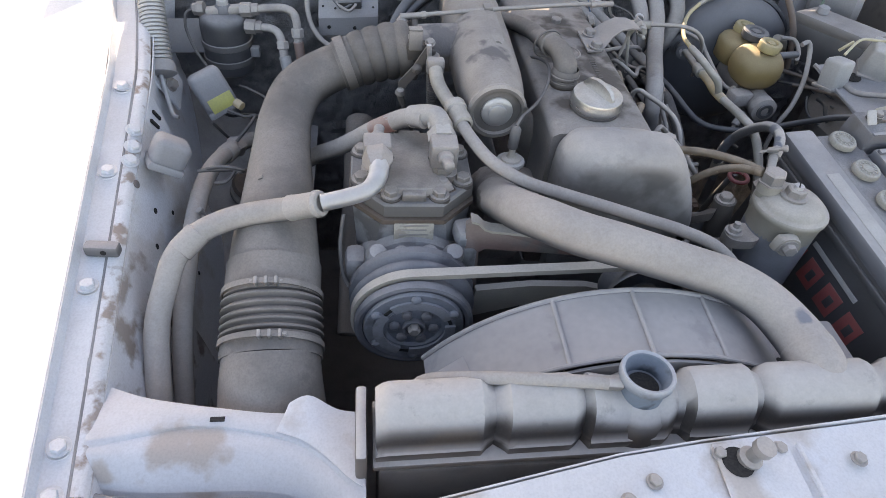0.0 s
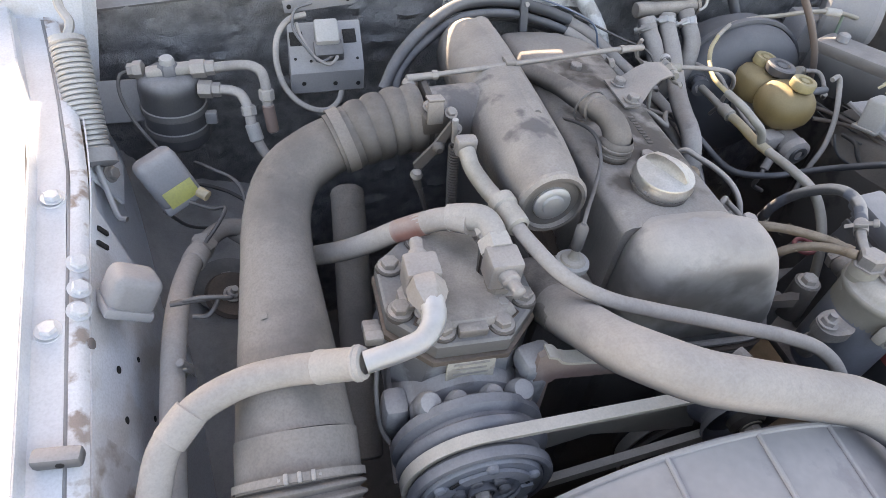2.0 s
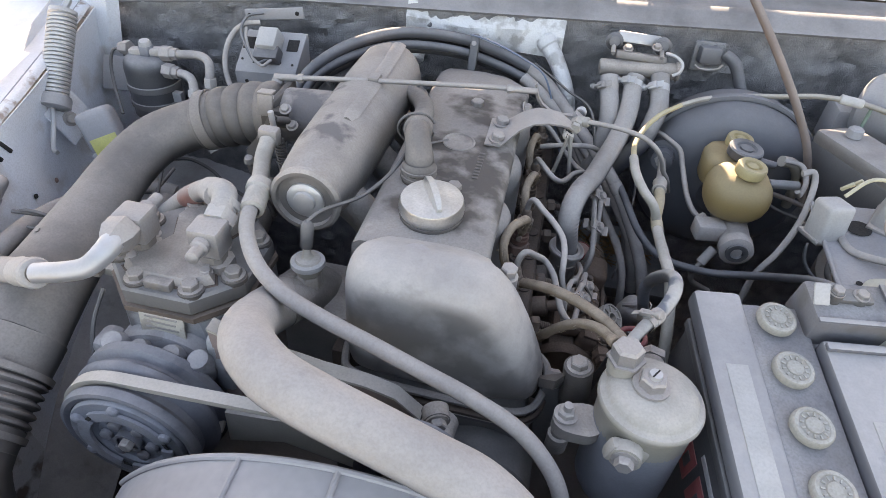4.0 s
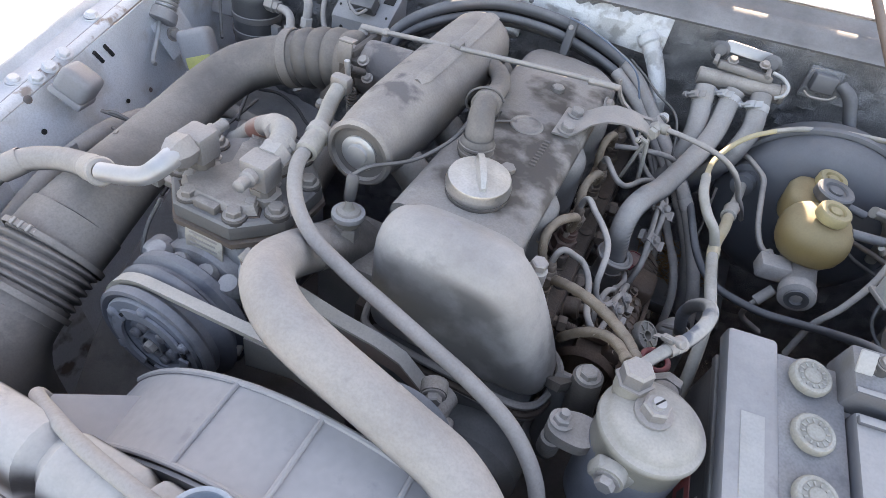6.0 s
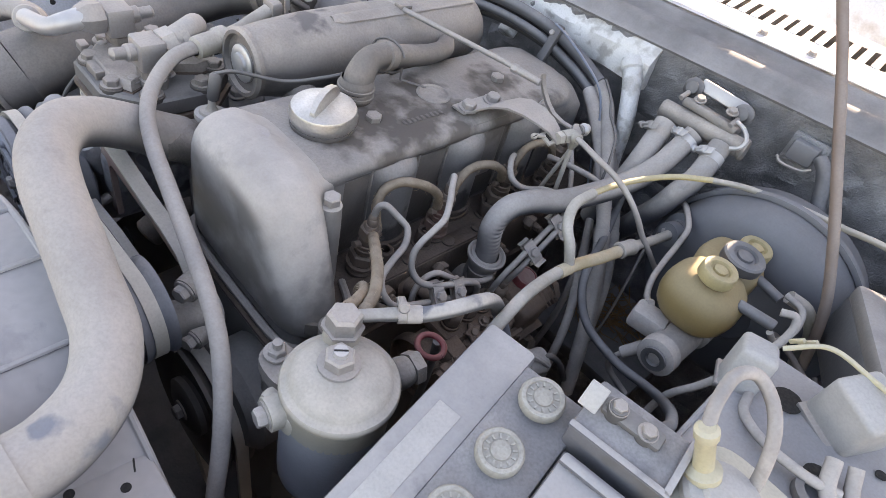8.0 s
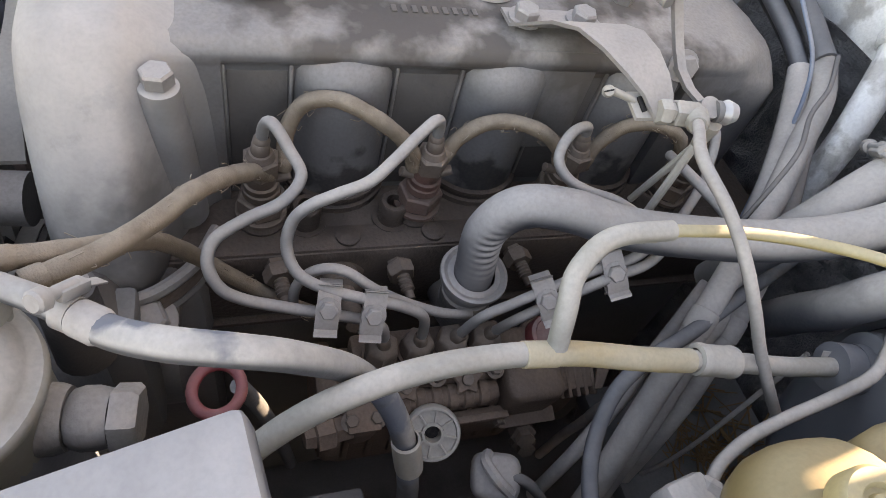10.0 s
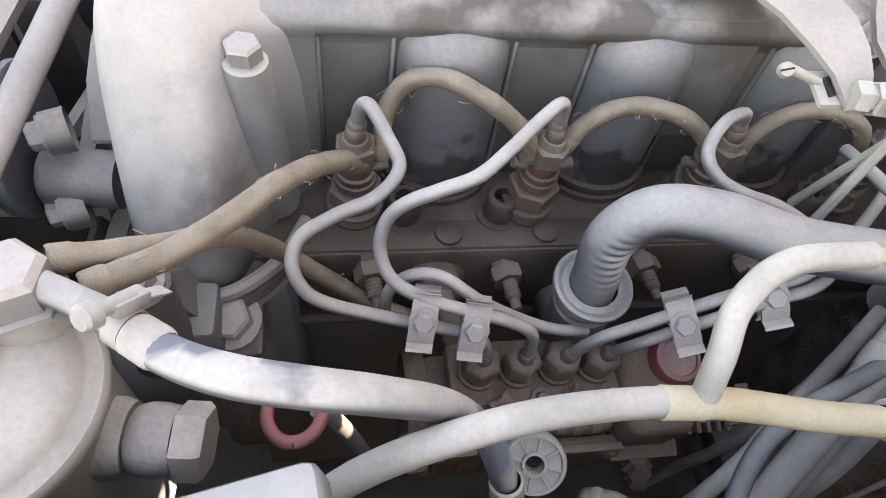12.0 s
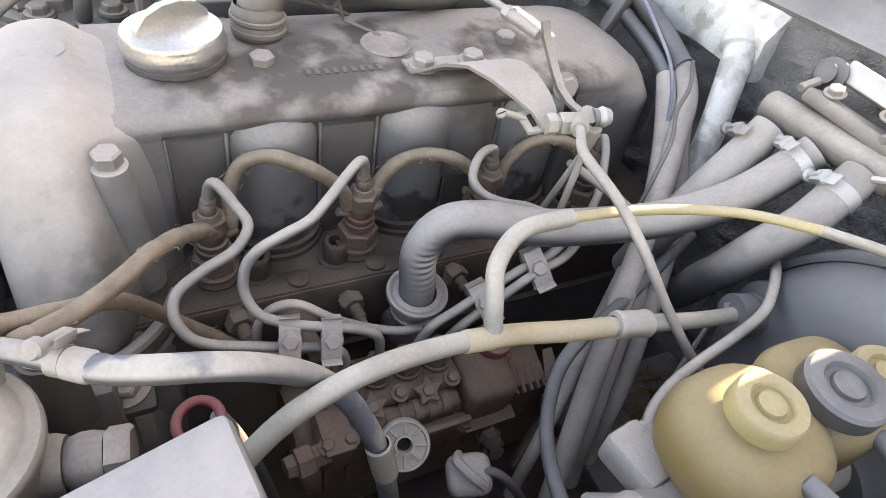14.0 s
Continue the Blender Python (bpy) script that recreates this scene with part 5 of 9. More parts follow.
part("bellows_band", lathe([(0.0330, -0.006), (0.0350, -0.006), (0.0350, 0.006), (0.0330, 0.006), (0.0330, -0.006)], (-0.297, 0.495, 0.930), (0.95, 0.2, 0.3), 32), "duct", duct)
for p, r in (((-0.370, 0.1835, 0.8232), 0.0515), ((-0.3685, 0.133, 0.8025), 0.0525)):
    part("clamp_band", lathe([(r, -0.003), (r * 1.03, -0.003), (r * 1.03, 0.003), (r, 0.003), (r, -0.003)], p, (0, 0.93, 0.37), 36), "duct", duct)
    q = Vector(p) + Vector((0.10 if r > 0.052 else 0.0, -0.37, 0.93)) * r * 0.95
    s = part("clamp_screw", rod(q + Vector((-0.016, 0, 0)), q + Vector((0.016, 0, 0)), 0.0022, 8), "steel", duct, "plated clamp screw")
    for dx in (-0.010, 0.0, 0.010):
        part("clamp_lug", box((q.x + dx, q.y, q.z), (0.0035, 0.008, 0.011), 0.001, (22, 0, 0)), "steel", s)
beam = part("steering_column", rod((-0.280, 0.575, 0.785), (-0.292, 0.300, 0.600), 0.022, 22), "duct")
tagged(beam, "dusty steering column tube beside the engine", "steering column")
part("end_cap", lathe([(0.0222, -0.004), (0.0222, 0.001), (0.020, 0.007), (0.014, 0.011), (0, 0.0125)], (-0.280, 0.575, 0.785), (0.036, 0.83, 0.558), 24), "duct", beam)
part("air_box", box((-0.36, 0.02, 0.62), (0.16, 0.14, 0.20), 0.02), "iron", duct)
part("cast_mark", box((-0.388, 0.300, 0.893), (0.006, 0.005, 0.001), 0.0004, (14, -25, 0)), "duct", duct)

# ---- air-conditioning compressor ----
comp = thing("compressor", (-0.225, 0.28, 0.75), "dusty two-cylinder air-conditioning compressor with belt clutch", "compressor")


def octagon(x0, x1, y0, y1, cut, z):
    return [(x0 + cut, y0, z), (x1 - cut, y0, z), (x1, y0 + cut, z), (x1, y1 - cut, z), (x1 - cut, y1, z), (x0 + cut, y1, z), (x0, y1 - cut, z), (x0, y0 + cut, z)]


def rings(dz, *sizes):
    return loft([octagon(*s, z) for s, z in sizes])


HEAD = (-0.288, -0.152, 0.238, 0.372, 0.036)


def grown(s, d):
    return (s[0] - d, s[1] + d, s[2] - d, s[3] + d, s[4])


# recessed plate kept darker than the web, for contrast
part("head_plate", rings(0, (grown(HEAD, -0.001), 0.888), (HEAD, 0.890), (HEAD, 0.904), (grown(HEAD, -0.002), 0.9065)), "iron", comp)
part("valve_plate", rings(0, (grown(HEAD, 0.002), 0.880), (grown(HEAD, 0.002), 0.886)), "nut", comp)
part("cylinder_block", rings(0, ((-0.278, -0.162, 0.246, 0.364, 0.02), 0.800), ((-0.282, -0.158, 0.243, 0.368, 0.02), 0.830), ((-0.286, -0.154, 0.240, 0.370, 0.03), 0.8775)), "alloy", comp)
part("crankcase", lathe([(0, 0), (0.050, 0.0), (0.062, 0.006), (0.064, 0.012), (0.064, 0.13), (0.05, 0.14), (0, 0.14)], (-0.220, 0.222, 0.800), (0, 1, 0), 32), "alloy", comp)
part("front_nose", lathe([(0.030, 0), (0.036, 0.02), (0.052, 0.030), (0, 0.03)], (-0.220, 0.200, 0.803), (0, 1, 0), 28), "steel", comp)
part("top_web", loft([[(-0.220 + sx * a, 0.300 + sy * b, z) for a, b in ((0.026, 0.060), (0.032, 0.040), (0.020, 0.008), (0.042, -0.036), (0.026, -0.048), (-0.026, -0.048), (-0.042, -0.036), (-0.020, 0.008), (-0.032, 0.040), (-0.026, 0.060))] for z, sx, sy in ((0.9055, 1.10, 1.02), (0.914, 1.0, 1.0), (0.9165, 0.94, 0.95))]), "cast", comp)
WEB = ((0.026, 0.060), (0.032, 0.040), (0.020, 0.008), (0.042, -0.036), (0.026, -0.048), (-0.026, -0.048), (-0.042, -0.036), (-0.020, 0.008), (-0.032, 0.040), (-0.026, 0.060), (0.026, 0.060))
# dark crease line round the web: dirt, and contrast the flat light lacks
part("web_joint", tube([(-0.220 + 1.10 * a, 0.300 + 1.03 * b, 0.9068) for a, b in WEB], 0.0016, seg=6, raw=True), "head", comp)
for y in (0.248, 0.360):
    part("lifting_notch", box((-0.220, y, 0.9105), (0.026, 0.010, 0.010), 0.002), "cast", comp)
for x, y in ((-0.2445, 0.252), (-0.192, 0.252), (-0.164, 0.278), (-0.164, 0.330), (-0.192, 0.358), (-0.2445, 0.358), (-0.276, 0.330), (-0.276, 0.278)):
    part("bolt_pad", lathe([(0.0125, -0.002), (0.012, 0.002), (0.0105, 0.003), (0, 0.003)], (x, y, 0.9062), (0, 0, 1), 16), "grimy", comp)
    put("bolt", BOLT_DARK, facing((x, y, 0.9088), (0, 0, 1), x * 900), comp)
part("name_plate", box((-0.219, 0.2355, 0.870), (0.044, 0.0022, 0.030), 0.0007, (-8, 0, 0)), "plate", comp, "stamped maker's plate")
for k in range(4):
    part("plate_line", box((-0.219, 0.2340 - 0.0008 * (k - 1.5), 0.879 - 0.0060 * k), (0.032 - 0.004 * (k % 2), 0.0008, 0.0018), 0.0002, (-6, 0, 0)), "steel", comp)
for sx, z in ((-0.283, 0.815), (-0.157, 0.835)):
    part("mount_ear", box((sx, 0.235, z), (0.024, 0.030, 0.050), 0.008), "alloy", comp)
    part("long_bolt", rod((sx, 0.222, z - 0.030), (sx, 0.190, z - 0.045), 0.0055, 10), "steel", comp)
for k, z in enumerate((0.862, 0.878, 0.893)):
    part("bracket_tab", box((-0.296 - 0.002 * k, 0.300 - 0.018 * k, z), (0.016, 0.010, 0.010), 0.002), "steel", comp)
hose_wire = [(-0.296, 0.262, 0.872), (-0.300, 0.240, 0.845), (-0.297, 0.222, 0.815), (-0.286, 0.206, 0.802)]
part("clutch_wire", tube(hose_wire, 0.0022, seg=8), "rubber_dark", comp)

# clutch: grooved pulley and armature plate
CL = (-0.220, 0.159, 0.803)
pulley = part("clutch_pulley", lathe([(0.0560, 0.002), (0.0605, 0.000), (0.0640, 0.001), (0.0650, 0.004), (0.0650, 0.009), (0.0600, 0.014), (0.0600, 0.021), (0.0680, 0.027), (0.0695, 0.030), (0.0695, 0.034), (0.0640, 0.038), (0.0640, 0.041), (0.0705, 0.046), (0.0710, 0.054), (0.0690, 0.056), (0.05, 0.056)], (-0.220, 0.1545, 0.803), (0, 1, 0), 56), "pulley", comp, "blue-grey belt pulley")
plate = part("armature_plate", lathe([(0.0, 0.004), (0.030, 0.004), (0.033, 0.001), (0.0535, 0.0), (0.0550, 0.002), (0.0550, 0.009), (0.0, 0.009)], (-0.220, 0.1535, 0.803), (0, 1, 0), 48), "clutch", comp, "clutch plate with leaf springs")
for k in range(3):
    a = radians(75 + 120 * k)
    part("leaf_spring", loft([[(CL[0] + r * math.cos(a + t * 0.9), y, CL[2] + r * math.sin(a + t * 0.9)) for r in (0.034, 0.045)] + [(CL[0] + r * math.cos(a + t * 0.9), y + 0.003, CL[2] + r * math.sin(a + t * 0.9)) for r in (0.045, 0.034)] for t, y in zip(steps(-1, 1, 8), [0.1505] * 9)]), "clutch", plate)
for k in range(6):
    a = radians(30 + 60 * k)
    part("rivet", lathe([(0, 0), (0.0055, 0), (0.005, 0.004), (0.002, 0.0055), (0, 0.0055)], (CL[0] + 0.0475 * math.cos(a), 0.1545, CL[2] + 0.0475 * math.sin(a)), (0, -1, 0), 12), "clutch", plate)
    part("hub_rivet", lathe([(0, 0), (0.0058, 0), (0.0055, 0.004), (0.003, 0.005), (0, 0.005)], (CL[0] + 0.0215 * math.cos(a + 0.4), 0.1570, CL[2] + 0.0215 * math.sin(a + 0.4)), (0, -1, 0), 12), "pulley", plate)
part("hub", lathe([(0.0125, 0), (0.0125, 0.006), (0.010, 0.006), (0.010, 0.003), (0, 0.003)], (CL[0], 0.1575, CL[2]), (0, -1, 0), 24), "pulley", plate)
part("hub_bolt", lathe([(0, 0), (0.0068, 0), (0.0068, 0.006), (0.005, 0.0075), (0, 0.0075)], (CL[0], 0.1545, CL[2]), (0, -1, 0), 6), "steel", plate)

for x, w in ((-0.262, 0.020), (-0.236, 0.016), (-0.205, 0.018), (-0.178, 0.020)):
    part("casting_lump", lathe([(0, 0), (w * 0.5, 0.0), (w * 0.62, 0.010), (w * 0.62, 0.03), (w * 0.45, 0.038), (0, 0.04)], (x, 0.226, 0.826), (0.1, -0.35, 1), 14), "alloy", comp)
part("head_foot", box((-0.157, 0.238, 0.866), (0.034, 0.030, 0.026), 0.008, (0, 0, 10)), "alloy", comp)
for k in range(6):
    a = radians(20 + 60 * k)
    part("plate_slot", box((0, 0, 0), (0.016, 0.0012, 0.004), 0.0005), "void", plate).data.transform(pose(CL[0] + 0.0395 * math.cos(a), 0.1528, CL[2] + 0.0395 * math.sin(a), 0, 0, 0) @ Matrix.Rotation(-(a + math.pi / 2), 4, "Y"))

# service valves on the head
for name, p, lab in (("suction_valve", (-0.259, 0.288, 0.9095), "dusty brass-bodied suction service valve"), ("discharge_valve", (-0.187, 0.288, 0.9095), "dusty discharge service valve")):
    v = thing(name, p, lab, "valve")
    part("base_flange", loft([octagon(p[0] - 0.017, p[0] + 0.017, p[1] - 0.013, p[1] + 0.013, 0.006, z) for z in (p[2] - 0.006, p[2] + 0.006)]), "cast", v)
    part("body", loft([octagon(p[0] - r, p[0] + r, p[1] - r, p[1] + r, r * 0.45, z) for z, r in ((p[2] + 0.004, 0.0105), (p[2] + 0.015, 0.0115))]), "cast", v)
    part("valve_block", box((p[0], p[1], p[2] + 0.031), (0.030, 0.027, 0.030), 0.0035), "steel", v)
    back = -1 if name == "discharge_valve" else 1
    part("stem_cap", lathe([(0, 0), (0.0085, 0), (0.0085, 0.010), (0.006, 0.012), (0.006, 0.024), (0.003, 0.026), (0, 0.026)], (p[0], p[1] + back * 0.0115, p[2] + 0.033), (0.12, back, 0.12), 14), "steel", v)
    for dy in (-1, 1):
        put("bolt", BOLT_SMALL, facing((p[0] + 0.0, p[1] + dy * 0.018, p[2] + 0.003), (0, 0, 1)), v)

elbow = hose("suction_pipe", [(-0.259, 0.281, 0.944), (-0.258, 0.258, 0.946), (-0.259, 0.240, 0.943), (-0.268, 0.228, 0.936), (-0.285, 0.223, 0.931), (-0.315, 0.220, 0.924)], [0.0105, 0.0105, 0.010, 0.009, 0.009, 0.009], "bright", "bare aluminium suction pipe with a bend", "pipe", seg=18)
part("union_nut", lathe([(0.0, 0), (0.0150, 0), (0.0165, 0.002), (0.0165, 0.014), (0.0148, 0.017), (0.0125, 0.022), (0.0098, 0.026), (0, 0.026)], (-0.259, 0.2745, 0.945), (0, -1, 0.0), 6, 12), "steel", elbow, "hexagon union nut")
suction = hose("suction_hose", [(-0.318, 0.223, 0.921), (-0.345, 0.234, 0.905), (-0.376, 0.243, 0.892), (-0.410, 0.243, 0.883), (-0.443, 0.231, 0.874), (-0.466, 0.210, 0.861), (-0.476, 0.184, 0.840), (-0.483, 0.155, 0.816), (-0.482, 0.126, 0.790), (-0.479, 0.098, 0.764), (-0.470, 0.050, 0.70)], 0.0125, "rubber", "thick dusty suction hose curving down by the wing", seg=20)
crimp = part("crimp_sleeve", lathe([(0.009, 0), (0.0128, 0.001), (0.0138, 0.004), (0.0138, 0.007), (0.0130, 0.009), (0.0132, 0.034), (0.0138, 0.038), (0.0138, 0.041), (0.0125, 0.042)], (-0.315, 0.221, 0.923), (-0.80, 0.33, -0.45), 20), "pale_cast", suction, "crimped aluminium sleeve")
part("crimp_groove", lathe([(0.0136, 0), (0.0143, 0.0008), (0.0143, 0.0030), (0.0136, 0.0038)], Vector((-0.315, 0.221, 0.923)) + Vector((-0.80, 0.33, -0.45)).normalized() * 0.004, (-0.80, 0.33, -0.45), 22), "pale_cast", crimp)
part("tape_wrap", lathe([(0.0128, -0.014), (0.0139, -0.013), (0.0141, 0.0), (0.0138, 0.013), (0.0128, 0.014)], (-0.4545, 0.222, 0.868), (-0.62, -0.6, -0.4), 20), "rubber", suction)

disch = hose("discharge_hose", [(-0.205, 0.336, 0.949), (-0.222, 0.351, 0.942), (-0.240, 0.361, 0.929), (-0.262, 0.372, 0.910), (-0.284, 0.383, 0.888), (-0.307, 0.397, 0.865), (-0.333, 0.417, 0.840), (-0.365, 0.45, 0.80), (-0.40, 0.51, 0.775), (-0.425, 0.545, 0.765)], 0.0108, "rubber", "dusty discharge hose with a faded red patch", seg=18)
part("union_elbow", tube([(-0.187, 0.300, 0.945), (-0.188, 0.318, 0.952), (-0.192, 0.332, 0.955), (-0.203, 0.342, 0.951), (-0.219, 0.351, 0.943)], [0.0105, 0.0112, 0.0118, 0.0125, 0.0128], seg=18), "pale_cast", disch, "dusty union elbow")
part("union_nut", lathe([(0.0, 0), (0.0160, 0), (0.0160, 0.013), (0.0125, 0.016), (0.0125, 0.019), (0.0145, 0.0195), (0.0145, 0.027), (0, 0.028)], (-0.187, 0.3015, 0.944), (-0.05, 1, 0.25), 6), "pale_cast", disch)
part("red_patch", tube([(-0.2385, 0.3603, 0.9298), (-0.2500, 0.3660, 0.9205), (-0.262, 0.372, 0.910)], 0.0111, seg=18), dusty("faded_red_rubber", (0.30, 0.12, 0.10), 0.6, rough=0.7), disch, "faded red tape")
lower = hose("discharge_lower_hose", [(-0.400, 0.535, 0.775), (-0.432, 0.528, 0.785), (-0.452, 0.490, 0.800), (-0.462, 0.440, 0.818), (-0.468, 0.385, 0.832), (-0.470, 0.329, 0.835), (-0.470, 0.259, 0.820), (-0.470, 0.18, 0.78), (-0.466, 0.10, 0.70), (-0.46, 0.04, 0.60), (-0.45, 0.0, 0.48)], 0.0108, "rubber", "dusty hose running along the inner wing", seg=16)
part("union_nut", lathe([(0.0108, 0), (0.0150, 0.001), (0.0150, 0.012), (0.0125, 0.015), (0.0125, 0.020), (0.0108, 0.021)], (-0.452, 0.490, 0.800), (-0.2, -0.95, 0.3), 6, 10), "steel", lower)
part("hose_sleeve", lathe([(0.0108, 0), (0.0128, 0.001), (0.0130, 0.022), (0.0118, 0.024), (0.0108, 0.0245)], (-0.4565, 0.468, 0.8075), (-0.18, -0.95, 0.32), 20), "rubber", lower)
clamp(lower, (-0.4700, 0.300, 0.8285), (0, -1, -0.2), 0.0108, w=0.008, screw=(0.9, 0, 0.4))

# liquid line over the engine front
line = hose("condenser_hose", [(-0.167, 0.341, 0.951), (-0.157, 0.302, 0.950), (-0.136, 0.271, 0.940), (-0.103, 0.248, 0.932), (-0.062, 0.234, 0.926), (-0.017, 0.225, 0.917), (0.029, 0.216, 0.907), (0.074, 0.207, 0.897), (0.116, 0.196, 0.882), (0.147, 0.182, 0.854), (0.164, 0.170, 0.813), (0.178, 0.156, 0.767), (0.186, 0.148, 0.70)], 0.0070, "rubber", "thin dusty hose draped over the engine front", seg=16)
part("end_fitting", lathe([(0.0075, 0), (0.0110, 0.002), (0.0115, 0.010), (0.0110, 0.026), (0.0130, 0.028), (0.0130, 0.038), (0.009, 0.040), (0, 0.04)], (-0.1615, 0.322, 0.951), (-0.2, 1, 0.05), 18), "vacuum", line, "pale crimped fitting")
part("rear_pipe", tube([(-0.171, 0.358, 0.952), (-0.178, 0.380, 0.953), (-0.185, 0.402, 0.958), (-0.187, 0.420, 0.965)], 0.0085, seg=14), "vacuum", line)
part("pipe_block", box((-0.187, 0.425, 0.968), (0.022, 0.014, 0.020), 0.004), "steel", line)

# ---- upper radiator hose ----
RAD_HOSE = dusty("worn_radiator_hose", (0.05, 0.055, 0.07), 0.97, dust=(0.465, 0.42, 0.385), rough=0.55, bump=0.06, scuff=0.15, up=(-0.55, 0.25), low=0.06, grain=60, least=0.82,
                 stain_or_shade=((0.19, 0.205, 0.24), (((0.1405, 0.074, 0.908), 0.0095), ((0.1455, 0.096, 0.890), 0.017), ((0.138, 0.112, 0.889), 0.018), ((0.128, 0.124, 0.892), 0.014), ((0.150, 0.080, 0.880), 0.016)), 0.16))
rad = hose("radiator_hose", [(-0.1215, 0.284, 0.880), (-0.121, 0.262, 0.893), (-0.119, 0.236, 0.910), (-0.113, 0.204, 0.928), (-0.096, 0.177, 0.940), (-0.067, 0.156, 0.942), (-0.031, 0.146, 0.937), (0.009, 0.141, 0.926), (0.051, 0.136, 0.914), (0.091, 0.130, 0.902), (0.123, 0.110, 0.893), (0.141, 0.077, 0.887), (0.146, 0.040, 0.886)], [0.0235, 0.0225, 0.0215, 0.0215, 0.0215, 0.0215, 0.0215, 0.0215, 0.0215, 0.0220, 0.0225, 0.0235, 0.0240], RAD_HOSE, "thick dusty upper radiator hose in an S-bend", seg=28, per=9)
part("tank_neck", tube([(0.1445, 0.056, 0.8865), (0.1455, 0.040, 0.8855), (0.1465, 0.026, 0.880), (0.147, 0.016, 0.868)], [0.0246, 0.0246, 0.0244, 0.0230], seg=28), RAD_HOSE, rad)

# ---- fuel filter ----
FC = (0.2105, 0.2355)
filt = thing("fuel_filter", (FC[0], FC[1], 0.77), "dusty fuel filter with a domed cast head", "fuel filter")
part("canister", lathe([(0, 0), (0.020, 0.0), (0.034, 0.006), (0.0385, 0.016), (0.0390, 0.030), (0.0390, 0.110), (0, 0.11)], (FC[0], FC[1], 0.783), (0, 0, 1), 44), dusty("filter_enamel", (0.16, 0.175, 0.21), 0.5, dust=(0.36, 0.34, 0.335), rough=0.45), filt, "blue-grey enamelled canister")
part("head", lathe([(0.0390, -0.026), (0.0395, -0.006), (0.0412, -0.002), (0.0420, 0.0), (0.0420, 0.0035), (0.0408, 0.0055), (0.0372, 0.0065), (0.0358, 0.0080), (0.0345, 0.0110), (0.0300, 0.0145), (0.0220, 0.0172), (0.0120, 0.0185), (0.0, 0.0190)], (FC[0], FC[1], 0.906), (0, 0, 1), 48), "vacuum", filt)
part("lower_bolt", lathe([(0.006, 0), (0.006, 0.03), (0, 0.03)], (FC[0], FC[1], 0.756), (0, 0, 1), 12), "steel", filt)
part("top_boss", lathe([(0.0135, 0), (0.0125, 0.012), (0, 0.012)], (0.206, 0.235, 0.914), (0, 0, 1), 20), "vacuum", filt)
put("bolt", BOLT_BIG, facing((0.206, 0.235, 0.9245), (0, 0, 1), 20), filt, "slotted hexagon plug")
part("slot_screw", lathe([(0, 0), (0.0055, 0), (0.005, 0.004), (0, 0.004)], (0.206, 0.235, 0.936), (0, 0, 1), 14), "bright", filt)
part("screw_slot", box((0.206, 0.235, 0.9401), (0.0095, 0.0014, 0.0006), 0.0002, (0, 0, 55)), "void", filt)
part("banjo_boss", lathe([(0.0135, 0), (0.012, 0.020), (0.0135, 0.021), (0.0135, 0.032), (0, 0.032)], (0.187, 0.251, 0.898), (-0.05, 0.05, 1), 22), "vacuum", filt)
part("banjo_bolt", lathe([(0, 0), (0.0155, 0), (0.0155, 0.002), (0.0128, 0.002), (0.0128, 0.013), (0.0105, 0.0155), (0, 0.0155)], (0.1855, 0.2525, 0.930), (-0.05, 0.05, 1), 6, 10), "steel", filt, "large dusty banjo bolt")
part("side_boss", box((0.196, 0.198, 0.887), (0.034, 0.012, 0.020), 0.004, (0, 14, 12)), "vacuum", filt)
part("drain_boss", lathe([(0.013, 0), (0.0125, 0.010), (0, 0.010)], (0.1955, 0.198, 0.889), (-0.15, -1, 0), 18), "vacuum", filt)
put("bolt", BOLT, facing((0.194, 0.1885, 0.889), (-0.15, -1, 0), 10), filt)
part("lug_arm", loft([[(x, y, z) for x, y in rounded([(0.139, 0.216), (0.150, 0.209), (0.178, 0.210), (0.184, 0.238), (0.166, 0.243), (0.147, 0.237), (0.139, 0.230)])] for z in (0.866, 0.878)]), "cast", filt, angle=50)
part("lug_pin", lathe([(0.0085, -0.034), (0.0095, -0.032), (0.0095, -0.014), (0.0075, -0.012), (0.0075, 0.0), (0, 0)], (0.148, 0.224, 0.868), (0, 0, 1), 18), "cast", filt)
part("lug_washer", lathe([(0, 0), (0.0088, 0), (0.0088, 0.002), (0, 0.002)], (0.149, 0.225, 0.878), (0, 0, 1), 22), "vacuum", filt)
put("nut", NUT_STUD, facing((0.149, 0.225, 0.880), (0, 0, 1), 25), filt)
part("bleed_nipple", lathe([(0.0085, 0), (0.0085, 0.006), (0.0055, 0.007), (0.0050, 0.022), (0, 0.022)], (FC[0] + 0.004, FC[1] - 0.004, 0.762), (0.05, -0.1, -1), 14), "iron", filt)
part("outlet_boss", lathe([(0.0145, 0), (0.0140, 0.010), (0.0125, 0.014), (0, 0.014)], (0.2155, 0.266, 0.886), (0.12, 1, 0), 24), "cast", filt)
part("outlet_barrel", lathe([(0.009, 0), (0.0115, 0.002), (0.0128, 0.006), (0.0128, 0.011), (0.0115, 0.016), (0, 0.017)], (0.2172, 0.2790, 0.886), (0.12, 1, 0), 24), "cast", filt)
part("outlet_nut", lathe([(0, 0), (0.0138, 0), (0.0138, 0.008), (0.0120, 0.010), (0, 0.010)], (0.2192, 0.2955, 0.886), (0.12, 1, 0), 6, 12), "cast", filt)
stay = thing("filter_stay", (0.13, 0.262, 0.80), "dusty steel stay that carries the fuel filter", "bracket")
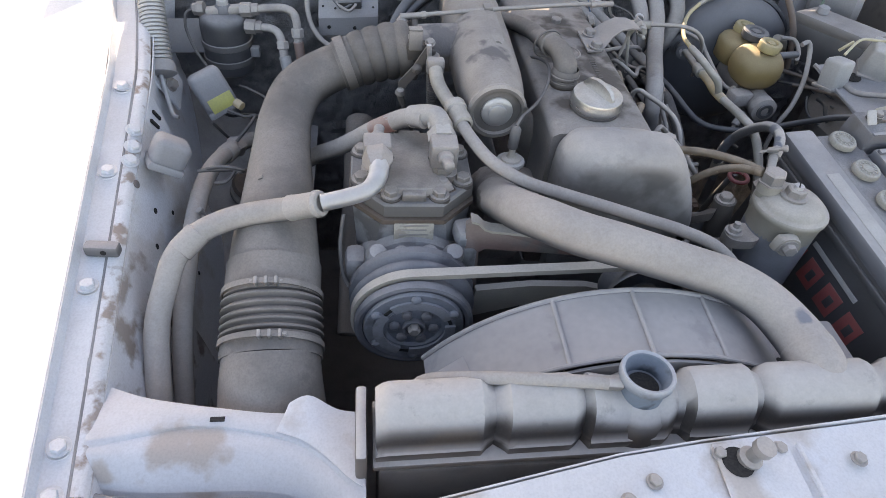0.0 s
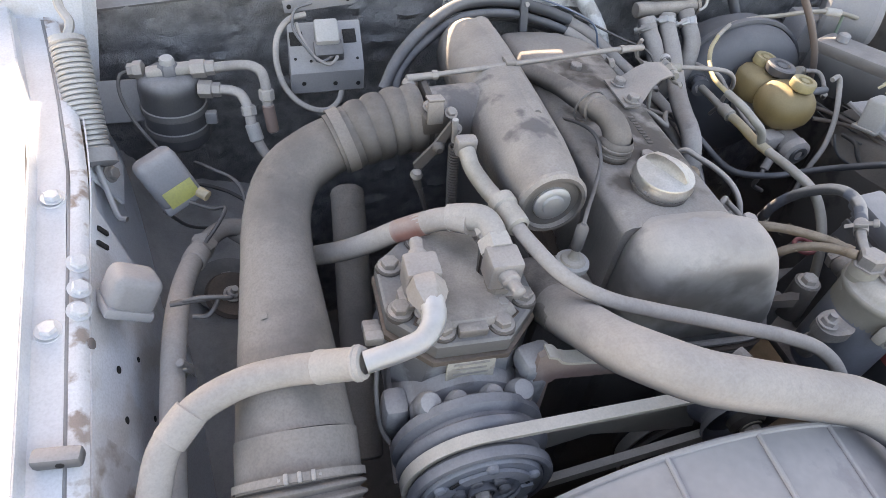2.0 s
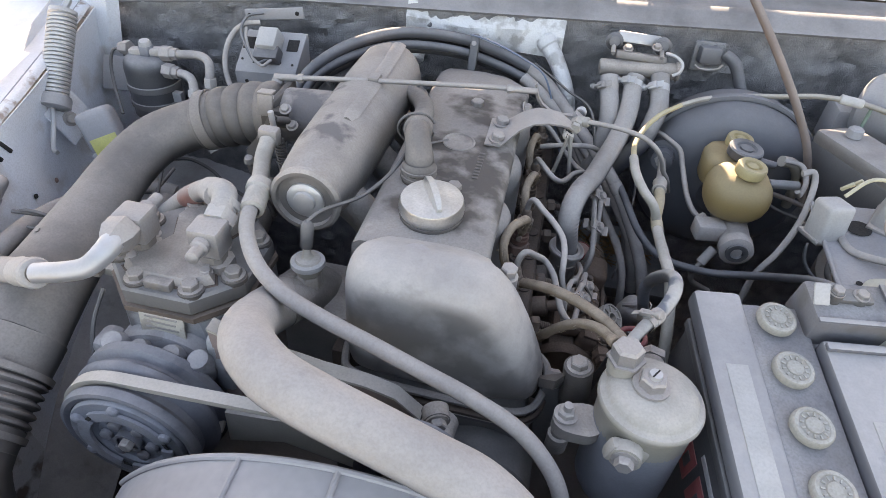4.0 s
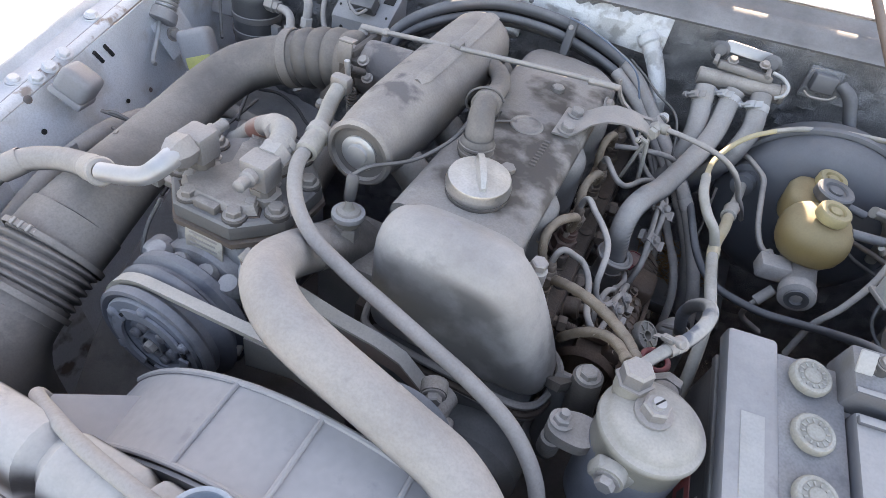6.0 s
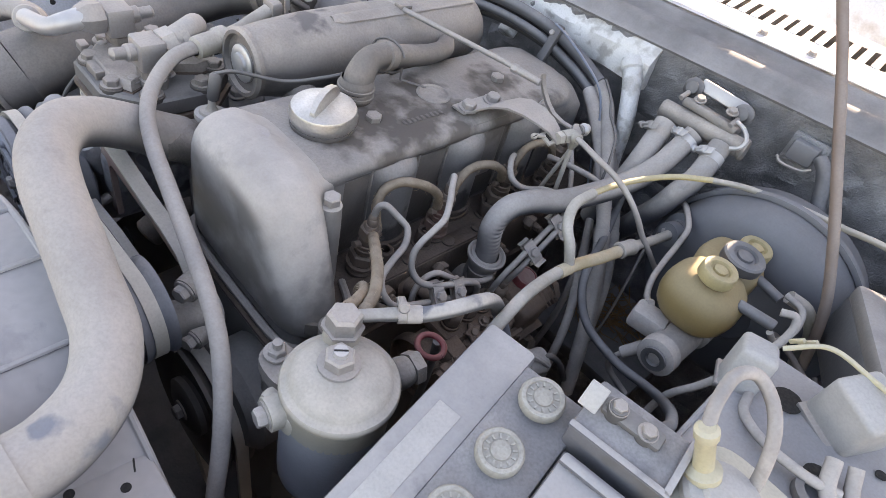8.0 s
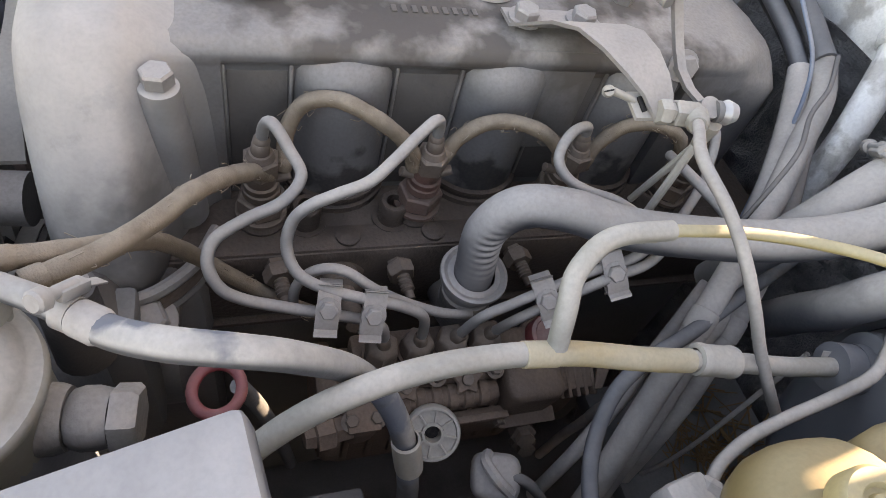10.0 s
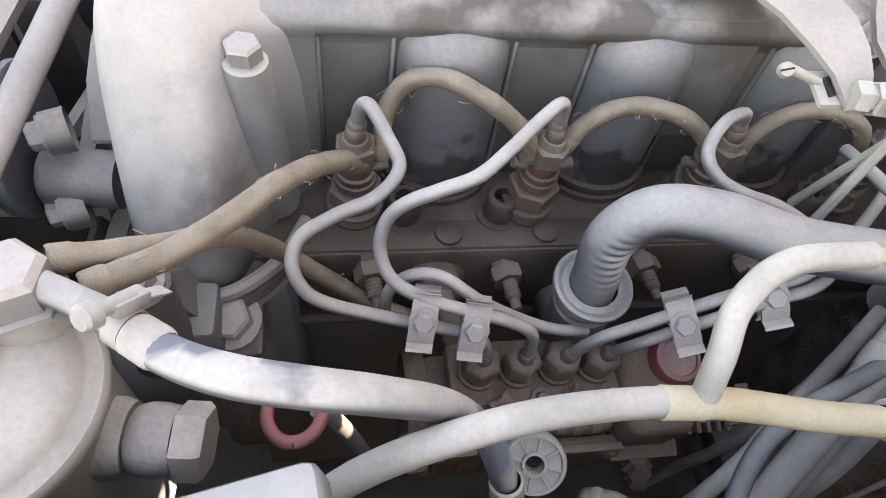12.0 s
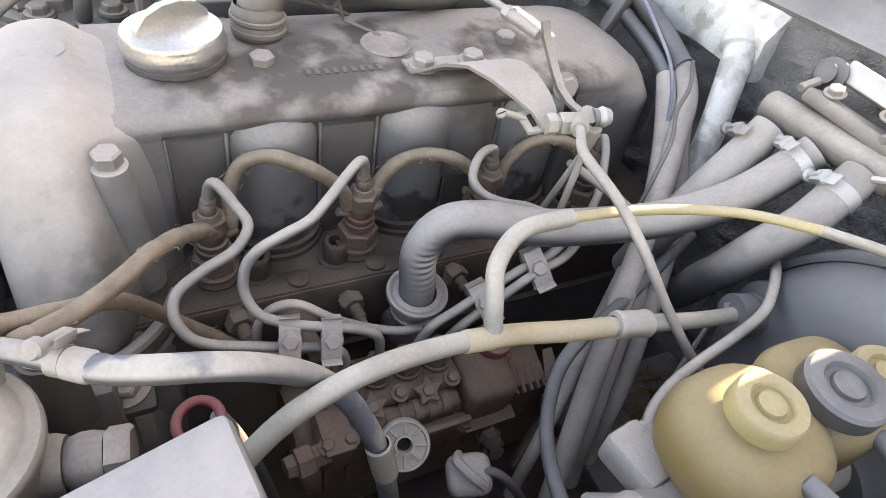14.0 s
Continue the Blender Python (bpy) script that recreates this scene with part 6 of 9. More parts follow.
part("arm", loft([[(0.118 + 0.02 * t, 0.285 - 0.028 * t, 0.845 + 0.035 * t) for t in (0, 1)] + [(0.150 + 0.0 * t, 0.290 - 0.02 * t, 0.845 + 0.035 * t) for t in (1, 0)], [(0.118 + 0.02 * t, 0.285 - 0.028 * t, 0.833 + 0.035 * t) for t in (0, 1)] + [(0.150, 0.290 - 0.02 * t, 0.833 + 0.035 * t) for t in (1, 0)]]), "grimy", stay)
put("bolt", BOLT_DARK, facing((0.156, 0.272, 0.888), (-0.1, 0, 1), 5), stay)
part("stud_boss", lathe([(0.014, -0.05), (0.013, 0.0), (0, 0)], (0.156, 0.272, 0.888), (-0.1, 0, 1), 16), "grimy", stay)
part("rear_foot", box((0.130, 0.297, 0.822), (0.052, 0.032, 0.012), 0.004, (0, 18, 0)), "grimy", stay)
put("bolt", BOLT_BIG, facing((0.140, 0.298, 0.827), (0.35, -0.1, 1), 5), stay)
part("lower_plate", box((0.145, 0.285, 0.79), (0.03, 0.02, 0.12), 0.004), "iron", stay)

hose("filter_drain_hose", [(0.2145, 0.2315, 0.745), (0.217, 0.226, 0.728), (0.228, 0.216, 0.716), (0.246, 0.204, 0.712), (0.262, 0.190, 0.700), (0.272, 0.175, 0.66)], 0.0046, "rubber_dark", "thin black drain hose below the fuel filter", seg=12)

# ---- fuel hoses ----
fh = hose("filter_outlet_hose", [(0.186, 0.262, 0.937), (0.193, 0.275, 0.937), (0.202, 0.289, 0.938), (0.214, 0.304, 0.941), (0.223, 0.322, 0.945), (0.227, 0.343, 0.943), (0.226, 0.364, 0.931), (0.221, 0.388, 0.904), (0.221, 0.406, 0.872), (0.229, 0.418, 0.840), (0.240, 0.425, 0.80), (0.245, 0.43, 0.75)], [0.0050, 0.0050, 0.0055, 0.0060, 0.0062, 0.0062, 0.0062, 0.0062, 0.0062, 0.0062, 0.0062, 0.0062], dusty("worn_hose_blue", (0.030, 0.033, 0.042), 0.97, dust=(0.50, 0.465, 0.43), rough=0.5, grain=90, up=(0.05, 0.6), low=0.12,
    stain_or_shade=((0.12, 0.135, 0.17), (((0.2085, 0.306, 0.946), 0.0105), ((0.2135, 0.314, 0.947), 0.009), ((0.2235, 0.338, 0.944), 0.010), ((0.2235, 0.400, 0.890), 0.024), ((0.227, 0.412, 0.862), 0.026), ((0.235, 0.423, 0.825), 0.03)), 0.12)), "dusty filter outlet hose with a worn blue patch", seg=16)
part("tape_wrap", lathe([(0.0058, -0.006), (0.0068, -0.005), (0.0069, 0.004), (0.0060, 0.006)], (0.2085, 0.2970, 0.9395), (0.6, 0.78, 0.14), 16), "loom", fh)
part("end_sleeve", lathe([(0.0064, -0.013), (0.0076, -0.012), (0.0078, 0.0), (0.0076, 0.014), (0.0064, 0.015)], (0.2335, 0.4215, 0.827), (0.22, 0.18, -0.95), 18), "vacuum", fh)
clamp(fh, (0.203, 0.290, 0.9383), (0.55, 0.8, 0.1), 0.0064, w=0.006, screw=(-0.5, 0.2, 1))
def braided(name, pts, r, label, group="", ends=True):
    """A cloth-braided hose with frayed threads and a worn end at each side."""
    ob = hose(name, pts, r, "braid", label, group=group, seg=14, per=10, swell=lambda s: 1.0 + 0.020 * math.sin(s * 2 * math.pi / 0.0031) + 0.03 * math.sin(s * 310))
    line, bm, rnd = smooth_line(pts, 10), bmesh.new(), random.Random(len(pts) * 17 + int(pts[0][1] * 1000))
    for k in range(24):
        i = rnd.randrange(2, len(line) - 3)
        d = (line[i + 1] - line[i]).normalized()
        out = d.orthogonal().normalized()
        out = (Matrix.Rotation(rnd.uniform(0, 6.28), 3, d) @ out)
        a = line[i] + out * r * 0.95
        b = a + out * rnd.uniform(0.0006, 0.0024) + d * rnd.uniform(-0.004, 0.004)
        c = b + out * rnd.uniform(-0.0008, 0.0015) + d * rnd.uniform(-0.005, 0.005)
        tube([a, b, c], 0.00022, seg=4, per=3, bm=bm)
    tagged(part("frayed_threads", bm, "braid", ob), "loose frayed threads on the braid", kind="stuff")
    if ends:
        for a, b in ((line[0], line[2]), (line[-1], line[-3])):
            part("hose_end", lathe([(r * 0.95, -0.001), (r * 1.10, 0.0), (r * 1.12, 0.006), (r * 1.02, 0.0075)], a, b - a, 14), "braid", ob)
    return ob


braided("return_hose_filter", [(0.088, 0.364, 0.886), (0.098, 0.354, 0.897), (0.113, 0.341, 0.909), (0.131, 0.327, 0.918), (0.151, 0.312, 0.923), (0.170, 0.293, 0.927), (0.183, 0.272, 0.930)], 0.0050, "fuzzy brown braided return hose to the filter", "return hoses")
braided("return_hose_loop", [(0.083, 0.372, 0.884), (0.074, 0.375, 0.905), (0.071, 0.384, 0.920), (0.076, 0.399, 0.927), (0.085, 0.414, 0.926), (0.089, 0.431, 0.915), (0.0885, 0.443, 0.900), (0.086, 0.447, 0.886)], 0.0046, "brown braided return hose between two injectors", "return hoses")
braided("return_hose_loop", [(0.086, 0.463, 0.893), (0.084, 0.471, 0.906), (0.082, 0.485, 0.915), (0.084, 0.502, 0.918), (0.088, 0.520, 0.914), (0.090, 0.535, 0.902), (0.087, 0.542, 0.888)], 0.0046, "brown braided return hose between two injectors", "return hoses")
braided("return_hose_loop", [(0.084, 0.562, 0.882), (0.080, 0.570, 0.897), (0.078, 0.585, 0.909), (0.080, 0.605, 0.912), (0.084, 0.625, 0.905), (0.085, 0.637, 0.884)], 0.0046, "brown braided return hose between two injectors", "return hoses")
braided("fuel_feed_hose", [(0.176, 0.262, 0.936), (0.165, 0.285, 0.925), (0.152, 0.300, 0.912), (0.138, 0.310, 0.894), (0.125, 0.322, 0.866), (0.122, 0.342, 0.838), (0.124, 0.368, 0.812), (0.130, 0.400, 0.795)], 0.0046, "brown fuel feed hose down to the pump")

# ---- injection pump and its steel lines ----
pump = thing("injection_pump", (0.165, 0.48, 0.66), "greasy brown injection pump with four outlets", "injection pump")
PUMP = dusty("greasy_pump_iron", (0.070, 0.040, 0.028), 0.75, dust=(0.255, 0.182, 0.142), rough=0.5, bump=0.5, up=(-0.5, 0.8), low=0.08, scuff=0.6, grit_most=0.35)
part("body", box((0.164, 0.462, 0.735), (0.052, 0.136, 0.080), 0.007), PUMP, pump)
part("top_ledge", box((0.160, 0.460, 0.785), (0.040, 0.104, 0.014), 0.004), PUMP, pump)
for y in steps(0.404, 0.516, 7):
    part("body_rib", box((0.1905, y, 0.738), (0.004, 0.0045, 0.052), 0.0014), PUMP, pump)
part("side_gallery", lathe([(0.0, 0.0), (0.0062, 0.0)] + [(r, 0.0105 * k + d) for k in range(6) for d, r in ((0.0005, 0.0088), (0.0060, 0.0088), (0.0066, 0.0075), (0.0098, 0.0075))] + [(0.0062, 0.066), (0, 0.066)], (0.1855, 0.434, 0.7775), (0, 1, 0), 20), PUMP, pump)
part("gallery_plug", lathe([(0, 0), (0.0085, 0), (0.0085, 0.006), (0.0060, 0.008), (0, 0.008)], (0.1855, 0.4345, 0.7775), (0, -1, 0), 6, 10), PUMP, pump)
part("front_block", box((0.184, 0.409, 0.770), (0.034, 0.024, 0.042), 0.009, (0, 12, 0), 3), PUMP, pump)
part("front_block_lid", box((0.190, 0.409, 0.7905), (0.030, 0.020, 0.004), 0.0015, (0, 12, 0)), PUMP, pump)
part("cover_bar", box((0.200, 0.481, 0.7690), (0.0050, 0.052, 0.0045), 0.0012), PUMP, pump)
part("cover_plate", box((0.1945, 0.478, 0.752), (0.0060, 0.066, 0.030), 0.002), PUMP, pump)
for y in (0.452, 0.504):
    put("bolt", BOLT_BROWN, facing((0.198, y, 0.757), (1, 0, 0.2), 8), pump)
part("governor", box((0.172, 0.524, 0.762), (0.052, 0.040, 0.072), 0.008, (0, 8, 0), 3), PUMP, pump)
part("governor_lip", box((0.200, 0.524, 0.7575), (0.010, 0.042, 0.0028), 0.001, (0, 20, 0)), PUMP, pump)
part("governor_rear", box((0.160, 0.560, 0.735), (0.050, 0.040, 0.060), 0.010), PUMP, pump)
rack = part("rack_bracket", box((0.180, 0.556, 0.7845), (0.030, 0.030, 0.005), 0.0015, (0, 24, 0)), PUMP, pump)
for k in range(5):
    part("bracket_tooth", box((0.189, 0.5445 + 0.0062 * k, 0.7795), (0.020, 0.0030, 0.008), 0.001, (0, 24, 0)), PUMP, rack)
part("stop_lever", loft([[(x, y + dy, z + dz) for dy, dz in ((-w, 0), (w, 0), (w, -0.002), (-w, -0.002))] for x, y, z, w in ((0.176, 0.580, 0.790, 0.0040), (0.186, 0.577, 0.788, 0.0050), (0.197, 0.571, 0.782, 0.0030))]), PUMP, pump)
part("front_flange", lathe([(0.036, 0), (0.039, 0.004), (0.039, 0.012), (0, 0.012)], (0.160, 0.386, 0.740), (0, 1, 0), 28), PUMP, pump)
for y in (0.424, 0.4465, 0.469, 0.4915):
    part("outlet_collar", lathe([(0.0120, -0.004), (0.0120, 0.003), (0.0098, 0.0045), (0.0098, 0.0065), (0.0112, 0.0070), (0.0112, 0.0095), (0.0095, 0.010), (0.0095, 0.013), (0, 0.013)], (0.160, y, 0.788), (0.10, 0, 1), 22), PUMP, pump)
    part("outlet_nut", lathe([(0, 0.011), (0.0096, 0.011), (0.0107, 0.0122), (0.0107, 0.0225), (0.0092, 0.0262), (0.0052, 0.0290), (0, 0.0300)], (0.160, y, 0.788), (0.10, 0, 1), 6, y * 900), "nut", pump)
STAR = [(0.0105 if k % 4 < 2 else 0.0068, 2 * math.pi * (k + (0.25 if k % 4 in (0, 2) else -0.25)) / 20) for k in range(20)]
for y in (0.437, 0.477):
    star = part("lock_star", loft([[(r * q * math.cos(a), r * q * math.sin(a), z) for r, a in STAR] for z, q in ((-0.004, 0.75), (0.0, 1.0), (0.003, 1.0), (0.0042, 0.86))]), PUMP, pump, angle=30)
    part("star_screw", lathe([(0, 0), (0.0040, 0), (0.0036, 0.0030), (0, 0.0032)], (0, 0, 0.0042), (0, 0, 1), 12), "nut", star)
    for ob in (star, star.children[0]):
        ob.data.transform(facing((0.182, y, 0.792), (0.50, -0.15, 1), 20))
for y in (0.458, 0.4975):
    put("bolt", BOLT_BROWN, facing((0.178, y, 0.7925), (0.35, 0, 1), y * 700), pump)
part("red_cap_base", lathe([(0.0165, 0), (0.0175, 0.002), (0.0175, 0.009), (0.0160, 0.011), (0, 0.011)], (0.161, 0.536, 0.786), (0.25, 0, 1), 26), PUMP, pump)
part("red_cap", lathe([(0.0138, 0), (0.0140, 0.012), (0.0130, 0.0145), (0.0105, 0.0155), (0.0100, 0.0145), (0.0, 0.0148)], (0.1625, 0.536, 0.795), (0.25, 0, 1), 28), dusty("dusty_red_cap", (0.26, 0.018, 0.028), 0.85, dust=(0.36, 0.25, 0.23), rough=0.5, up=(0.60, 0.97), low=0.12), pump, "faded red plastic cap")
PRIMER = (0.2045, 0.4520, 0.7745)
knob = part("hand_primer", lathe([(0.0150, -0.001), (0.0168, 0.0), (0.0174, 0.003), (0.0174, 0.008), (0.0166, 0.0098), (0.0150, 0.0098), (0.0144, 0.0078), (0.0072, 0.0074), (0.0068, 0.0098), (0.0052, 0.0098), (0.0048, 0.001), (0, 0.001)], PRIMER, (0.60, -0.20, 0.78), 36), "vacuum", pump, "pale ribbed primer knob")
part("knob_centre", lathe([(0, 0.0012), (0.0046, 0.0012), (0.0046, 0.0016), (0, 0.0020)], PRIMER, (0.60, -0.20, 0.78), 16), "void", knob)
for k in range(8):
    part("knob_rib", box((0, 0, 0), (0.0085, 0.0013, 0.0030), 0.0004), "vacuum", knob).data.transform(facing(PRIMER, (0.60, -0.20, 0.78), 45 * k) @ pose(0.0108, 0, 0.0080))
part("primer_stem", rod((0.188, 0.4565, 0.755), PRIMER, 0.0075, 14), PUMP, pump)
for y, z in ((0.528, 0.734), (0.536, 0.712)):
    part("side_union", lathe([(0.0075, -0.012), (0.0075, 0.0), (0.0095, 0.001), (0.0095, 0.008), (0.0070, 0.010), (0.0070, 0.014), (0, 0.014)], (0.198, y, z), (0.9, -0.1, 0.4), 6, 12), "nut", pump)
for y in (0.402, 0.417):
    put("bolt", BOLT_BROWN, facing((0.197, y, 0.788), (0.3, 0, 1)), pump)
part("inlet_union", lathe([(0.008, 0), (0.008, 0.010), (0.0105, 0.011), (0.0105, 0.021), (0.008, 0.022), (0.007, 0.028), (0, 0.028)], (0.196, 0.402, 0.780), (0.12, -0.98, 0.05), 6), PUMP, pump)

LINES = (
    [(0.0868, 0.360, 0.904), (0.0885, 0.362, 0.920), (0.094, 0.366, 0.926), (0.104, 0.373, 0.918), (0.114, 0.378, 0.909), (0.124, 0.368, 0.902), (0.130, 0.350, 0.897), (0.136, 0.335, 0.890), (0.144, 0.331, 0.881), (0.151, 0.336, 0.870), (0.153, 0.347, 0.861), (0.155, 0.366, 0.854), (0.158, 0.388, 0.848), (0.1605, 0.405, 0.844), (0.163, 0.420, 0.836), (0.1635, 0.424, 0.815)],
    [(0.0868, 0.456, 0.904), (0.0885, 0.4555, 0.920), (0.094, 0.450, 0.928), (0.104, 0.438, 0.926), (0.116, 0.425, 0.923), (0.127, 0.410, 0.918), (0.131, 0.394, 0.914), (0.132, 0.380, 0.907), (0.133, 0.372, 0.897), (0.138, 0.369, 0.883), (0.147, 0.374, 0.872), (0.154, 0.388, 0.866), (0.159, 0.408, 0.861), (0.162, 0.428, 0.855), (0.1645, 0.443, 0.844), (0.1640, 0.4465, 0.815)],
    [(0.0868, 0.551, 0.904), (0.0885, 0.549, 0.918), (0.095, 0.536, 0.921), (0.104, 0.526, 0.917), (0.112, 0.523, 0.912), (0.120, 0.529, 0.906), (0.127, 0.541, 0.903), (0.134, 0.556, 0.902), (0.146, 0.570, 0.898), (0.158, 0.572, 0.892), (0.164, 0.560, 0.886), (0.165, 0.538, 0.878), (0.167, 0.515, 0.868), (0.169, 0.494, 0.858), (0.1695, 0.476, 0.846), (0.1640, 0.469, 0.815)],
    [(0.0868, 0.646, 0.904), (0.0890, 0.645, 0.914), (0.100, 0.641, 0.908), (0.118, 0.630, 0.892), (0.138, 0.608, 0.882), (0.156, 0.588, 0.883), (0.168, 0.568, 0.884), (0.172, 0.545, 0.880), (0.173, 0.526, 0.868), (0.172, 0.510, 0.854), (0.171, 0.497, 0.840), (0.1640, 0.4915, 0.815)])
for pts in LINES:
    pipe_line = hose("injection_line", pts, 0.0032, "pipe", "dusty steel injection line from pump to injector", "fuel line", "injection lines", seg=12)
    for a, b in ((pts[0], pts[1]), (pts[-1], pts[-2])):
        part("line_collar", lathe([(0.0033, -0.002), (0.0046, -0.001), (0.0046, 0.006), (0.0038, 0.008), (0.0033, 0.0085)], a, Vector(b) - Vector(a), 14), "nut", pipe_line, "greasy brown collar")
hose("leak_line", [(0.146, 0.372, 0.835), (0.143, 0.374, 0.855), (0.143, 0.384, 0.868), (0.146, 0.398, 0.870), (0.152, 0.416, 0.858), (0.157, 0.436, 0.848), (0.160, 0.456, 0.840), (0.158, 0.476, 0.832)], 0.0030, "pipe", "thin looping steel leak-off line", "fuel line", seg=10)


def line_clip(p, axis, up):
    a, u = Vector(axis).normalized(), Vector(up).normalized()
    c = thing("line_clip", p, "small dusty steel clip holding two fuel lines", "clip", "line clips")
    m = Matrix.Translation(p) @ Matrix((a, u.cross(a), u)).transposed().to_4x4()
    for k, z in enumerate((0.0042, -0.0042)):
        b = part("jaw", loft([[(x, y, z + dz + (0.0022 * max(0.0, abs(y) - 0.008) / 0.006) * (1 if z > 0 else -1) * (-1 if abs(y) < 0.0125 else 1)) for x, dz in ((-0.0062, -0.0010), (0.0062, -0.0010), (0.0062, 0.0010), (-0.0062, 0.0010))] for y in (-0.0150, -0.0135, -0.0120, -0.0080, -0.0045, 0.0, 0.0045, 0.0080, 0.0120, 0.0135)]), "steel", c, angle=25)
        b.data.transform(m)
    put("bolt", BOLT_SMALL, m @ pose(0, 0, 0.005), c)


line_clip((0.159, 0.389, 0.857), (0.1, 1, -0.12), (0.75, -0.15, 0.65))
line_clip((0.163, 0.413, 0.853), (0.1, 1, -0.15), (0.75, -0.15, 0.65))
line_clip((0.170, 0.512, 0.862), (0.0, 1, 0.45), (0.72, -0.3, 0.62))
line_clip((0.168, 0.548, 0.881), (0.0, 1, 0.35), (0.72, -0.3, 0.62))

ring = part("dipstick_ring", tube([(0.207 + 0.0120 * math.cos(a), 0.333 + 0.0105 * math.sin(a), 0.874 + 0.001 * math.sin(a)) for a in steps(0, 2 * math.pi, 24)], 0.0027, seg=10, raw=True), "red")
tagged(ring, "red plastic dipstick ring by the filter", "dipstick")
part("stick_tube", tube([(0.206, 0.342, 0.873), (0.202, 0.350, 0.84), (0.195, 0.36, 0.78), (0.185, 0.37, 0.70)], 0.004, seg=10), "iron", ring)

plug = thing("wiring_plug", (0.238, 0.488, 0.750), "dusty cloth-taped wiring plug below the vacuum pipe", "connector")
part("shell", loft([[(0.0155 * k * math.copysign(abs(math.cos(a)) ** 0.55, math.cos(a)), 0.0145 * k * math.copysign(abs(math.sin(a)) ** 0.55, math.sin(a)), z) for a in steps(0, 2 * math.pi * 19 / 20, 19)] for z, k in ((-0.024, 0.7), (-0.018, 0.95), (-0.004, 1.0), (0.003, 0.97), (0.009, 0.82), (0.011, 0.5))]), "loom", plug, angle=50).data.transform(facing((0.238, 0.487, 0.768), (0.35, -0.25, 0.9), 20))
part("tape_fold", tube([(0.225, 0.484, 0.774), (0.233, 0.478, 0.783), (0.244, 0.482, 0.783), (0.251, 0.491, 0.774)], 0.0035, seg=8), "loom", plug)
part("lead", tube([(0.240, 0.490, 0.776), (0.246, 0.502, 0.775), (0.254, 0.515, 0.760), (0.262, 0.53, 0.73)], 0.0035, seg=10), "rubber_dark", plug)

# ---- throttle bracket, link and cable ----
tb = thing("throttle_bracket", (0.05, 0.53, 0.951), "bent dusty steel bracket on the valve cover", "bracket")
sec = []
for x, z, y0, y1 in ((0.028, 0.9565, 0.500, 0.560), (0.046, 0.9580, 0.499, 0.560), (0.054, 0.964, 0.505, 0.560), (0.064, 0.972, 0.514, 0.560), (0.078, 0.9775, 0.522, 0.562), (0.094, 0.9770, 0.530, 0.564), (0.108, 0.9720, 0.540, 0.566), (0.117, 0.9660, 0.549, 0.567), (0.123, 0.9600, 0.554, 0.567), (0.1255, 0.956, 0.557, 0.566)):
    sec.append([(x, y0, z), (x, y1, z), (x, y1, z - 0.0022), (x, y0, z - 0.0022)])
part("plate", loft(sec), "steel", tb, angle=40)
for y in (0.510, 0.547):
    put("bolt", BOLT, facing((0.041, y, 0.9578), (0.08, 0, 1), 14), tb)
LEVER = ((0.0715, 0.576, 1.000), (0.0725, 0.579, 0.990), (0.0760, 0.584, 0.979), (0.0820, 0.5865, 0.970), (0.0920, 0.5865, 0.9635), (0.1060, 0.5855, 0.9615), (0.1250, 0.5855, 0.9630))
part("relay_lever", loft([[(x + 0.0011 * dz, y + 0.0029 * dy, z + 0.0011 * dz) for dy, dz in ((-1, 1), (1, 1), (1, -1), (-1, -1))] for x, y, z in LEVER]), "steel", tb, "bent flat relay lever", angle=30)
part("lever_eye", lathe([(0, -0.003), (0.0060, -0.003), (0.0060, 0.003), (0, 0.003)], (0.1255, 0.5855, 0.9635), (0.5, -0.1, 0.85), 18), "steel", tb)
part("ball_stud", lathe([(0, -0.0062), (0.0045, -0.0050), (0.0068, 0.0), (0.0048, 0.0048), (0, 0.0062)], (0.129, 0.595, 0.9640), (0.2, 1.0, 0.1), 18), "bright", tb, "bare metal ball stud")
part("stud_collar", lathe([(0, 0), (0.0058, 0), (0.0058, 0.003), (0, 0.003)], (0.1275, 0.5885, 0.9635), (0.2, 1.0, 0.1), 16), "iron", tb)
part("slotted_tab", loft([[(0.1115, 0.542, z + 0.963), (0.1115, 0.5545, z + 0.963), (0.1240, 0.5585, z + 0.956), (0.1240, 0.5460, z + 0.956)] for z in (-0.002, 0.0)]), "vacuum", tb, "slotted steel tab")
part("slot", box((0.1178, 0.5502, 0.9600), (0.0085, 0.0034, 0.0012), 0.0004, (0, 29, 18)), "void", tb)
part("tab_pin", rod((0.1135, 0.532, 0.9650), (0.1150, 0.547, 0.9600), 0.0021, 10), "vacuum", tb)
screw = part("slotted_screw", lathe([(0, 0), (0.0032, 0), (0.0032, 0.0024), (0.0026, 0.0034), (0, 0.0036)], (0.1130, 0.5300, 0.9640), (0.65, -0.35, 0.67), 18), "vacuum", tb)
part("screw_slot", box((0, 0, 0.0036), (0.0052, 0.0008, 0.0008), 0.0002), "void", screw).data.transform(facing((0.1130, 0.5300, 0.9640), (0.65, -0.35, 0.67), 30))
part("union_nut", lathe([(0, 0), (0.0062, 0), (0.0070, 0.001), (0.0070, 0.006), (0.0055, 0.0068), (0.0055, 0.0085), (0, 0.0085)], (0.1235, 0.5570, 0.9600), (0.12, 1, 0.0), 6, 10), "vacuum", tb)
part("union_nut", lathe([(0, 0), (0.0066, 0), (0.0076, 0.001), (0.0076, 0.0125), (0.0062, 0.0145), (0, 0.0145)], (0.1245, 0.5655, 0.9600), (0.16, 1, 0.0), 6, 20), "vacuum", tb)
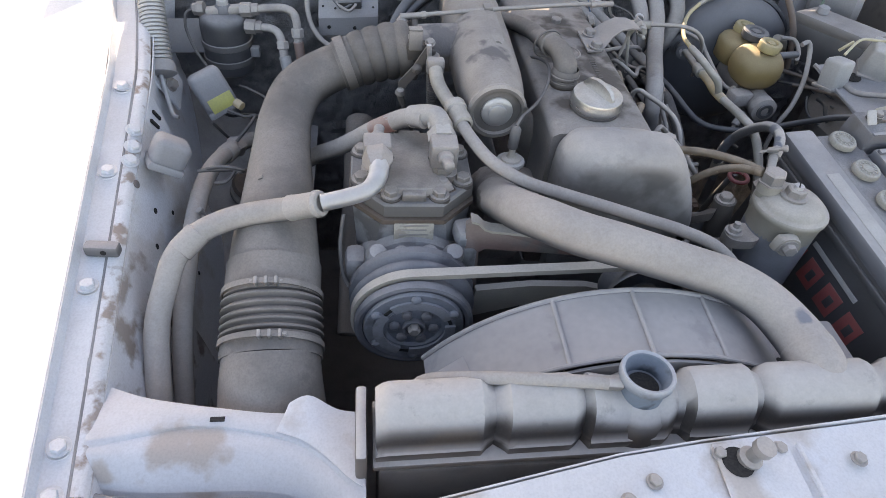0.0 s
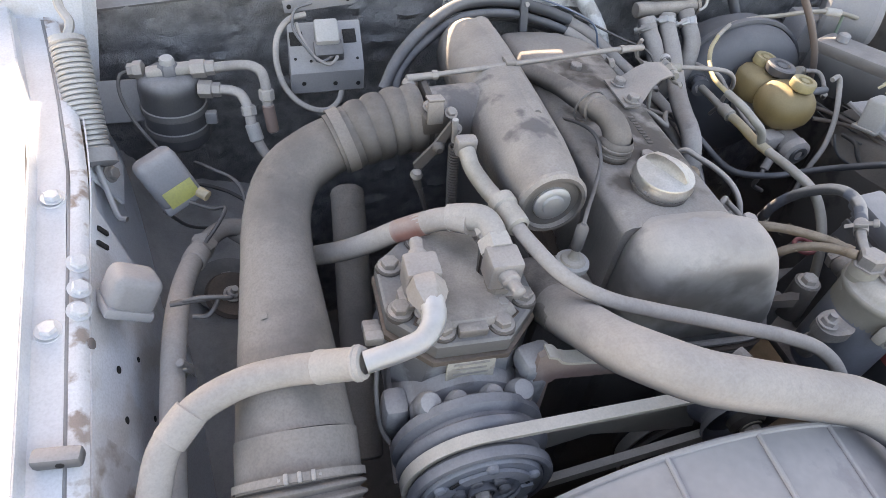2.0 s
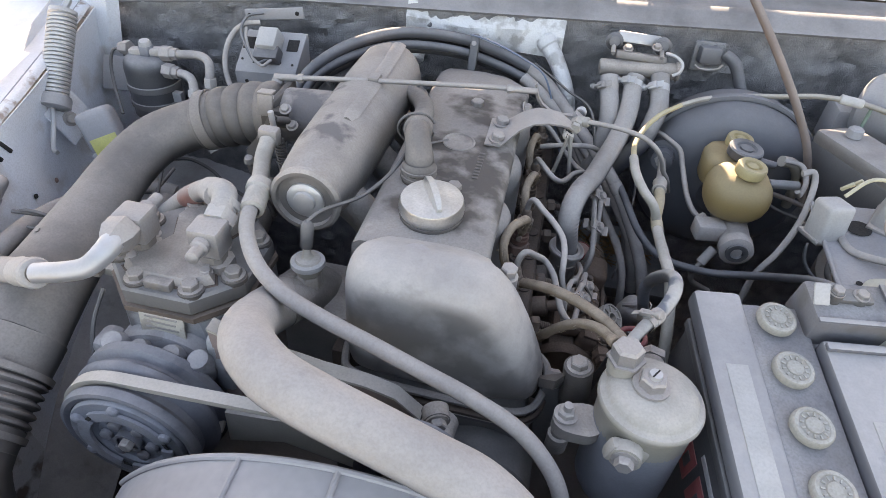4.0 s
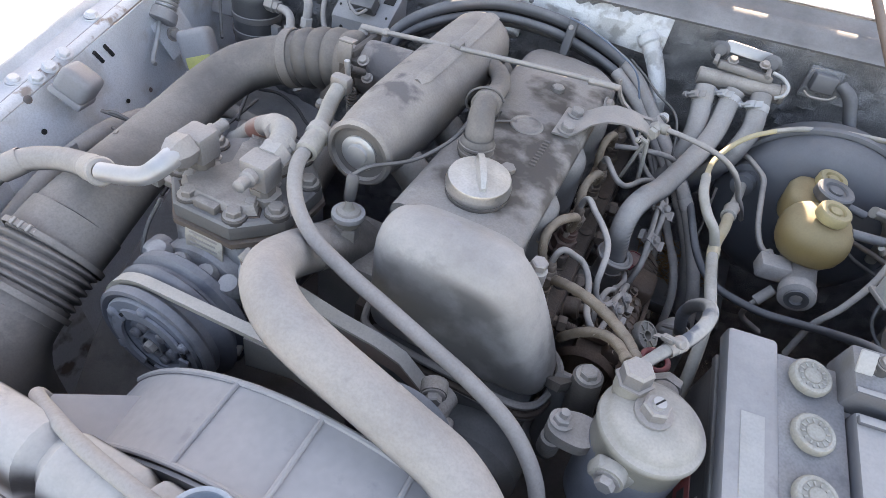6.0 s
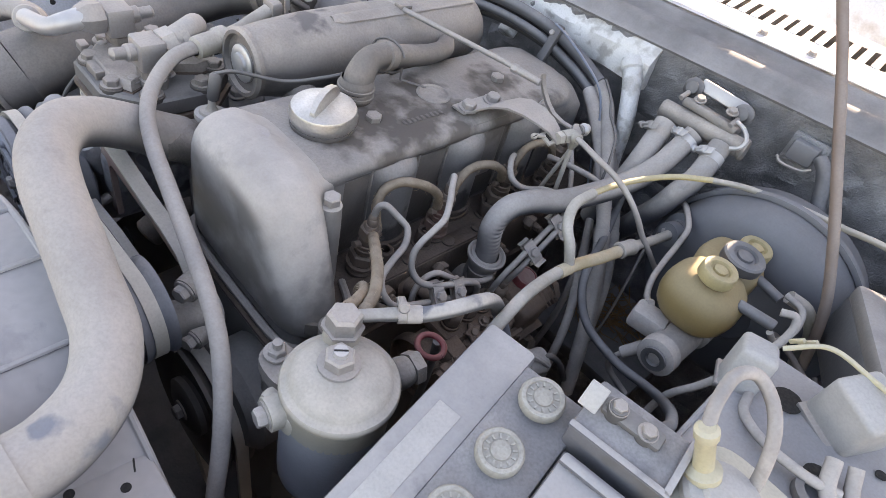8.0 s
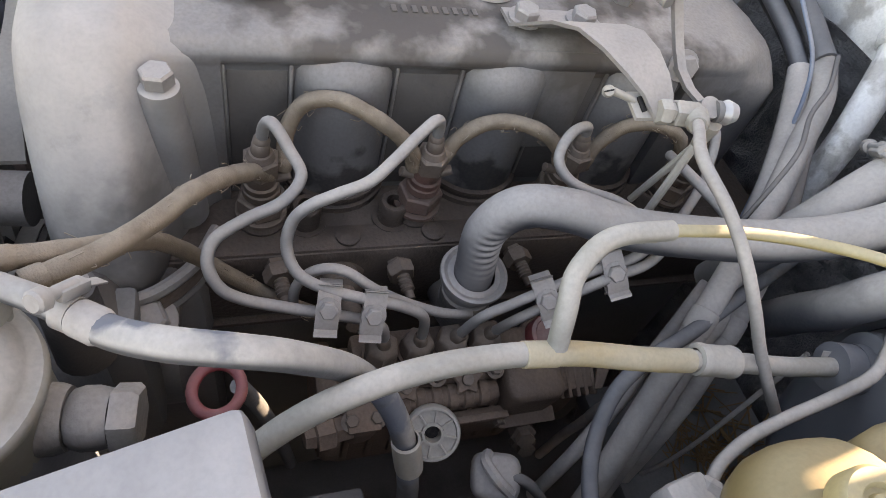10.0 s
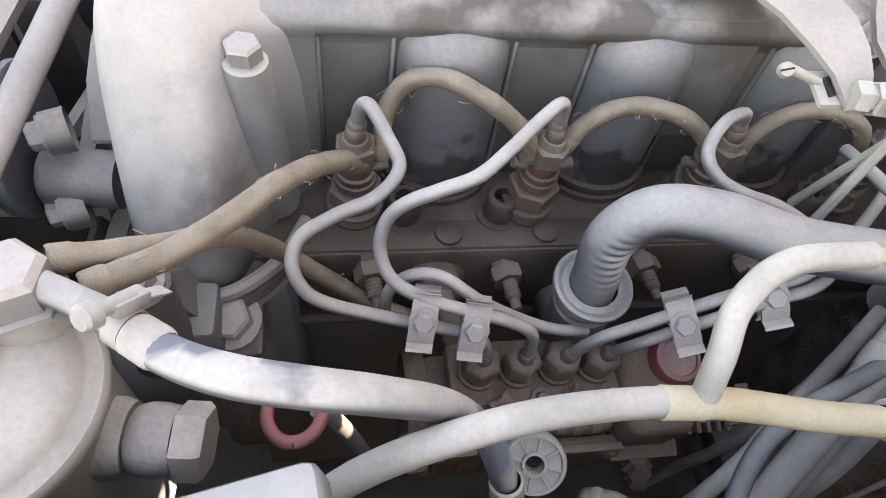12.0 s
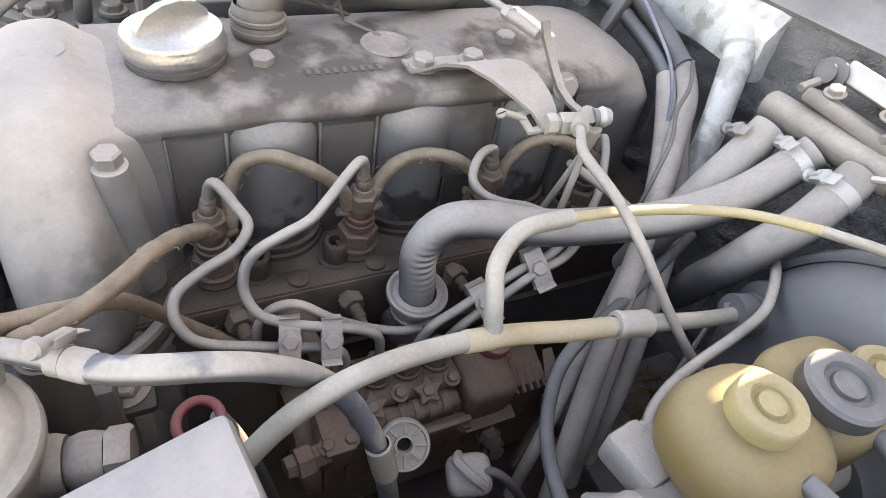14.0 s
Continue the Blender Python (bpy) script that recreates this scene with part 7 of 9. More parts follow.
put("bolt", BOLT, facing((0.0625, 0.6150, 0.9450), (1, -0.1, 0.4), 10), tb)
part("link_socket", lathe([(0, 0), (0.0048, 0.001), (0.0052, 0.006), (0.0040, 0.018), (0.0028, 0.024), (0, 0.024)], (0.1275, 0.5935, 0.9560), (-0.25, 0.20, -0.95), 14), "vacuum", tb)
part("lower_link", rod((0.1220, 0.5980, 0.934), (0.110, 0.590, 0.875), 0.0024, 8), "vacuum", tb)
part("lower_link", rod((0.1225, 0.5970, 0.934), (0.131, 0.586, 0.880), 0.0026, 8), "vacuum", tb)

link = hose("throttle_link_rod", [(-0.218, 0.530, 0.981), (-0.1, 0.5375, 0.992), (0.030, 0.5645, 0.993), (0.072, 0.572, 0.9925)], 0.0030, "steel", "long thin throttle link rod over the engine", "linkage", seg=10)
for p, q in (((-0.226, 0.5295, 0.980), (-0.192, 0.532, 0.983)), ((0.040, 0.566, 0.9925), (0.074, 0.572, 0.992))):
    part("rod_end", rod(p, q, 0.0044, 14, 0.0036), "steel", link)
    part("rod_nut", lathe([(0, -0.003), (0.0050, -0.003), (0.0050, 0.003), (0, 0.003)], Vector(p).lerp(Vector(q), 0.92 if p[0] < 0 else 0.08), Vector(q) - Vector(p), 6), "steel", link)
cable = hose("throttle_cable", [(0.1265, 0.5800, 0.9600), (0.150, 0.5625, 0.969), (0.174, 0.547, 0.975), (0.199, 0.553, 0.966), (0.218, 0.561, 0.951), (0.231, 0.572, 0.931), (0.239, 0.585, 0.910), (0.251, 0.598, 0.889), (0.262, 0.62, 0.86)], 0.0030, "loom", "grey throttle cable looping beside the engine", "cable", seg=10)
part("ferrule", lathe([(0.0042, 0), (0.0060, 0.001), (0.0060, 0.014), (0.0045, 0.017), (0, 0.017)], (0.1265, 0.5800, 0.9600), (0.80, -0.58, 0.28), 12), "vacuum", cable)

# ---- breather ----
br = hose("breather_hose", [(-0.026, 0.417, 0.962), (-0.027, 0.421, 0.976), (-0.032, 0.434, 0.986), (-0.037, 0.455, 0.985), (-0.042, 0.490, 0.976), (-0.047, 0.530, 0.968), (-0.062, 0.570, 0.960), (-0.085, 0.595, 0.955)], [0.0150, 0.0145, 0.0130, 0.0125, 0.0115, 0.0110, 0.0110, 0.0110], "duct", "dusty black breather hose with a rubber elbow", seg=20)
part("elbow_band", lathe([(0.0125, -0.006), (0.0150, -0.005), (0.0150, 0.005), (0.0125, 0.006)], (-0.038, 0.461, 0.9835), (-0.12, 0.97, -0.2), 22), "duct", br)
part("elbow_foot", lathe([(0.0175, 0), (0.0180, 0.004), (0.0165, 0.008), (0.0178, 0.011), (0.0165, 0.016), (0.015, 0.020)], (-0.026, 0.417, 0.955), (0, 0, 1), 24), "duct", br)
for z in (0.958, 0.9655):
    part("pleat", lathe([(0.0165, -0.003), (0.0186, -0.0012), (0.0186, 0.0012), (0.0165, 0.003)], (-0.0262, 0.4175, z), (0, 0.05, 1), 26), "duct", br)
part("wire_loop", tube([(-0.041 + 0.0185 * math.cos(a), 0.466 + 0.006 * math.cos(a), 0.9815 + 0.0175 * math.sin(a)) for a in steps(0.3, 5.9, 20)] + [(-0.030, 0.478, 0.958), (-0.012, 0.500, 0.9535)], 0.0013, seg=6, raw=True), "rubber_dark", br, "thin black wire loop")
hose("sender_wire", [(-0.104, 0.314, 0.957), (-0.094, 0.330, 0.961), (-0.070, 0.365, 0.957), (-0.052, 0.397, 0.964), (-0.044, 0.435, 0.968), (-0.05, 0.48, 0.955), (-0.06, 0.52, 0.93)], 0.0020, "rubber_dark", "thin black sender wire beside the manifold", "wire", seg=8)

# ---- heater valve and hoses ----
valve = thing("heater_valve", (0.195, 0.745, 0.95), "dusty heater valve with three hose stubs on the firewall", "valve")
part("manifold_bar", rod((0.146, 0.721, 0.970), (0.244, 0.727, 0.975), 0.0108, 22), "cast", valve)
part("end_cap", lathe([(0.0115, 0), (0.0125, 0.003), (0.011, 0.006), (0, 0.007)], (0.243, 0.727, 0.975), (0.98, 0.08, 0.1), 20), "cast", valve)
part("top_plate", box((0.196, 0.735, 0.985), (0.066, 0.028, 0.010), 0.003, (-18, 2, 4)), "cast", valve)
part("bright_plate", box((0.191, 0.762, 0.998), (0.056, 0.026, 0.014), 0.002, (-24, 2, 4)), "bright", valve, "bare metal cover plate")
for x, z in ((0.160, 0.996), (0.222, 0.998)):
    part("grommet", lathe([(0.0085, 0), (0.0110, 0.001), (0.0115, 0.006), (0.0070, 0.009), (0.0070, 0.012), (0.0, 0.013)], (x, 0.749, z), (0, -1, 0.35), 20), "black", valve)
    part("control_rod", rod((x, 0.746, z), (x, 0.722, z - 0.006), 0.0030, 8), "steel", valve)
for x, y, z in ((0.178, 0.729, 0.996), (0.214, 0.732, 1.001)):
    put("bolt", BOLT_SMALL, facing((x, y, z), (0, -0.3, 1)), valve)
part("bent_rod", tube([(0.226, 0.724, 0.999), (0.238, 0.716, 0.999), (0.247, 0.710, 0.993), (0.246, 0.706, 0.984), (0.238, 0.704, 0.979)], 0.0022, seg=8), "bright", valve)
HEATER = (
    ("heater_hose_middle", [(0.196, 0.715, 0.966), (0.194, 0.706, 0.957), (0.192, 0.668, 0.935), (0.182, 0.628, 0.918), (0.169, 0.588, 0.909), (0.157, 0.549, 0.906), (0.145, 0.518, 0.909), (0.137, 0.493, 0.904), (0.1355, 0.479, 0.884), (0.1395, 0.4785, 0.856), (0.1410, 0.479, 0.838)], "thick dusty heater hose from firewall valve to engine"),
    ("heater_hose_outer", [(0.226, 0.718, 0.970), (0.228, 0.703, 0.957), (0.230, 0.683, 0.941), (0.224, 0.668, 0.920), (0.216, 0.663, 0.896), (0.204, 0.667, 0.871), (0.190, 0.674, 0.840), (0.165, 0.68, 0.80)], "thick dusty heater hose bending down by the booster"),
    ("heater_hose_inner", [(0.162, 0.712, 0.962), (0.164, 0.700, 0.950), (0.168, 0.680, 0.936), (0.170, 0.662, 0.915), (0.166, 0.652, 0.885), (0.155, 0.65, 0.84)], "thick dusty heater hose bending behind the engine"))
for name, pts, lab in HEATER:
    h = hose(name, pts, 0.0122, "heater_hose", lab, group="heater hoses", seg=24, per=24)
    if name == "heater_hose_middle":
        # creases on the inside of the tight bend
        for v in h.data.vertices:
            inner = v.normal.dot(Vector((0.45, 0.75, -0.3)))
            reach = max(0.0, 1.0 - abs(v.co.z - 0.885) / 0.030) if v.co.y < 0.512 else 0.0
            v.co -= v.normal * 0.0011 * reach * max(0.0, inner + 0.25) * (1.0 + math.sin(v.co.z * 2 * math.pi / 0.0046 + 3 * v.co.x * 60))
    a = Vector(pts[1]) - Vector(pts[0])
    clamp(h, Vector(pts[0]).lerp(Vector(pts[1]), 0.9), a, 0.0122, screw=(-0.7, -0.2, 0.7), material="bright" if name != "heater_hose_inner" else "steel")

# ---- brake booster, master cylinder, reservoir ----
BC = (0.335, 0.855)
booster = thing("brake_booster", (BC[0], 0.70, 0.75), "round dark grey brake booster drum on the firewall", "brake booster")
BOOST = dusty("booster_enamel", (0.09, 0.095, 0.11), 0.45, dust=(0.30, 0.295, 0.305), rough=0.45, grain=50, bump=0.1)
part("front_shell", lathe([(0, 0.0), (0.032, 0.0), (0.036, 0.004), (0.060, 0.008), (0.090, 0.016), (0.1045, 0.027), (0.110, 0.038), (0.1115, 0.050)], (BC[0], 0.640, BC[1]), (0.02, 1, 0.02), 64), BOOST, booster)
part("crimp_ring", lathe([(0.1125, 0), (0.1175, 0.001), (0.1180, 0.008), (0.1125, 0.010)], (BC[0] + 0.0015, 0.688, BC[1] + 0.001), (0.02, 1, 0.02), 64), BOOST, booster)
part("rear_shell", lathe([(0.1125, 0.0), (0.110, 0.03), (0.095, 0.055), (0.05, 0.07), (0, 0.07)], (BC[0] + 0.0015, 0.697, BC[1] + 0.001), (0.02, 1, 0.02), 48), BOOST, booster)
part("check_valve", lathe([(0.022, 0), (0.021, 0.006), (0.014, 0.008), (0.014, 0.014), (0.0135, 0.014), (0.0135, 0.026), (0, 0.026)], (0.253, 0.668, 0.889), (-0.25, -0.97, 0.02), 28), BOOST, booster)
part("valve_nut", lathe([(0, 0), (0.0125, 0), (0.0125, 0.010), (0.010, 0.012), (0, 0.012)], (0.2495, 0.655, 0.8893), (-0.15, -0.98, 0.05), 6), "loom", booster)

mc = thing("master_cylinder", (0.33, 0.56, 0.86), "dusty brake master cylinder before the booster", "master cylinder")
part("body", lathe([(0, 0), (0.013, 0.0), (0.0185, 0.002), (0.0190, 0.014), (0.0175, 0.016), (0.0175, 0.060), (0.021, 0.064), (0.021, 0.140), (0, 0.140)], (0.329, 0.503, 0.868), (0.02, 1, 0.0), 28), "loom", mc)
part("end_plug", lathe([(0.0125, 0), (0.012, 0.003), (0.007, 0.003), (0.0055, 0.0), (0, 0.0)], (0.329, 0.5035, 0.868), (0, -1, 0), 24), "black", mc)
part("port_boss", box((0.300, 0.535, 0.872), (0.034, 0.024, 0.022), 0.004, (0, 0, 10)), "loom", mc)
part("port_nut", lathe([(0, 0), (0.006, 0), (0.006, 0.012), (0.004, 0.014), (0, 0.014)], (0.296, 0.540, 0.874), (-0.5, 0.45, 0.5), 6), "steel", mc)
part("switch_stub", rod((0.312, 0.525, 0.852), (0.300, 0.515, 0.835), 0.006, 10), "loom", mc)

res = thing("brake_fluid_reservoir", (0.325, 0.585, 0.885), "yellowed translucent brake fluid reservoir with three caps", "fluid reservoir")
part("front_tank", loft([[(0.322 + a * math.copysign(abs(math.cos(t)) ** 0.8, math.cos(t)), 0.562 + b * math.copysign(abs(math.sin(t)) ** 0.8, math.sin(t)), z) for t in steps(0, 2 * math.pi * 31 / 32, 31)] for z, a, b in ((0.882, 0.014, 0.014), (0.884, 0.022, 0.022), (0.889, 0.029, 0.029), (0.897, 0.0345, 0.0345), (0.908, 0.0370, 0.0370), (0.918, 0.0365, 0.0365), (0.927, 0.0335, 0.0335), (0.934, 0.0280, 0.0280), (0.938, 0.0205, 0.0205), (0.939, 0.014, 0.014))]), "fluid", res, angle=60)
part("rear_tank", loft([[(0.318 + a * (abs(math.cos(t)) ** 0.7) * (1 if math.cos(t) > 0 else -1), 0.618 + b * (abs(math.sin(t)) ** 0.7) * (1 if math.sin(t) > 0 else -1), z) for t in steps(0, 2 * math.pi * 31 / 32, 31)] for z, a, b in ((0.890, 0.022, 0.022), (0.895, 0.030, 0.030), (0.922, 0.031, 0.031), (0.930, 0.027, 0.027), (0.933, 0.016, 0.016))]), "fluid", res, angle=60)
for p, r, mat, lab in (((0.3225, 0.552, 0.942), 0.0165, "cap_yellow", "yellowed screw cap"), ((0.326, 0.603, 0.936), 0.0200, "black", "dark dusty switch cap"), ((0.326, 0.636, 0.931), 0.0160, "cap_yellow", "yellowed screw cap")):
    c = part("cap", lathe([(r * 0.9, 0), (r, 0.002), (r, 0.011), (r * 0.92, 0.013), (r * 0.60, 0.013), (r * 0.52, 0.0105), (r * 0.40, 0.0105), (r * 0.36, 0.0125), (0, 0.013)], p, (0.05, -0.05, 1), 36), mat, res, lab)
part("outlet_nozzle", rod((0.350, 0.560, 0.930), (0.384, 0.566, 0.930), 0.0052, 14), "loom_dark", res)
part("outlet_nozzle", rod((0.345, 0.620, 0.925), (0.372, 0.618, 0.922), 0.0048, 14), "loom_dark", res)

hose("reservoir_hose", [(0.376, 0.618, 0.930), (0.395, 0.628, 0.922), (0.412, 0.640, 0.895), (0.420, 0.652, 0.85)], 0.0066, "vacuum", "dusty clutch fluid hose from the reservoir", seg=14)
hose("reservoir_wire", [(0.380, 0.562, 0.948), (0.392, 0.565, 0.950), (0.396, 0.556, 0.935), (0.388, 0.530, 0.905), (0.372, 0.508, 0.875), (0.356, 0.498, 0.845), (0.352, 0.492, 0.80)], 0.0036, "loom", "grey level-switch lead hanging from the reservoir", "wire", seg=10)
hose("reservoir_wire", [(0.374, 0.605, 0.938), (0.392, 0.598, 0.938), (0.398, 0.584, 0.926), (0.392, 0.570, 0.915), (0.384, 0.562, 0.925)], 0.0030, "loom", "grey level-switch lead hanging from the reservoir", "wire", seg=10)
hose("brake_pipe", [(0.228, 0.690, 0.905), (0.240, 0.672, 0.913), (0.253, 0.655, 0.913), (0.263, 0.637, 0.912), (0.267, 0.616, 0.903), (0.270, 0.593, 0.895), (0.274, 0.572, 0.887), (0.281, 0.556, 0.880), (0.290, 0.546, 0.877)], 0.0033, "pipe", "thin steel brake pipe curving to the master cylinder", "brake pipe", seg=10)
hose("brake_pipe", [(0.303, 0.517, 0.838), (0.296, 0.512, 0.822), (0.300, 0.516, 0.805), (0.325, 0.520, 0.790)], 0.0033, "pipe", "thin steel brake pipe below the master cylinder", "brake pipe", seg=10)

VACUUM = [(0.2475, 0.645, 0.890), (0.244, 0.611, 0.893), (0.238, 0.569, 0.898), (0.234, 0.528, 0.903), (0.2275, 0.489, 0.9065), (0.2265, 0.455, 0.911), (0.229, 0.418, 0.914), (0.234, 0.385, 0.911), (0.237, 0.358, 0.893), (0.240, 0.335, 0.860), (0.242, 0.315, 0.81)]
vac = hose("vacuum_pipe", VACUUM, [0.0052, 0.0052, 0.0054, 0.0054, 0.0054, 0.0056, 0.0056, 0.0056, 0.0056, 0.0056, 0.0056], "vacuum", "grey plastic vacuum pipe to the brake booster", "pipe", seg=16)
part("coupling", lathe([(0.0055, -0.012), (0.0080, -0.0115), (0.0086, -0.009), (0.0080, -0.006), (0.0080, 0.006), (0.0086, 0.009), (0.0080, 0.0115), (0.0055, 0.012)], (0.2375, 0.566, 0.8985), (-0.15, -1, 0.12), 20), "vacuum", vac)
part("tee_joint", lathe([(0.0056, -0.009), (0.0062, -0.0085), (0.0062, 0.0085), (0.0056, 0.009)], (0.2268, 0.470, 0.9090), (-0.03, -1, 0.15), 18), "amber", vac, "amber stained tee joint")
part("amber_end", tube([q for q in smooth_line(VACUUM) if 0.478 < q.y < 0.557], 0.0060, seg=16, raw=True), "amber", vac)
tee = hose("vacuum_tube", [(0.2255, 0.478, 0.912), (0.218, 0.479, 0.928), (0.205, 0.485, 0.940), (0.195, 0.503, 0.949), (0.193, 0.535, 0.949)], 0.0050, "vacuum", "thin vacuum tube with an amber middle section", "tube", seg=14)
part("amber_section", tube([(0.193, 0.533, 0.949), (0.196, 0.571, 0.948), (0.208, 0.605, 0.952), (0.226, 0.635, 0.957), (0.251, 0.661, 0.961)], 0.0030, seg=12), "amber_clear", tee, "translucent amber tube")
part("far_section", tube([(0.251, 0.661, 0.961), (0.278, 0.683, 0.963), (0.305, 0.702, 0.961), (0.335, 0.706, 0.966), (0.371, 0.692, 0.978), (0.41, 0.68, 0.99), (0.46, 0.675, 0.99), (0.52, 0.68, 0.975)], 0.0032, seg=12), "vacuum", tee)
part("joint_sleeve", rod((0.430, 0.678, 0.992), (0.456, 0.675, 0.990), 0.0058, 12), "label", tee)

# ---- on the firewall ----
foil = thing("heater_box", (-0.02, 0.79, 0.94), "heater box wrapped in scuffed silver foil", "heater box")
part("foil_wrap", loft([[(x, y + 0.0015 * math.sin(x * 90 + z * 60), z) for y, z in ((0.760 + dy, 0.952 + dz), (0.758 + dy, 0.985 + dz), (0.772 + dy, 1.004 + dz), (0.850 + dy, 1.010 + dz), (0.850 + dy, 0.94 + dz))] for x, dy, dz in [(x, 0.006 * (x + 0.12) / 0.2 + 0.002 * math.sin(x * 57), 0.003 * math.sin(x * 33)) for x in steps(-0.128, 0.094, 18)]]), "foil", foil)
part("side_boss", rod((-0.112, 0.758, 0.948), (-0.110, 0.742, 0.930), 0.013, 18), "foil", foil)
pipe_s = hose("drain_pipe", [(0.068, 0.768, 0.980), (0.082, 0.757, 0.966), (0.097, 0.742, 0.948), (0.110, 0.730, 0.926), (0.118, 0.722, 0.900), (0.125, 0.715, 0.86)], [0.0135, 0.0120, 0.0110, 0.0105, 0.0100, 0.0100], "foil", "silver-painted pipe below the heater box", "pipe", seg=16)
part("pipe_collar", lathe([(0.014, 0), (0.0150, 0.002), (0.0145, 0.010), (0.012, 0.012)], (0.070, 0.766, 0.978), (0.6, -0.5, -0.6), 18), "foil", pipe_s)

sock = thing("firewall_socket", (0.29, 0.785, 0.975), "dark square wiring socket on the firewall with a lead", "connector")
part("housing", box((0.290, 0.774, 0.986), (0.028, 0.022, 0.022), 0.003, (-12, 0, 4)), "loom_dark", sock)
part("base_plate", box((0.290, 0.785, 0.980), (0.040, 0.006, 0.040), 0.002, (-6, 0, 4)), "firewall", sock)
part("clip", tube([(0.272, 0.758, 0.976), (0.280, 0.752, 0.974), (0.300, 0.754, 0.976), (0.308, 0.762, 0.979)], 0.0016, seg=6), "steel", sock)
part("lead", tube([(0.308, 0.768, 0.992), (0.322, 0.758, 0.984), (0.334, 0.748, 0.962), (0.345, 0.738, 0.940), (0.36, 0.73, 0.90)], [0.007, 0.008, 0.0075, 0.007, 0.006], seg=12), "loom_dark", sock)

ecu = thing("control_box", (-0.295, 0.66, 0.89), "small grey control box with a relay on top", "control box")
part("case", loft([[(x, y, z + dz) for y, z in ((0.645, 0.8965), (0.643, 0.924), (0.646, 0.929), (0.693, 0.962), (0.697, 0.962), (0.697, 0.8965))] for x, dz in ((-0.3400, -0.004), (-0.3385, -0.003), (-0.2535, 0.003), (-0.2520, 0.002))]), "grey_box", ecu, angle=25)
part("mount_flange", box((-0.300, 0.700, 0.985), (0.086, 0.003, 0.015), 0.0012, (-6, -9, 1)), "grey_box", ecu)
for dx in (-0.036, 0.034):
    part("flange_screw", lathe([(0, 0), (0.0030, 0), (0.0025, 0.0016), (0, 0.0018)], (-0.300 + dx, 0.6982, 0.985 + 0.16 * dx), (0, -1, 0.1), 10), "void", ecu)
for dx, dy in ((-0.038, -0.020), (-0.020, -0.024), (0.018, -0.022), (0.036, -0.024)):
    part("case_hole", lathe([(0, 0), (0.0018, 0), (0.0018, 0.0006), (0, 0.0006)], (0, 0, 0), (0, 0, 1), 8), "void", ecu).data.transform(pose(-0.296, 0.6690, 0.9455, 35, -4, 0) @ pose(dx, dy + 0.004, 0.0006))
ON_BOX = pose(-0.296, 0.6690, 0.9455, 35, -4, 0)
part("relay", box((0, 0, 0), (0.028, 0.030, 0.026), 0.003), "battery_cap", ecu, "pale plug-in relay").data.transform(ON_BOX @ pose(0.002, 0.006, 0.013))
part("relay_socket", box((0, 0, 0), (0.034, 0.020, 0.018), 0.002), "black", ecu).data.transform(ON_BOX @ pose(0.002, -0.012, 0.009))
for dx in (-0.034, 0.030):
    part("window", box((0, 0, 0), (0.016, 0.018, 0.0012), 0.0004), "void", ecu).data.transform(ON_BOX @ pose(dx, 0.010, 0.0004))
for dx in (-0.03, 0.008, 0.036):
    part("rivet", lathe([(0, 0), (0.0028, 0), (0.002, 0.0012), (0, 0.0014)], (-0.295 + dx, 0.6436, 0.908), (0, -1, 0.05), 10), "void", ecu)
part("lead", tube([(-0.318, 0.690, 0.974), (-0.338, 0.680, 0.972), (-0.352, 0.668, 0.958), (-0.356, 0.652, 0.938), (-0.351, 0.638, 0.915), (-0.338, 0.628, 0.897), (-0.318, 0.622, 0.886), (-0.298, 0.626, 0.882), (-0.284, 0.636, 0.888), (-0.278, 0.650, 0.897)], 0.0036, seg=10), "loom", ecu)
part("lead", tube([(-0.286, 0.650, 0.945), (-0.286, 0.640, 0.944), (-0.296, 0.636, 0.938), (-0.314, 0.645, 0.946), (-0.326, 0.660, 0.962), (-0.330, 0.672, 0.972)], 0.0022, seg=8), "loom", ecu)
part("lead", tube([(-0.290, 0.652, 0.944), (-0.292, 0.643, 0.944), (-0.306, 0.640, 0.940), (-0.322, 0.650, 0.954), (-0.334, 0.664, 0.970), (-0.330, 0.680, 0.984), (-0.31, 0.690, 0.988)], 0.0018, seg=8), "loom_dark", ecu)

dry = thing("receiver_drier", (-0.463, 0.65, 0.83), "black receiver drier can with brass unions", "receiver drier")
part("can", lathe([(0, 0), (0.032, 0.0), (0.036, 0.005), (0.0362, 0.074), (0.0350, 0.082), (0.0315, 0.088), (0.026, 0.0915), (0.018, 0.0925), (0, 0.093)], (-0.465, 0.655, 0.818), (0, 0, 1), 40), dusty("drier_enamel", (0.035, 0.036, 0.042), 0.75, dust=(0.34, 0.33, 0.33), rough=0.42, up=(0.15, 0.9), low=0.10, scuff=0.4), dry)
for z in (0.836, 0.862):
    part("band", lathe([(0.0362, 0), (0.0378, 0.001), (0.0378, 0.009), (0.0362, 0.010), (0.0362, 0)], (-0.465, 0.655, z), (0, 0, 1), 36), "iron", dry)
part("band_ear", box((-0.424, 0.645, 0.854), (0.014, 0.010, 0.016), 0.002), "grey_box", dry)
part("head_block", box((-0.463, 0.652, 0.914), (0.050, 0.015, 0.011), 0.003, (0, -6, 4)), "pale_cast", dry)
part("valve_body", lathe([(0, 0), (0.0105, 0), (0.0115, 0.002), (0.0115, 0.013), (0.0095, 0.016), (0, 0.016)], (-0.463, 0.652, 0.907), (0, 0, 1), 6, 10), "pulley", dry, "blue-black valve body")
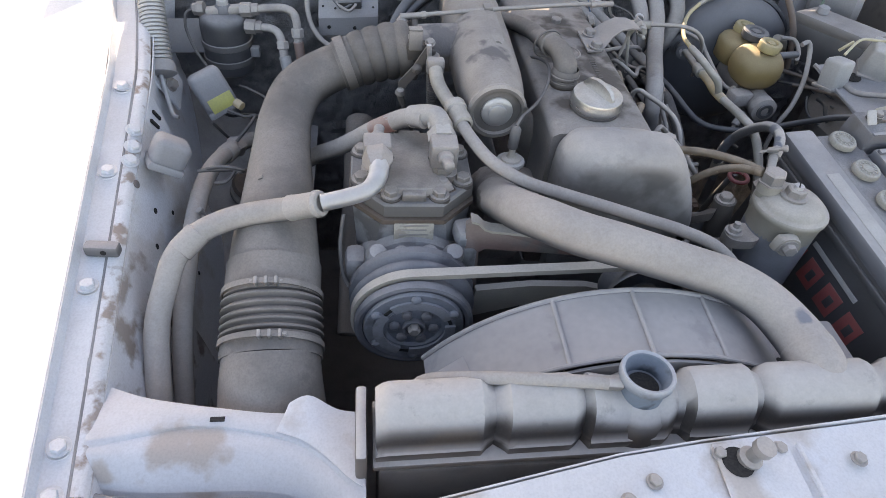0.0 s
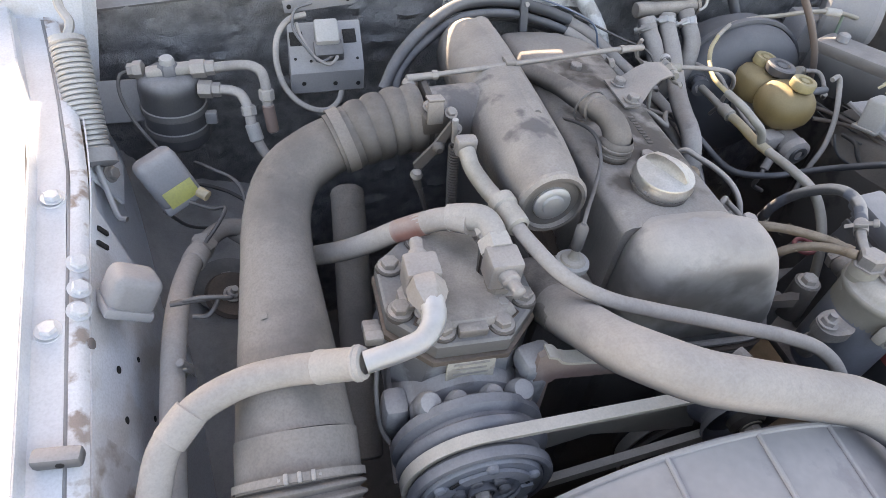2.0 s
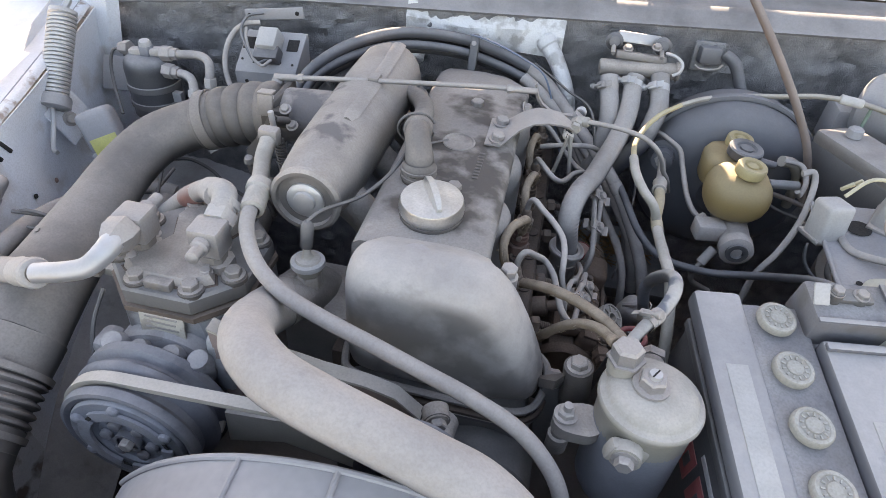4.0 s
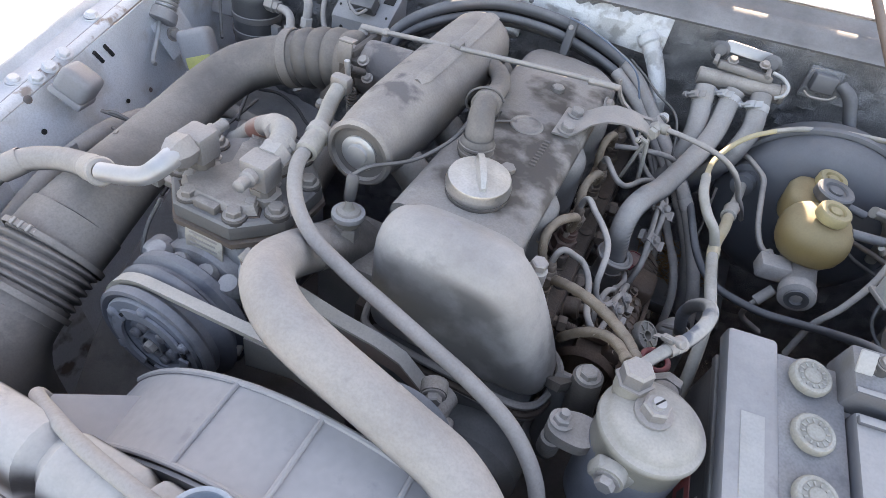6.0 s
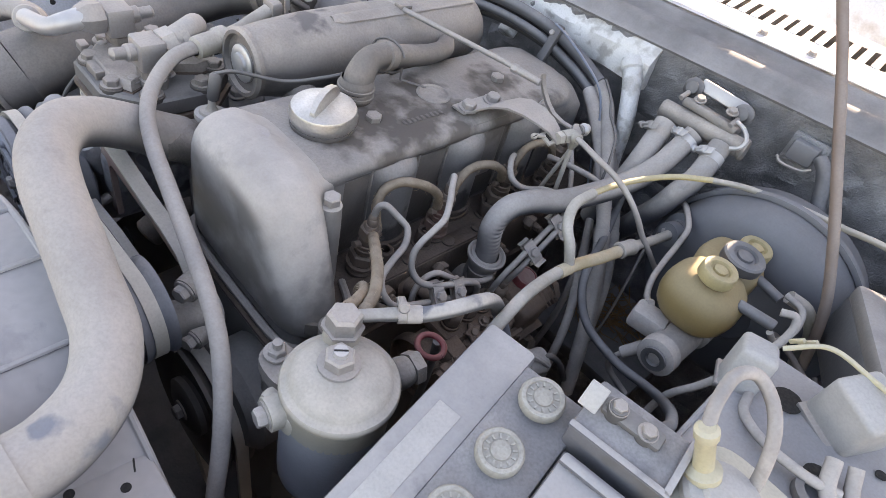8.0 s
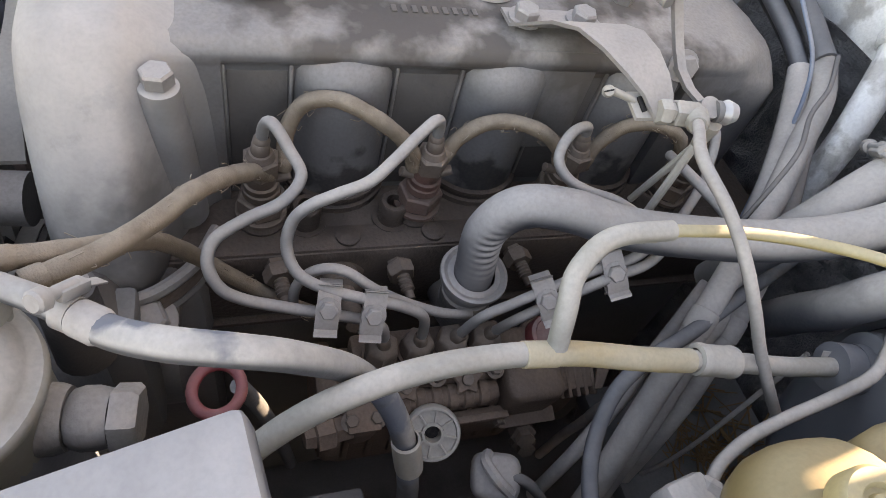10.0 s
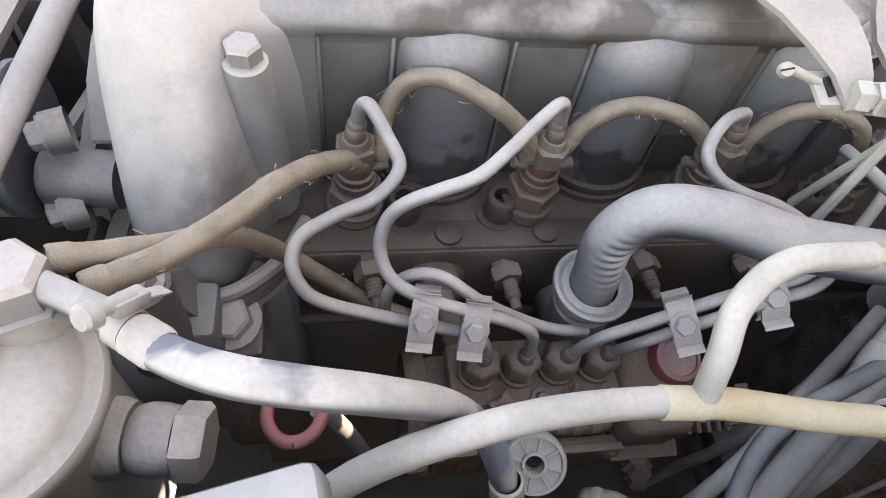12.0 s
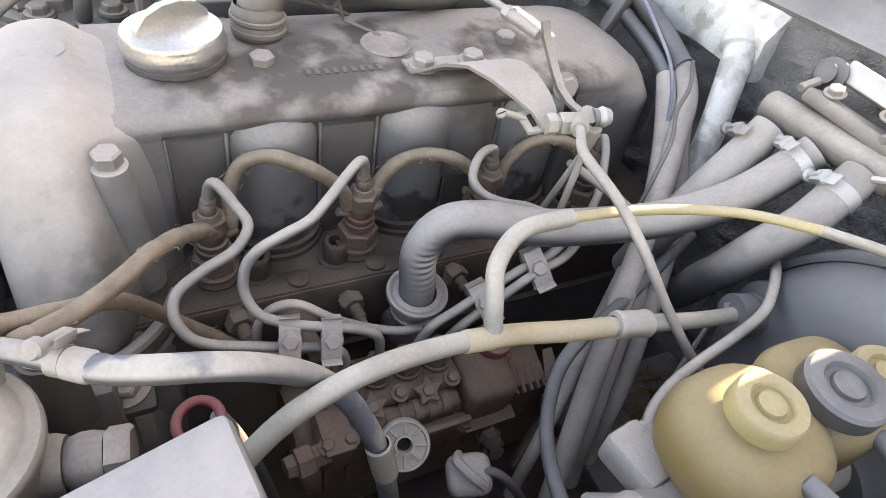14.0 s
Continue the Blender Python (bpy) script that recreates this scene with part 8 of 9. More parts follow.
part("sight_plug", lathe([(0.0085, 0), (0.0085, 0.004), (0.0070, 0.007), (0.0040, 0.008), (0, 0.008)], (-0.463, 0.652, 0.923), (0, -0.1, 1), 18), "battery_cap", dry)
part("bracket", box((-0.520, 0.672, 0.862), (0.075, 0.006, 0.050), 0.002, (-30, 0, 6)), "grey_box", dry)
for p, q, name in (((-0.438, 0.650, 0.916), (-0.412, 0.648, 0.919), "union"), ((-0.432, 0.640, 0.896), (-0.408, 0.636, 0.897), "union"), ((-0.490, 0.654, 0.914), (-0.506, 0.655, 0.912), "union")):
    d = Vector(q) - Vector(p)
    part(name, lathe([(0, 0), (0.0105, 0), (0.0105, d.length * 0.6), (0.0085, d.length * 0.65), (0.0085, d.length), (0, d.length)], p, d, 6), "steel", dry)
part("switch_wire", tube([(-0.506, 0.655, 0.912), (-0.516, 0.650, 0.908), (-0.518, 0.640, 0.890), (-0.505, 0.62, 0.865), (-0.48, 0.59, 0.845)], 0.0022, seg=8), "rubber_dark", dry)
UPPER = [(-0.412, 0.648, 0.919), (-0.395, 0.646, 0.922), (-0.375, 0.643, 0.924), (-0.362, 0.638, 0.920), (-0.357, 0.630, 0.909), (-0.356, 0.622, 0.885), (-0.352, 0.615, 0.85)]
LOWER = [(-0.408, 0.636, 0.897), (-0.396, 0.632, 0.898), (-0.385, 0.627, 0.894), (-0.379, 0.618, 0.882), (-0.376, 0.608, 0.862), (-0.366, 0.597, 0.835), (-0.345, 0.585, 0.81)]
drier_pipes = [hose("drier_pipe", UPPER, 0.0060, "loom", "grey pipe from the drier head", "pipe", seg=12), hose("drier_pipe", LOWER, 0.0060, "loom", "grey pipe from the drier side", "pipe", seg=12)]
part("pipe_nut", lathe(hexagon(0.0090, 0.0, 0.014), (-0.3566, 0.6275, 0.902), (0.03, -0.25, -1), 6, 10), "pale_cast", drier_pipes[0])
part("red_sleeve", rod((-0.356, 0.6215, 0.884), (-0.3522, 0.615, 0.851), 0.0072, 14), dusty("red_brown_rubber", (0.20, 0.09, 0.07), 0.45, rough=0.6), drier_pipes[0], "red-brown rubber sleeve")
part("pipe_nut", lathe(hexagon(0.0090, 0.0, 0.012), (-0.379, 0.6195, 0.885), (0.10, -0.40, -0.9), 6, 25), "pale_cast", drier_pipes[1])
part("pale_sleeve", lathe([(0.0062, 0), (0.0085, 0.001), (0.0085, 0.020), (0.0062, 0.022)], (-0.3765, 0.610, 0.866), (0.22, -0.40, -0.9), 16), "battery_cap", drier_pipes[1], "pale plastic sleeve")

DRIER_SHIFT = Matrix.Translation((-0.014, 0.0, 0.010))
for ob in list(dry.children) + drier_pipes + [c for d in drier_pipes for c in d.children]:
    ob.data.transform(DRIER_SHIFT)

# looms across the firewall
for k, (dy, dz, r) in enumerate(((0, 0, 0.0075), (0.012, -0.010, 0.0065), (-0.008, -0.014, 0.006), (0.004, -0.024, 0.0065))):
    hose("wiring_loom", [(-0.235 + 0.006 * k, 0.600 + dy, 0.925 + dz), (-0.215, 0.620 + dy, 0.955 + dz), (-0.175, 0.655 + dy, 0.978 + dz), (-0.120, 0.700 + dy, 0.985 + dz), (-0.050, 0.728 + dy, 0.978 + dz), (0.010, 0.738 + dy, 0.962 + dz), (0.055, 0.735 + dy, 0.948 + dz)], r, "rubber_dark" if k % 2 else "loom_dark", "dark taped wiring loom along the firewall", "wiring loom", "firewall looms", seg=10)
lclip = part("loom_clip", box((-0.023, 0.722, 0.962), (0.012, 0.010, 0.050), 0.003, (-24, 0, 0)), "black")
tagged(lclip, "black plastic clip over the wiring looms", "clip")
part("clip_screw", lathe([(0, 0), (0.0035, 0), (0.003, 0.002), (0, 0.002)], (-0.023, 0.7165, 0.978), (0, -1, 0.45), 10), "steel", lclip)
LOOMS = (
    ([(0.055, 0.738, 0.945), (0.083, 0.722, 0.935), (0.108, 0.698, 0.920), (0.140, 0.668, 0.900), (0.172, 0.632, 0.880), (0.200, 0.602, 0.856), (0.225, 0.577, 0.820), (0.250, 0.556, 0.770), (0.268, 0.545, 0.70)], 0.0080),
    ([(0.050, 0.728, 0.935), (0.085, 0.706, 0.920), (0.120, 0.682, 0.900), (0.153, 0.655, 0.878), (0.183, 0.632, 0.855), (0.208, 0.606, 0.828), (0.232, 0.584, 0.790), (0.25, 0.575, 0.72)], 0.0085),
    ([(0.060, 0.745, 0.930), (0.105, 0.712, 0.905), (0.140, 0.690, 0.885), (0.175, 0.660, 0.862), (0.203, 0.632, 0.835), (0.225, 0.612, 0.795), (0.24, 0.60, 0.72)], 0.0075),
    ([(0.100, 0.710, 0.895), (0.140, 0.668, 0.862), (0.170, 0.630, 0.836), (0.195, 0.596, 0.812), (0.215, 0.570, 0.790), (0.228, 0.552, 0.755), (0.235, 0.54, 0.69)], 0.0050),
    ([(0.108, 0.702, 0.905), (0.150, 0.655, 0.860), (0.178, 0.622, 0.815), (0.192, 0.602, 0.760), (0.194, 0.592, 0.715), (0.190, 0.590, 0.675), (0.187, 0.588, 0.62)], 0.0040))
for pts, r in LOOMS:
    lm = hose("wiring_loom", pts, r, "loom", "dusty grey wiring loom sleeve descending beside the pump", "wiring loom", "side looms", seg=14)
    wrap(lm, pts, 0.62, r, "loom", 0.016)
for pts, r, mat in (([(0.062, 0.735, 0.955), (0.088, 0.712, 0.950), (0.112, 0.680, 0.948), (0.138, 0.655, 0.945), (0.150, 0.640, 0.930), (0.158, 0.628, 0.90)], 0.0016, "rubber_dark"),
                    ([(0.09, 0.62, 0.895), (0.12, 0.615, 0.905), (0.15, 0.622, 0.905), (0.165, 0.632, 0.895)], 0.0034, "loom"),
                    ([(-0.03, 0.728, 0.985), (0.0, 0.715, 0.985), (0.04, 0.705, 0.975), (0.075, 0.70, 0.958), (0.092, 0.700, 0.925), (0.104, 0.694, 0.890), (0.118, 0.690, 0.850)], 0.0014, dusty("blue_wire", (0.10, 0.18, 0.30), 0.4)),
                    ([(0.226, 0.668, 0.860), (0.232, 0.658, 0.800), (0.236, 0.650, 0.740), (0.2347, 0.644, 0.690), (0.228, 0.635, 0.640)], 0.0018, "loom")):
    hose("loose_wire", pts, r, mat, "thin loose wire among the engine lines", "wire", "loose wires", seg=8)

hose("battery_cable", [(0.165, 0.690, 0.872), (0.185, 0.640, 0.868), (0.203, 0.595, 0.862), (0.214, 0.562, 0.856), (0.225, 0.541, 0.847), (0.241, 0.527, 0.836), (0.258, 0.517, 0.831), (0.278, 0.509, 0.831), (0.308, 0.500, 0.835), (0.334, 0.492, 0.845), (0.354, 0.474, 0.864), (0.366, 0.448, 0.888), (0.374, 0.420, 0.912), (0.378, 0.392, 0.930), (0.372, 0.372, 0.938)], 0.0046, "loom_dark", "dark dusty battery cable sagging across to the terminal", "cable", seg=12)

# ---- wing-side things ----
def relay_box(name, c, s, rot, label, sticker=False):
    r = thing(name, (c[0], c[1], c[2] - s[2] / 2), label, "relay", "wing relays")
    part("cover", box(c, s, 0.009, rot, 4), "grey_box", r)
    m = pose(*c, *rot)
    part("base", box((0, 0, 0), (s[0] * 1.02, s[1] * 1.02, 0.010), 0.003), "grey_box", r).data.transform(m @ pose(0, 0, -s[2] / 2))
    if sticker:
        part("sticker", box((0, 0, 0), (s[0] * 0.75, 0.0012, s[2] * 0.34), 0.0004), "yellow", r, "yellow paper sticker").data.transform(m @ pose(0.002, -s[1] / 2 - 0.0008, -s[2] * 0.30))
        part("plug", lathe([(0.006, 0), (0.006, 0.012), (0, 0.014)], m @ Vector((0.018, -s[1] / 2, -s[2] * 0.45)), (0.7, -0.5, -0.2), 10), "amber", r)
    return r


relay_box("wing_relay", (-0.484, 0.533, 0.862), (0.046, 0.036, 0.058), (-24, -18, 28), "tall grey relay box with a yellow sticker", True)
relay_box("wing_relay", (-0.496, 0.350, 0.889), (0.040, 0.038, 0.035), (-16, 34, 14), "grey relay box on the inner wing")
for pts in ([(-0.462, 0.510, 0.845), (-0.440, 0.505, 0.838), (-0.425, 0.500, 0.842), (-0.432, 0.485, 0.835), (-0.448, 0.47, 0.82)],
            [(-0.470, 0.350, 0.862), (-0.445, 0.352, 0.862), (-0.430, 0.357, 0.857), (-0.438, 0.342, 0.852), (-0.452, 0.345, 0.848)],
            [(-0.470, 0.355, 0.858), (-0.442, 0.348, 0.870), (-0.418, 0.352, 0.862), (-0.425, 0.360, 0.852)],
            [(-0.46, 0.60, 0.83), (-0.44, 0.57, 0.842), (-0.41, 0.545, 0.835), (-0.40, 0.50, 0.80)],
            [(-0.40, 0.545, 0.81), (-0.41, 0.47, 0.79), (-0.405, 0.42, 0.79), (-0.415, 0.36, 0.75)]):
    hose("loose_wire", pts, 0.0022, "rubber_dark", "thin loose wire by the inner wing", "wire", "loose wires", seg=8)
boss = thing("wing_stud", (-0.425, 0.425, 0.77), "round pressed boss with a nut on the inner wing", "body fitting", kind="structure")
part("dish", lathe([(0.030, 0), (0.027, 0.005), (0.014, 0.001), (0, 0.001)], (-0.425, 0.430, 0.775), (0.3, -0.2, 1), 28), "head", boss)
put("nut", NUT_STUD, facing((-0.425, 0.430, 0.777), (0.3, -0.2, 1)), boss)


def coil(p0, p1, r, turns, wire):
    p0, p1 = Vector(p0), Vector(p1)
    d = p1 - p0
    m = facing(p0, d)
    pts = [m @ Vector((r * math.cos(2 * math.pi * k / 14), r * math.sin(2 * math.pi * k / 14), d.length * k / (14 * turns))) for k in range(14 * turns + 1)]
    return tube(pts, wire, seg=6, raw=True)


for side, p0, p1 in (("compressor", (-0.561, 0.615, 0.978), (-0.5475, 0.537, 0.894)), ("battery", (0.615, 0.66, 1.05), (0.605, 0.60, 0.93))):
    s = thing("hood_spring", p1, "grey coiled hood hinge spring on the " + side + " side", "spring", "hood springs")
    part("coil", coil(p0, p1, 0.0155, 22, 0.0026), "spring", s)
    d = (Vector(p1) - Vector(p0)).normalized()
    part("end_cup", lathe([(0, -0.004), (0.0205, -0.004), (0.0215, 0.0), (0.0215, 0.010), (0.018, 0.012), (0, 0.012)], p1, d, 24), "grey_box", s)
    part("end_cup", lathe([(0, 0), (0.017, 0), (0.017, 0.006), (0, 0.006)], Vector(p0) - d * 0.004, d, 20), "spring", s)
    part("hook", tube([Vector(p1) + d * 0.010, Vector(p1) + d * 0.035 + Vector((0.004, 0, 0)), Vector(p1) + d * 0.062 + Vector((0.010, -0.004, 0)), Vector(p1) + d * 0.070 + Vector((0.018, -0.004, 0.004))], 0.0030, seg=8), "bright", s)
    part("eye", tube([Vector(p0) - d * 0.004, Vector(p0) - d * 0.020 + Vector((0.006, 0, 0)), Vector(p0) - d * 0.036, Vector(p0) - d * 0.06], 0.0045, seg=8), "spring", s)
hinge = thing("hinge_plate", (-0.545, 0.52, 0.85), "grey hinge plate with a bolt on the wing", "hinge", kind="structure")
part("plate", box((-0.545, 0.552, 0.862), (0.004, 0.060, 0.055), 0.0015, (12, -22, 0)), "wing", hinge)
put("bolt", BOLT, facing((-0.5410, 0.545, 0.862), (1, -0.3, 0.4)), hinge)

hose("hood_release_rod", [(0.195, 0.748, 1.205), (0.237, 0.720, 1.155), (0.284, 0.689, 1.102), (0.329, 0.656, 1.048), (0.374, 0.633, 0.988), (0.405, 0.624, 0.935), (0.425, 0.625, 0.87)], 0.0048, "orange", "brown rod leaning up past the booster", "rod", seg=10)
hose("green_wire", [(0.47, 0.68, 0.985), (0.465, 0.672, 0.955), (0.455, 0.668, 0.92), (0.45, 0.66, 0.88)], 0.0022, "green", "thin green wire by the booster", "wire", seg=8)
servo = thing("wiper_motor", (0.50, 0.72, 0.95), "grey motor drum by the firewall corner", "motor")
part("drum", lathe([(0, 0), (0.036, 0.0), (0.042, 0.006), (0.042, 0.07), (0.034, 0.08), (0, 0.08)], (0.485, 0.735, 0.965), (0.75, -0.6, 0.1), 28), "grey_box", servo)
part("bracket", box((0.50, 0.745, 0.93), (0.09, 0.05, 0.06), 0.008), "grey_box", servo)

# ---- battery ----
BY = Vector((-0.150, 0.972, 0.170)).normalized()
BX = Vector((0.988, 0.152, 0.0)).normalized()
BM = Matrix((BX, BY, BX.cross(BY))).transposed().to_4x4()
BM.translation = Vector((0.311, 0.324, 0.938))
battery = thing("battery", (0.33, 0.19, 0.74), "dusty dark battery with six screw caps", "battery")


def on_battery(name, bm, material, parent=None, label=""):
    ob = part(name, bm, material, parent or battery, label)
    ob.data.transform(BM)
    return ob


on_battery("case", box((0.013, -0.125, -0.105), (0.138, 0.288, 0.17), 0.004), "black")
on_battery("case_rim", box((0.013, -0.125, -0.022), (0.144, 0.294, 0.016), 0.003), "battery_top")
on_battery("side_ridge", box((-0.058, -0.125, -0.040), (0.004, 0.288, 0.010), 0.0015), "black")
on_battery("left_lid", box((-0.0425, -0.1196, -0.0143), (0.042, 0.2988, 0.020), 0.0045), "battery_top")
on_battery("lid_label", box((-0.0425, -0.120, -0.0038), (0.018, 0.150, 0.0006), 0.0002), "label", None, "faded paper strip label")
on_battery("cap_channel", box((0.003, -0.125, -0.0150), (0.054, 0.288, 0.018), 0.003), "cap_channel")
on_battery("right_lid", box((0.058, -0.1435, -0.006), (0.054, 0.249, 0.020), 0.003), "battery_top")
on_battery("right_label", box((0.063, -0.150, 0.0045), (0.034, 0.120, 0.0006), 0.0002), "label", None, "worn pale label with red marks")
for k in range(4):
    on_battery("label_mark", box((0.066, -0.120 - 0.012 * k, 0.0052), (0.022 - 0.004 * k, 0.005, 0.0004), 0.0001), "red_print")
on_battery("lid_seam", box((0.058, -0.027, 0.006), (0.054, 0.007, 0.005), 0.0015), "battery_top")
on_battery("terminal_step", box((0.058, 0.010, -0.001), (0.068, 0.044, 0.038), 0.003), "cap_channel")
on_battery("step_rim", box((0.058, -0.0105, 0.0195), (0.070, 0.005, 0.003), 0.001), "battery_top")
on_battery("step_rim", box((0.0905, 0.010, 0.0195), (0.005, 0.044, 0.003), 0.001), "battery_top")
cap_bm = add_lathe(bmesh.new(), [(0, 0), (0.0150, 0.0), (0.0160, 0.001), (0.0160, 0.0055), (0.0145, 0.0075), (0.0120, 0.0078), (0.0112, 0.0068), (0.0070, 0.0068), (0.0064, 0.0078), (0.0, 0.0082)], Matrix(), 30)
for k in range(12):
    a = 2 * math.pi * k / 12
    add_box(cap_bm, (0.0092 * math.cos(a), 0.0092 * math.sin(a), 0.0072), (0.0030, 0.0012, 0.0012), 0.0, (0, 0, math.degrees(a)))
CAPM = mesh_from(cap_bm, "screw_cap", "screw_cap")
for k in range(6):
    put("screw_cap", CAPM, BM @ pose(0, -0.0485 * k, -0.003, 0, 0, 37 * k), battery)
for x, h in ((0.042, 0.026), (0.064, 0.022)):
    t = part("terminal_post", lathe([(0.0075, 0), (0.0070, h * 0.8), (0.006, h), (0, h)], BM @ Vector((x, 0.014, 0.003)), BM.to_3x3() @ Vector((0, 0, 1)), 20), "iron", battery, "greasy lead post")
on_battery("hold_down_tab", box((0.026, 0.008, 0.030), (0.013, 0.018, 0.0025), 0.001, (38, 0, 0)), "label", None, "bent pale tab")
on_battery("terminal_clamp", box((0.054, 0.015, 0.021), (0.042, 0.014, 0.006), 0.003), "iron")
for x in (0.042, 0.064):
    put("bolt", BOLT_SMALL, BM @ pose(x, 0.014, 0.027 if x < 0.05 else 0.024), battery)
# the printed side: plain shapes in the print's colours
for k, (y, w) in enumerate(((-0.085, 0.028), (-0.122, 0.026), (-0.160, 0.028), (-0.200, 0.028))):
    on_battery("side_print", box((-0.0566, y, -0.100), (0.001, w, 0.036), 0.0003), "red_print")
    on_battery("side_print_gap", box((-0.0572, y - 0.002, -0.100), (0.0008, w * 0.34, 0.016), 0.0002), "black")
on_battery("side_print_bar", box((-0.0566, -0.140, -0.068), (0.001, 0.085, 0.007), 0.0003), "white_print")

# ---- washer bottle and switch plate ----
wb = thing("washer_bottle", (0.43, 0.33, 0.75), "cloudy white washer bottle with a yellowed nozzle", "washer bottle")
part("bottle", loft([[(0.441 + a * (abs(math.cos(t)) ** 0.5) * (1 if math.cos(t) > 0 else -1), 0.352 + b * (abs(math.sin(t)) ** 0.5) * (1 if math.sin(t) > 0 else -1), z) for t in steps(0, 2 * math.pi * 35 / 36, 35)] for z, a, b in ((0.77, 0.038, 0.055), (0.78, 0.042, 0.062), (0.915, 0.043, 0.063), (0.935, 0.041, 0.060), (0.945, 0.034, 0.050), (0.948, 0.02, 0.03))]), dusty("cloudy_polythene", (0.62, 0.60, 0.52), 0.4, dust=(0.52, 0.49, 0.42), rough=0.4, bump=0.05, grain=50), wb, angle=60)
part("filler_cap", lathe([(0.026, 0), (0.0265, 0.006), (0.024, 0.009), (0.016, 0.010), (0.014, 0.013), (0, 0.014)], (0.428, 0.358, 0.945), (0, 0, 1), 32), "label", wb)
part("nozzle", lathe([(0.010, 0), (0.0115, 0.002), (0.0115, 0.007), (0.0065, 0.010), (0.0060, 0.034), (0.0075, 0.036), (0.0075, 0.042), (0.005, 0.044), (0, 0.044)], (0.411, 0.358, 0.953), (-0.42, -0.15, 1), 18), "cream", wb, "cream plastic nozzle")
hose("washer_hose", [(0.3955, 0.3535, 0.988), (0.389, 0.366, 1.000), (0.387, 0.386, 1.008), (0.396, 0.402, 1.006), (0.412, 0.402, 0.997), (0.425, 0.392, 0.985), (0.435, 0.384, 0.960), (0.444, 0.39, 0.91)], 0.0044, "loom", "grey washer hose looping over the bottle", seg=12)

swp = thing("switch_plate", (0.46, 0.46, 0.90), "perforated grey plate carrying relays", "mounting plate")
part("plate", sheet([[(0.385 + 0.13 * u, 0.375 + 0.15 * v, 0.925 + 0.012 * u + 0.010 * v) for u in steps(0, 1, 4)] for v in steps(0, 1, 4)], 0.002), "grey_box", swp)
for u, v, r in ((0.15, 0.2, 0.003), (0.3, 0.12, 0.003), (0.5, 0.15, 0.0035), (0.3, 0.75, 0.012), (0.62, 0.45, 0.010), (0.8, 0.25, 0.004), (0.85, 0.7, 0.004), (0.5, 0.85, 0.004)):
    part("punched_hole", lathe([(0, 0), (r, 0), (r, 0.0006), (0, 0.0006)], (0.385 + 0.13 * u, 0.375 + 0.15 * v, 0.9262 + 0.012 * u + 0.010 * v), (-0.09, -0.06, 1), 18), "void", swp)
for name, c, s, rot in (("plate_relay", (0.389, 0.480, 0.945), (0.028, 0.030, 0.044), (-8, 0, 18)), ("plate_relay", (0.462, 0.497, 0.960), (0.044, 0.040, 0.046), (8, 6, -28))):
    r = thing(name, (c[0], c[1], c[2] - s[2] / 2), "dusty silver-grey square relay on the plate", "relay", "plate relays")
    part("cover", box(c, s, 0.005, rot, 3), "battery_cap" if name else "", r)
    part("flange", box((c[0], c[1], c[2] - s[2] / 2 + 0.003), (s[0] * 1.12, s[1] * 1.12, 0.005), 0.0015, rot), "steel", r)
for pts, r, mat in (([(0.398, 0.494, 0.968), (0.420, 0.505, 0.985), (0.450, 0.505, 0.985), (0.475, 0.49, 0.99), (0.49, 0.47, 0.985)], 0.0020, "cream"),
                    ([(0.402, 0.470, 0.935), (0.408, 0.448, 0.935), (0.430, 0.430, 0.942), (0.460, 0.428, 0.945), (0.48, 0.435, 0.945)], 0.0038, "loom"),
                    ([(0.465, 0.448, 0.955), (0.472, 0.432, 0.945), (0.485, 0.418, 0.940), (0.50, 0.40, 0.935)], 0.0055, "loom"),
                    ([(0.478, 0.455, 0.955), (0.488, 0.44, 0.943), (0.505, 0.43, 0.94)], 0.0050, "loom")):
    hose("relay_lead", pts, r, mat, "grey lead from the plate relays", "wire", "relay leads", seg=10)
part("plate_rim", tube([(0.386, 0.376, 0.9265), (0.386, 0.450, 0.9315), (0.387, 0.524, 0.9365)], 0.0022, seg=8), "grey_box", swp)
for x, y, z in ((0.402, 0.507, 0.972), (0.409, 0.509, 0.976)):
    part("brass_blade", box((x, y, z), (0.0035, 0.0030, 0.014), 0.0006, (20, 30, 0)), "cream", swp)
part("lead_grommet", lathe([(0.012, 0), (0.015, 0.002), (0.015, 0.008), (0.010, 0.010), (0.008, 0.006)], (0.470, 0.425, 0.934), (0, 0, 1), 22), "rubber_dark", swp)

fuse = thing("fuse_box", (0.46, 0.60, 0.90), "long brown-grey fuse box with a screw lid", "fuse box")
part("body", box((0.462, 0.605, 0.925), (0.056, 0.125, 0.055), 0.004, (-4, 0, 24)), "black", fuse)
part("lid", box((0.462, 0.605, 0.958), (0.058, 0.128, 0.018), 0.005, (-4, 0, 24)), dusty("brown_bakelite", (0.13, 0.115, 0.11), 0.75, dust=(0.38, 0.355, 0.34), rough=0.5), fuse)
part("lid_screw", lathe([(0, 0), (0.009, 0), (0.0085, 0.009), (0.006, 0.011), (0, 0.011)], (0.446, 0.638, 0.966), (0, 0, 1), 16), "grey_box", fuse)


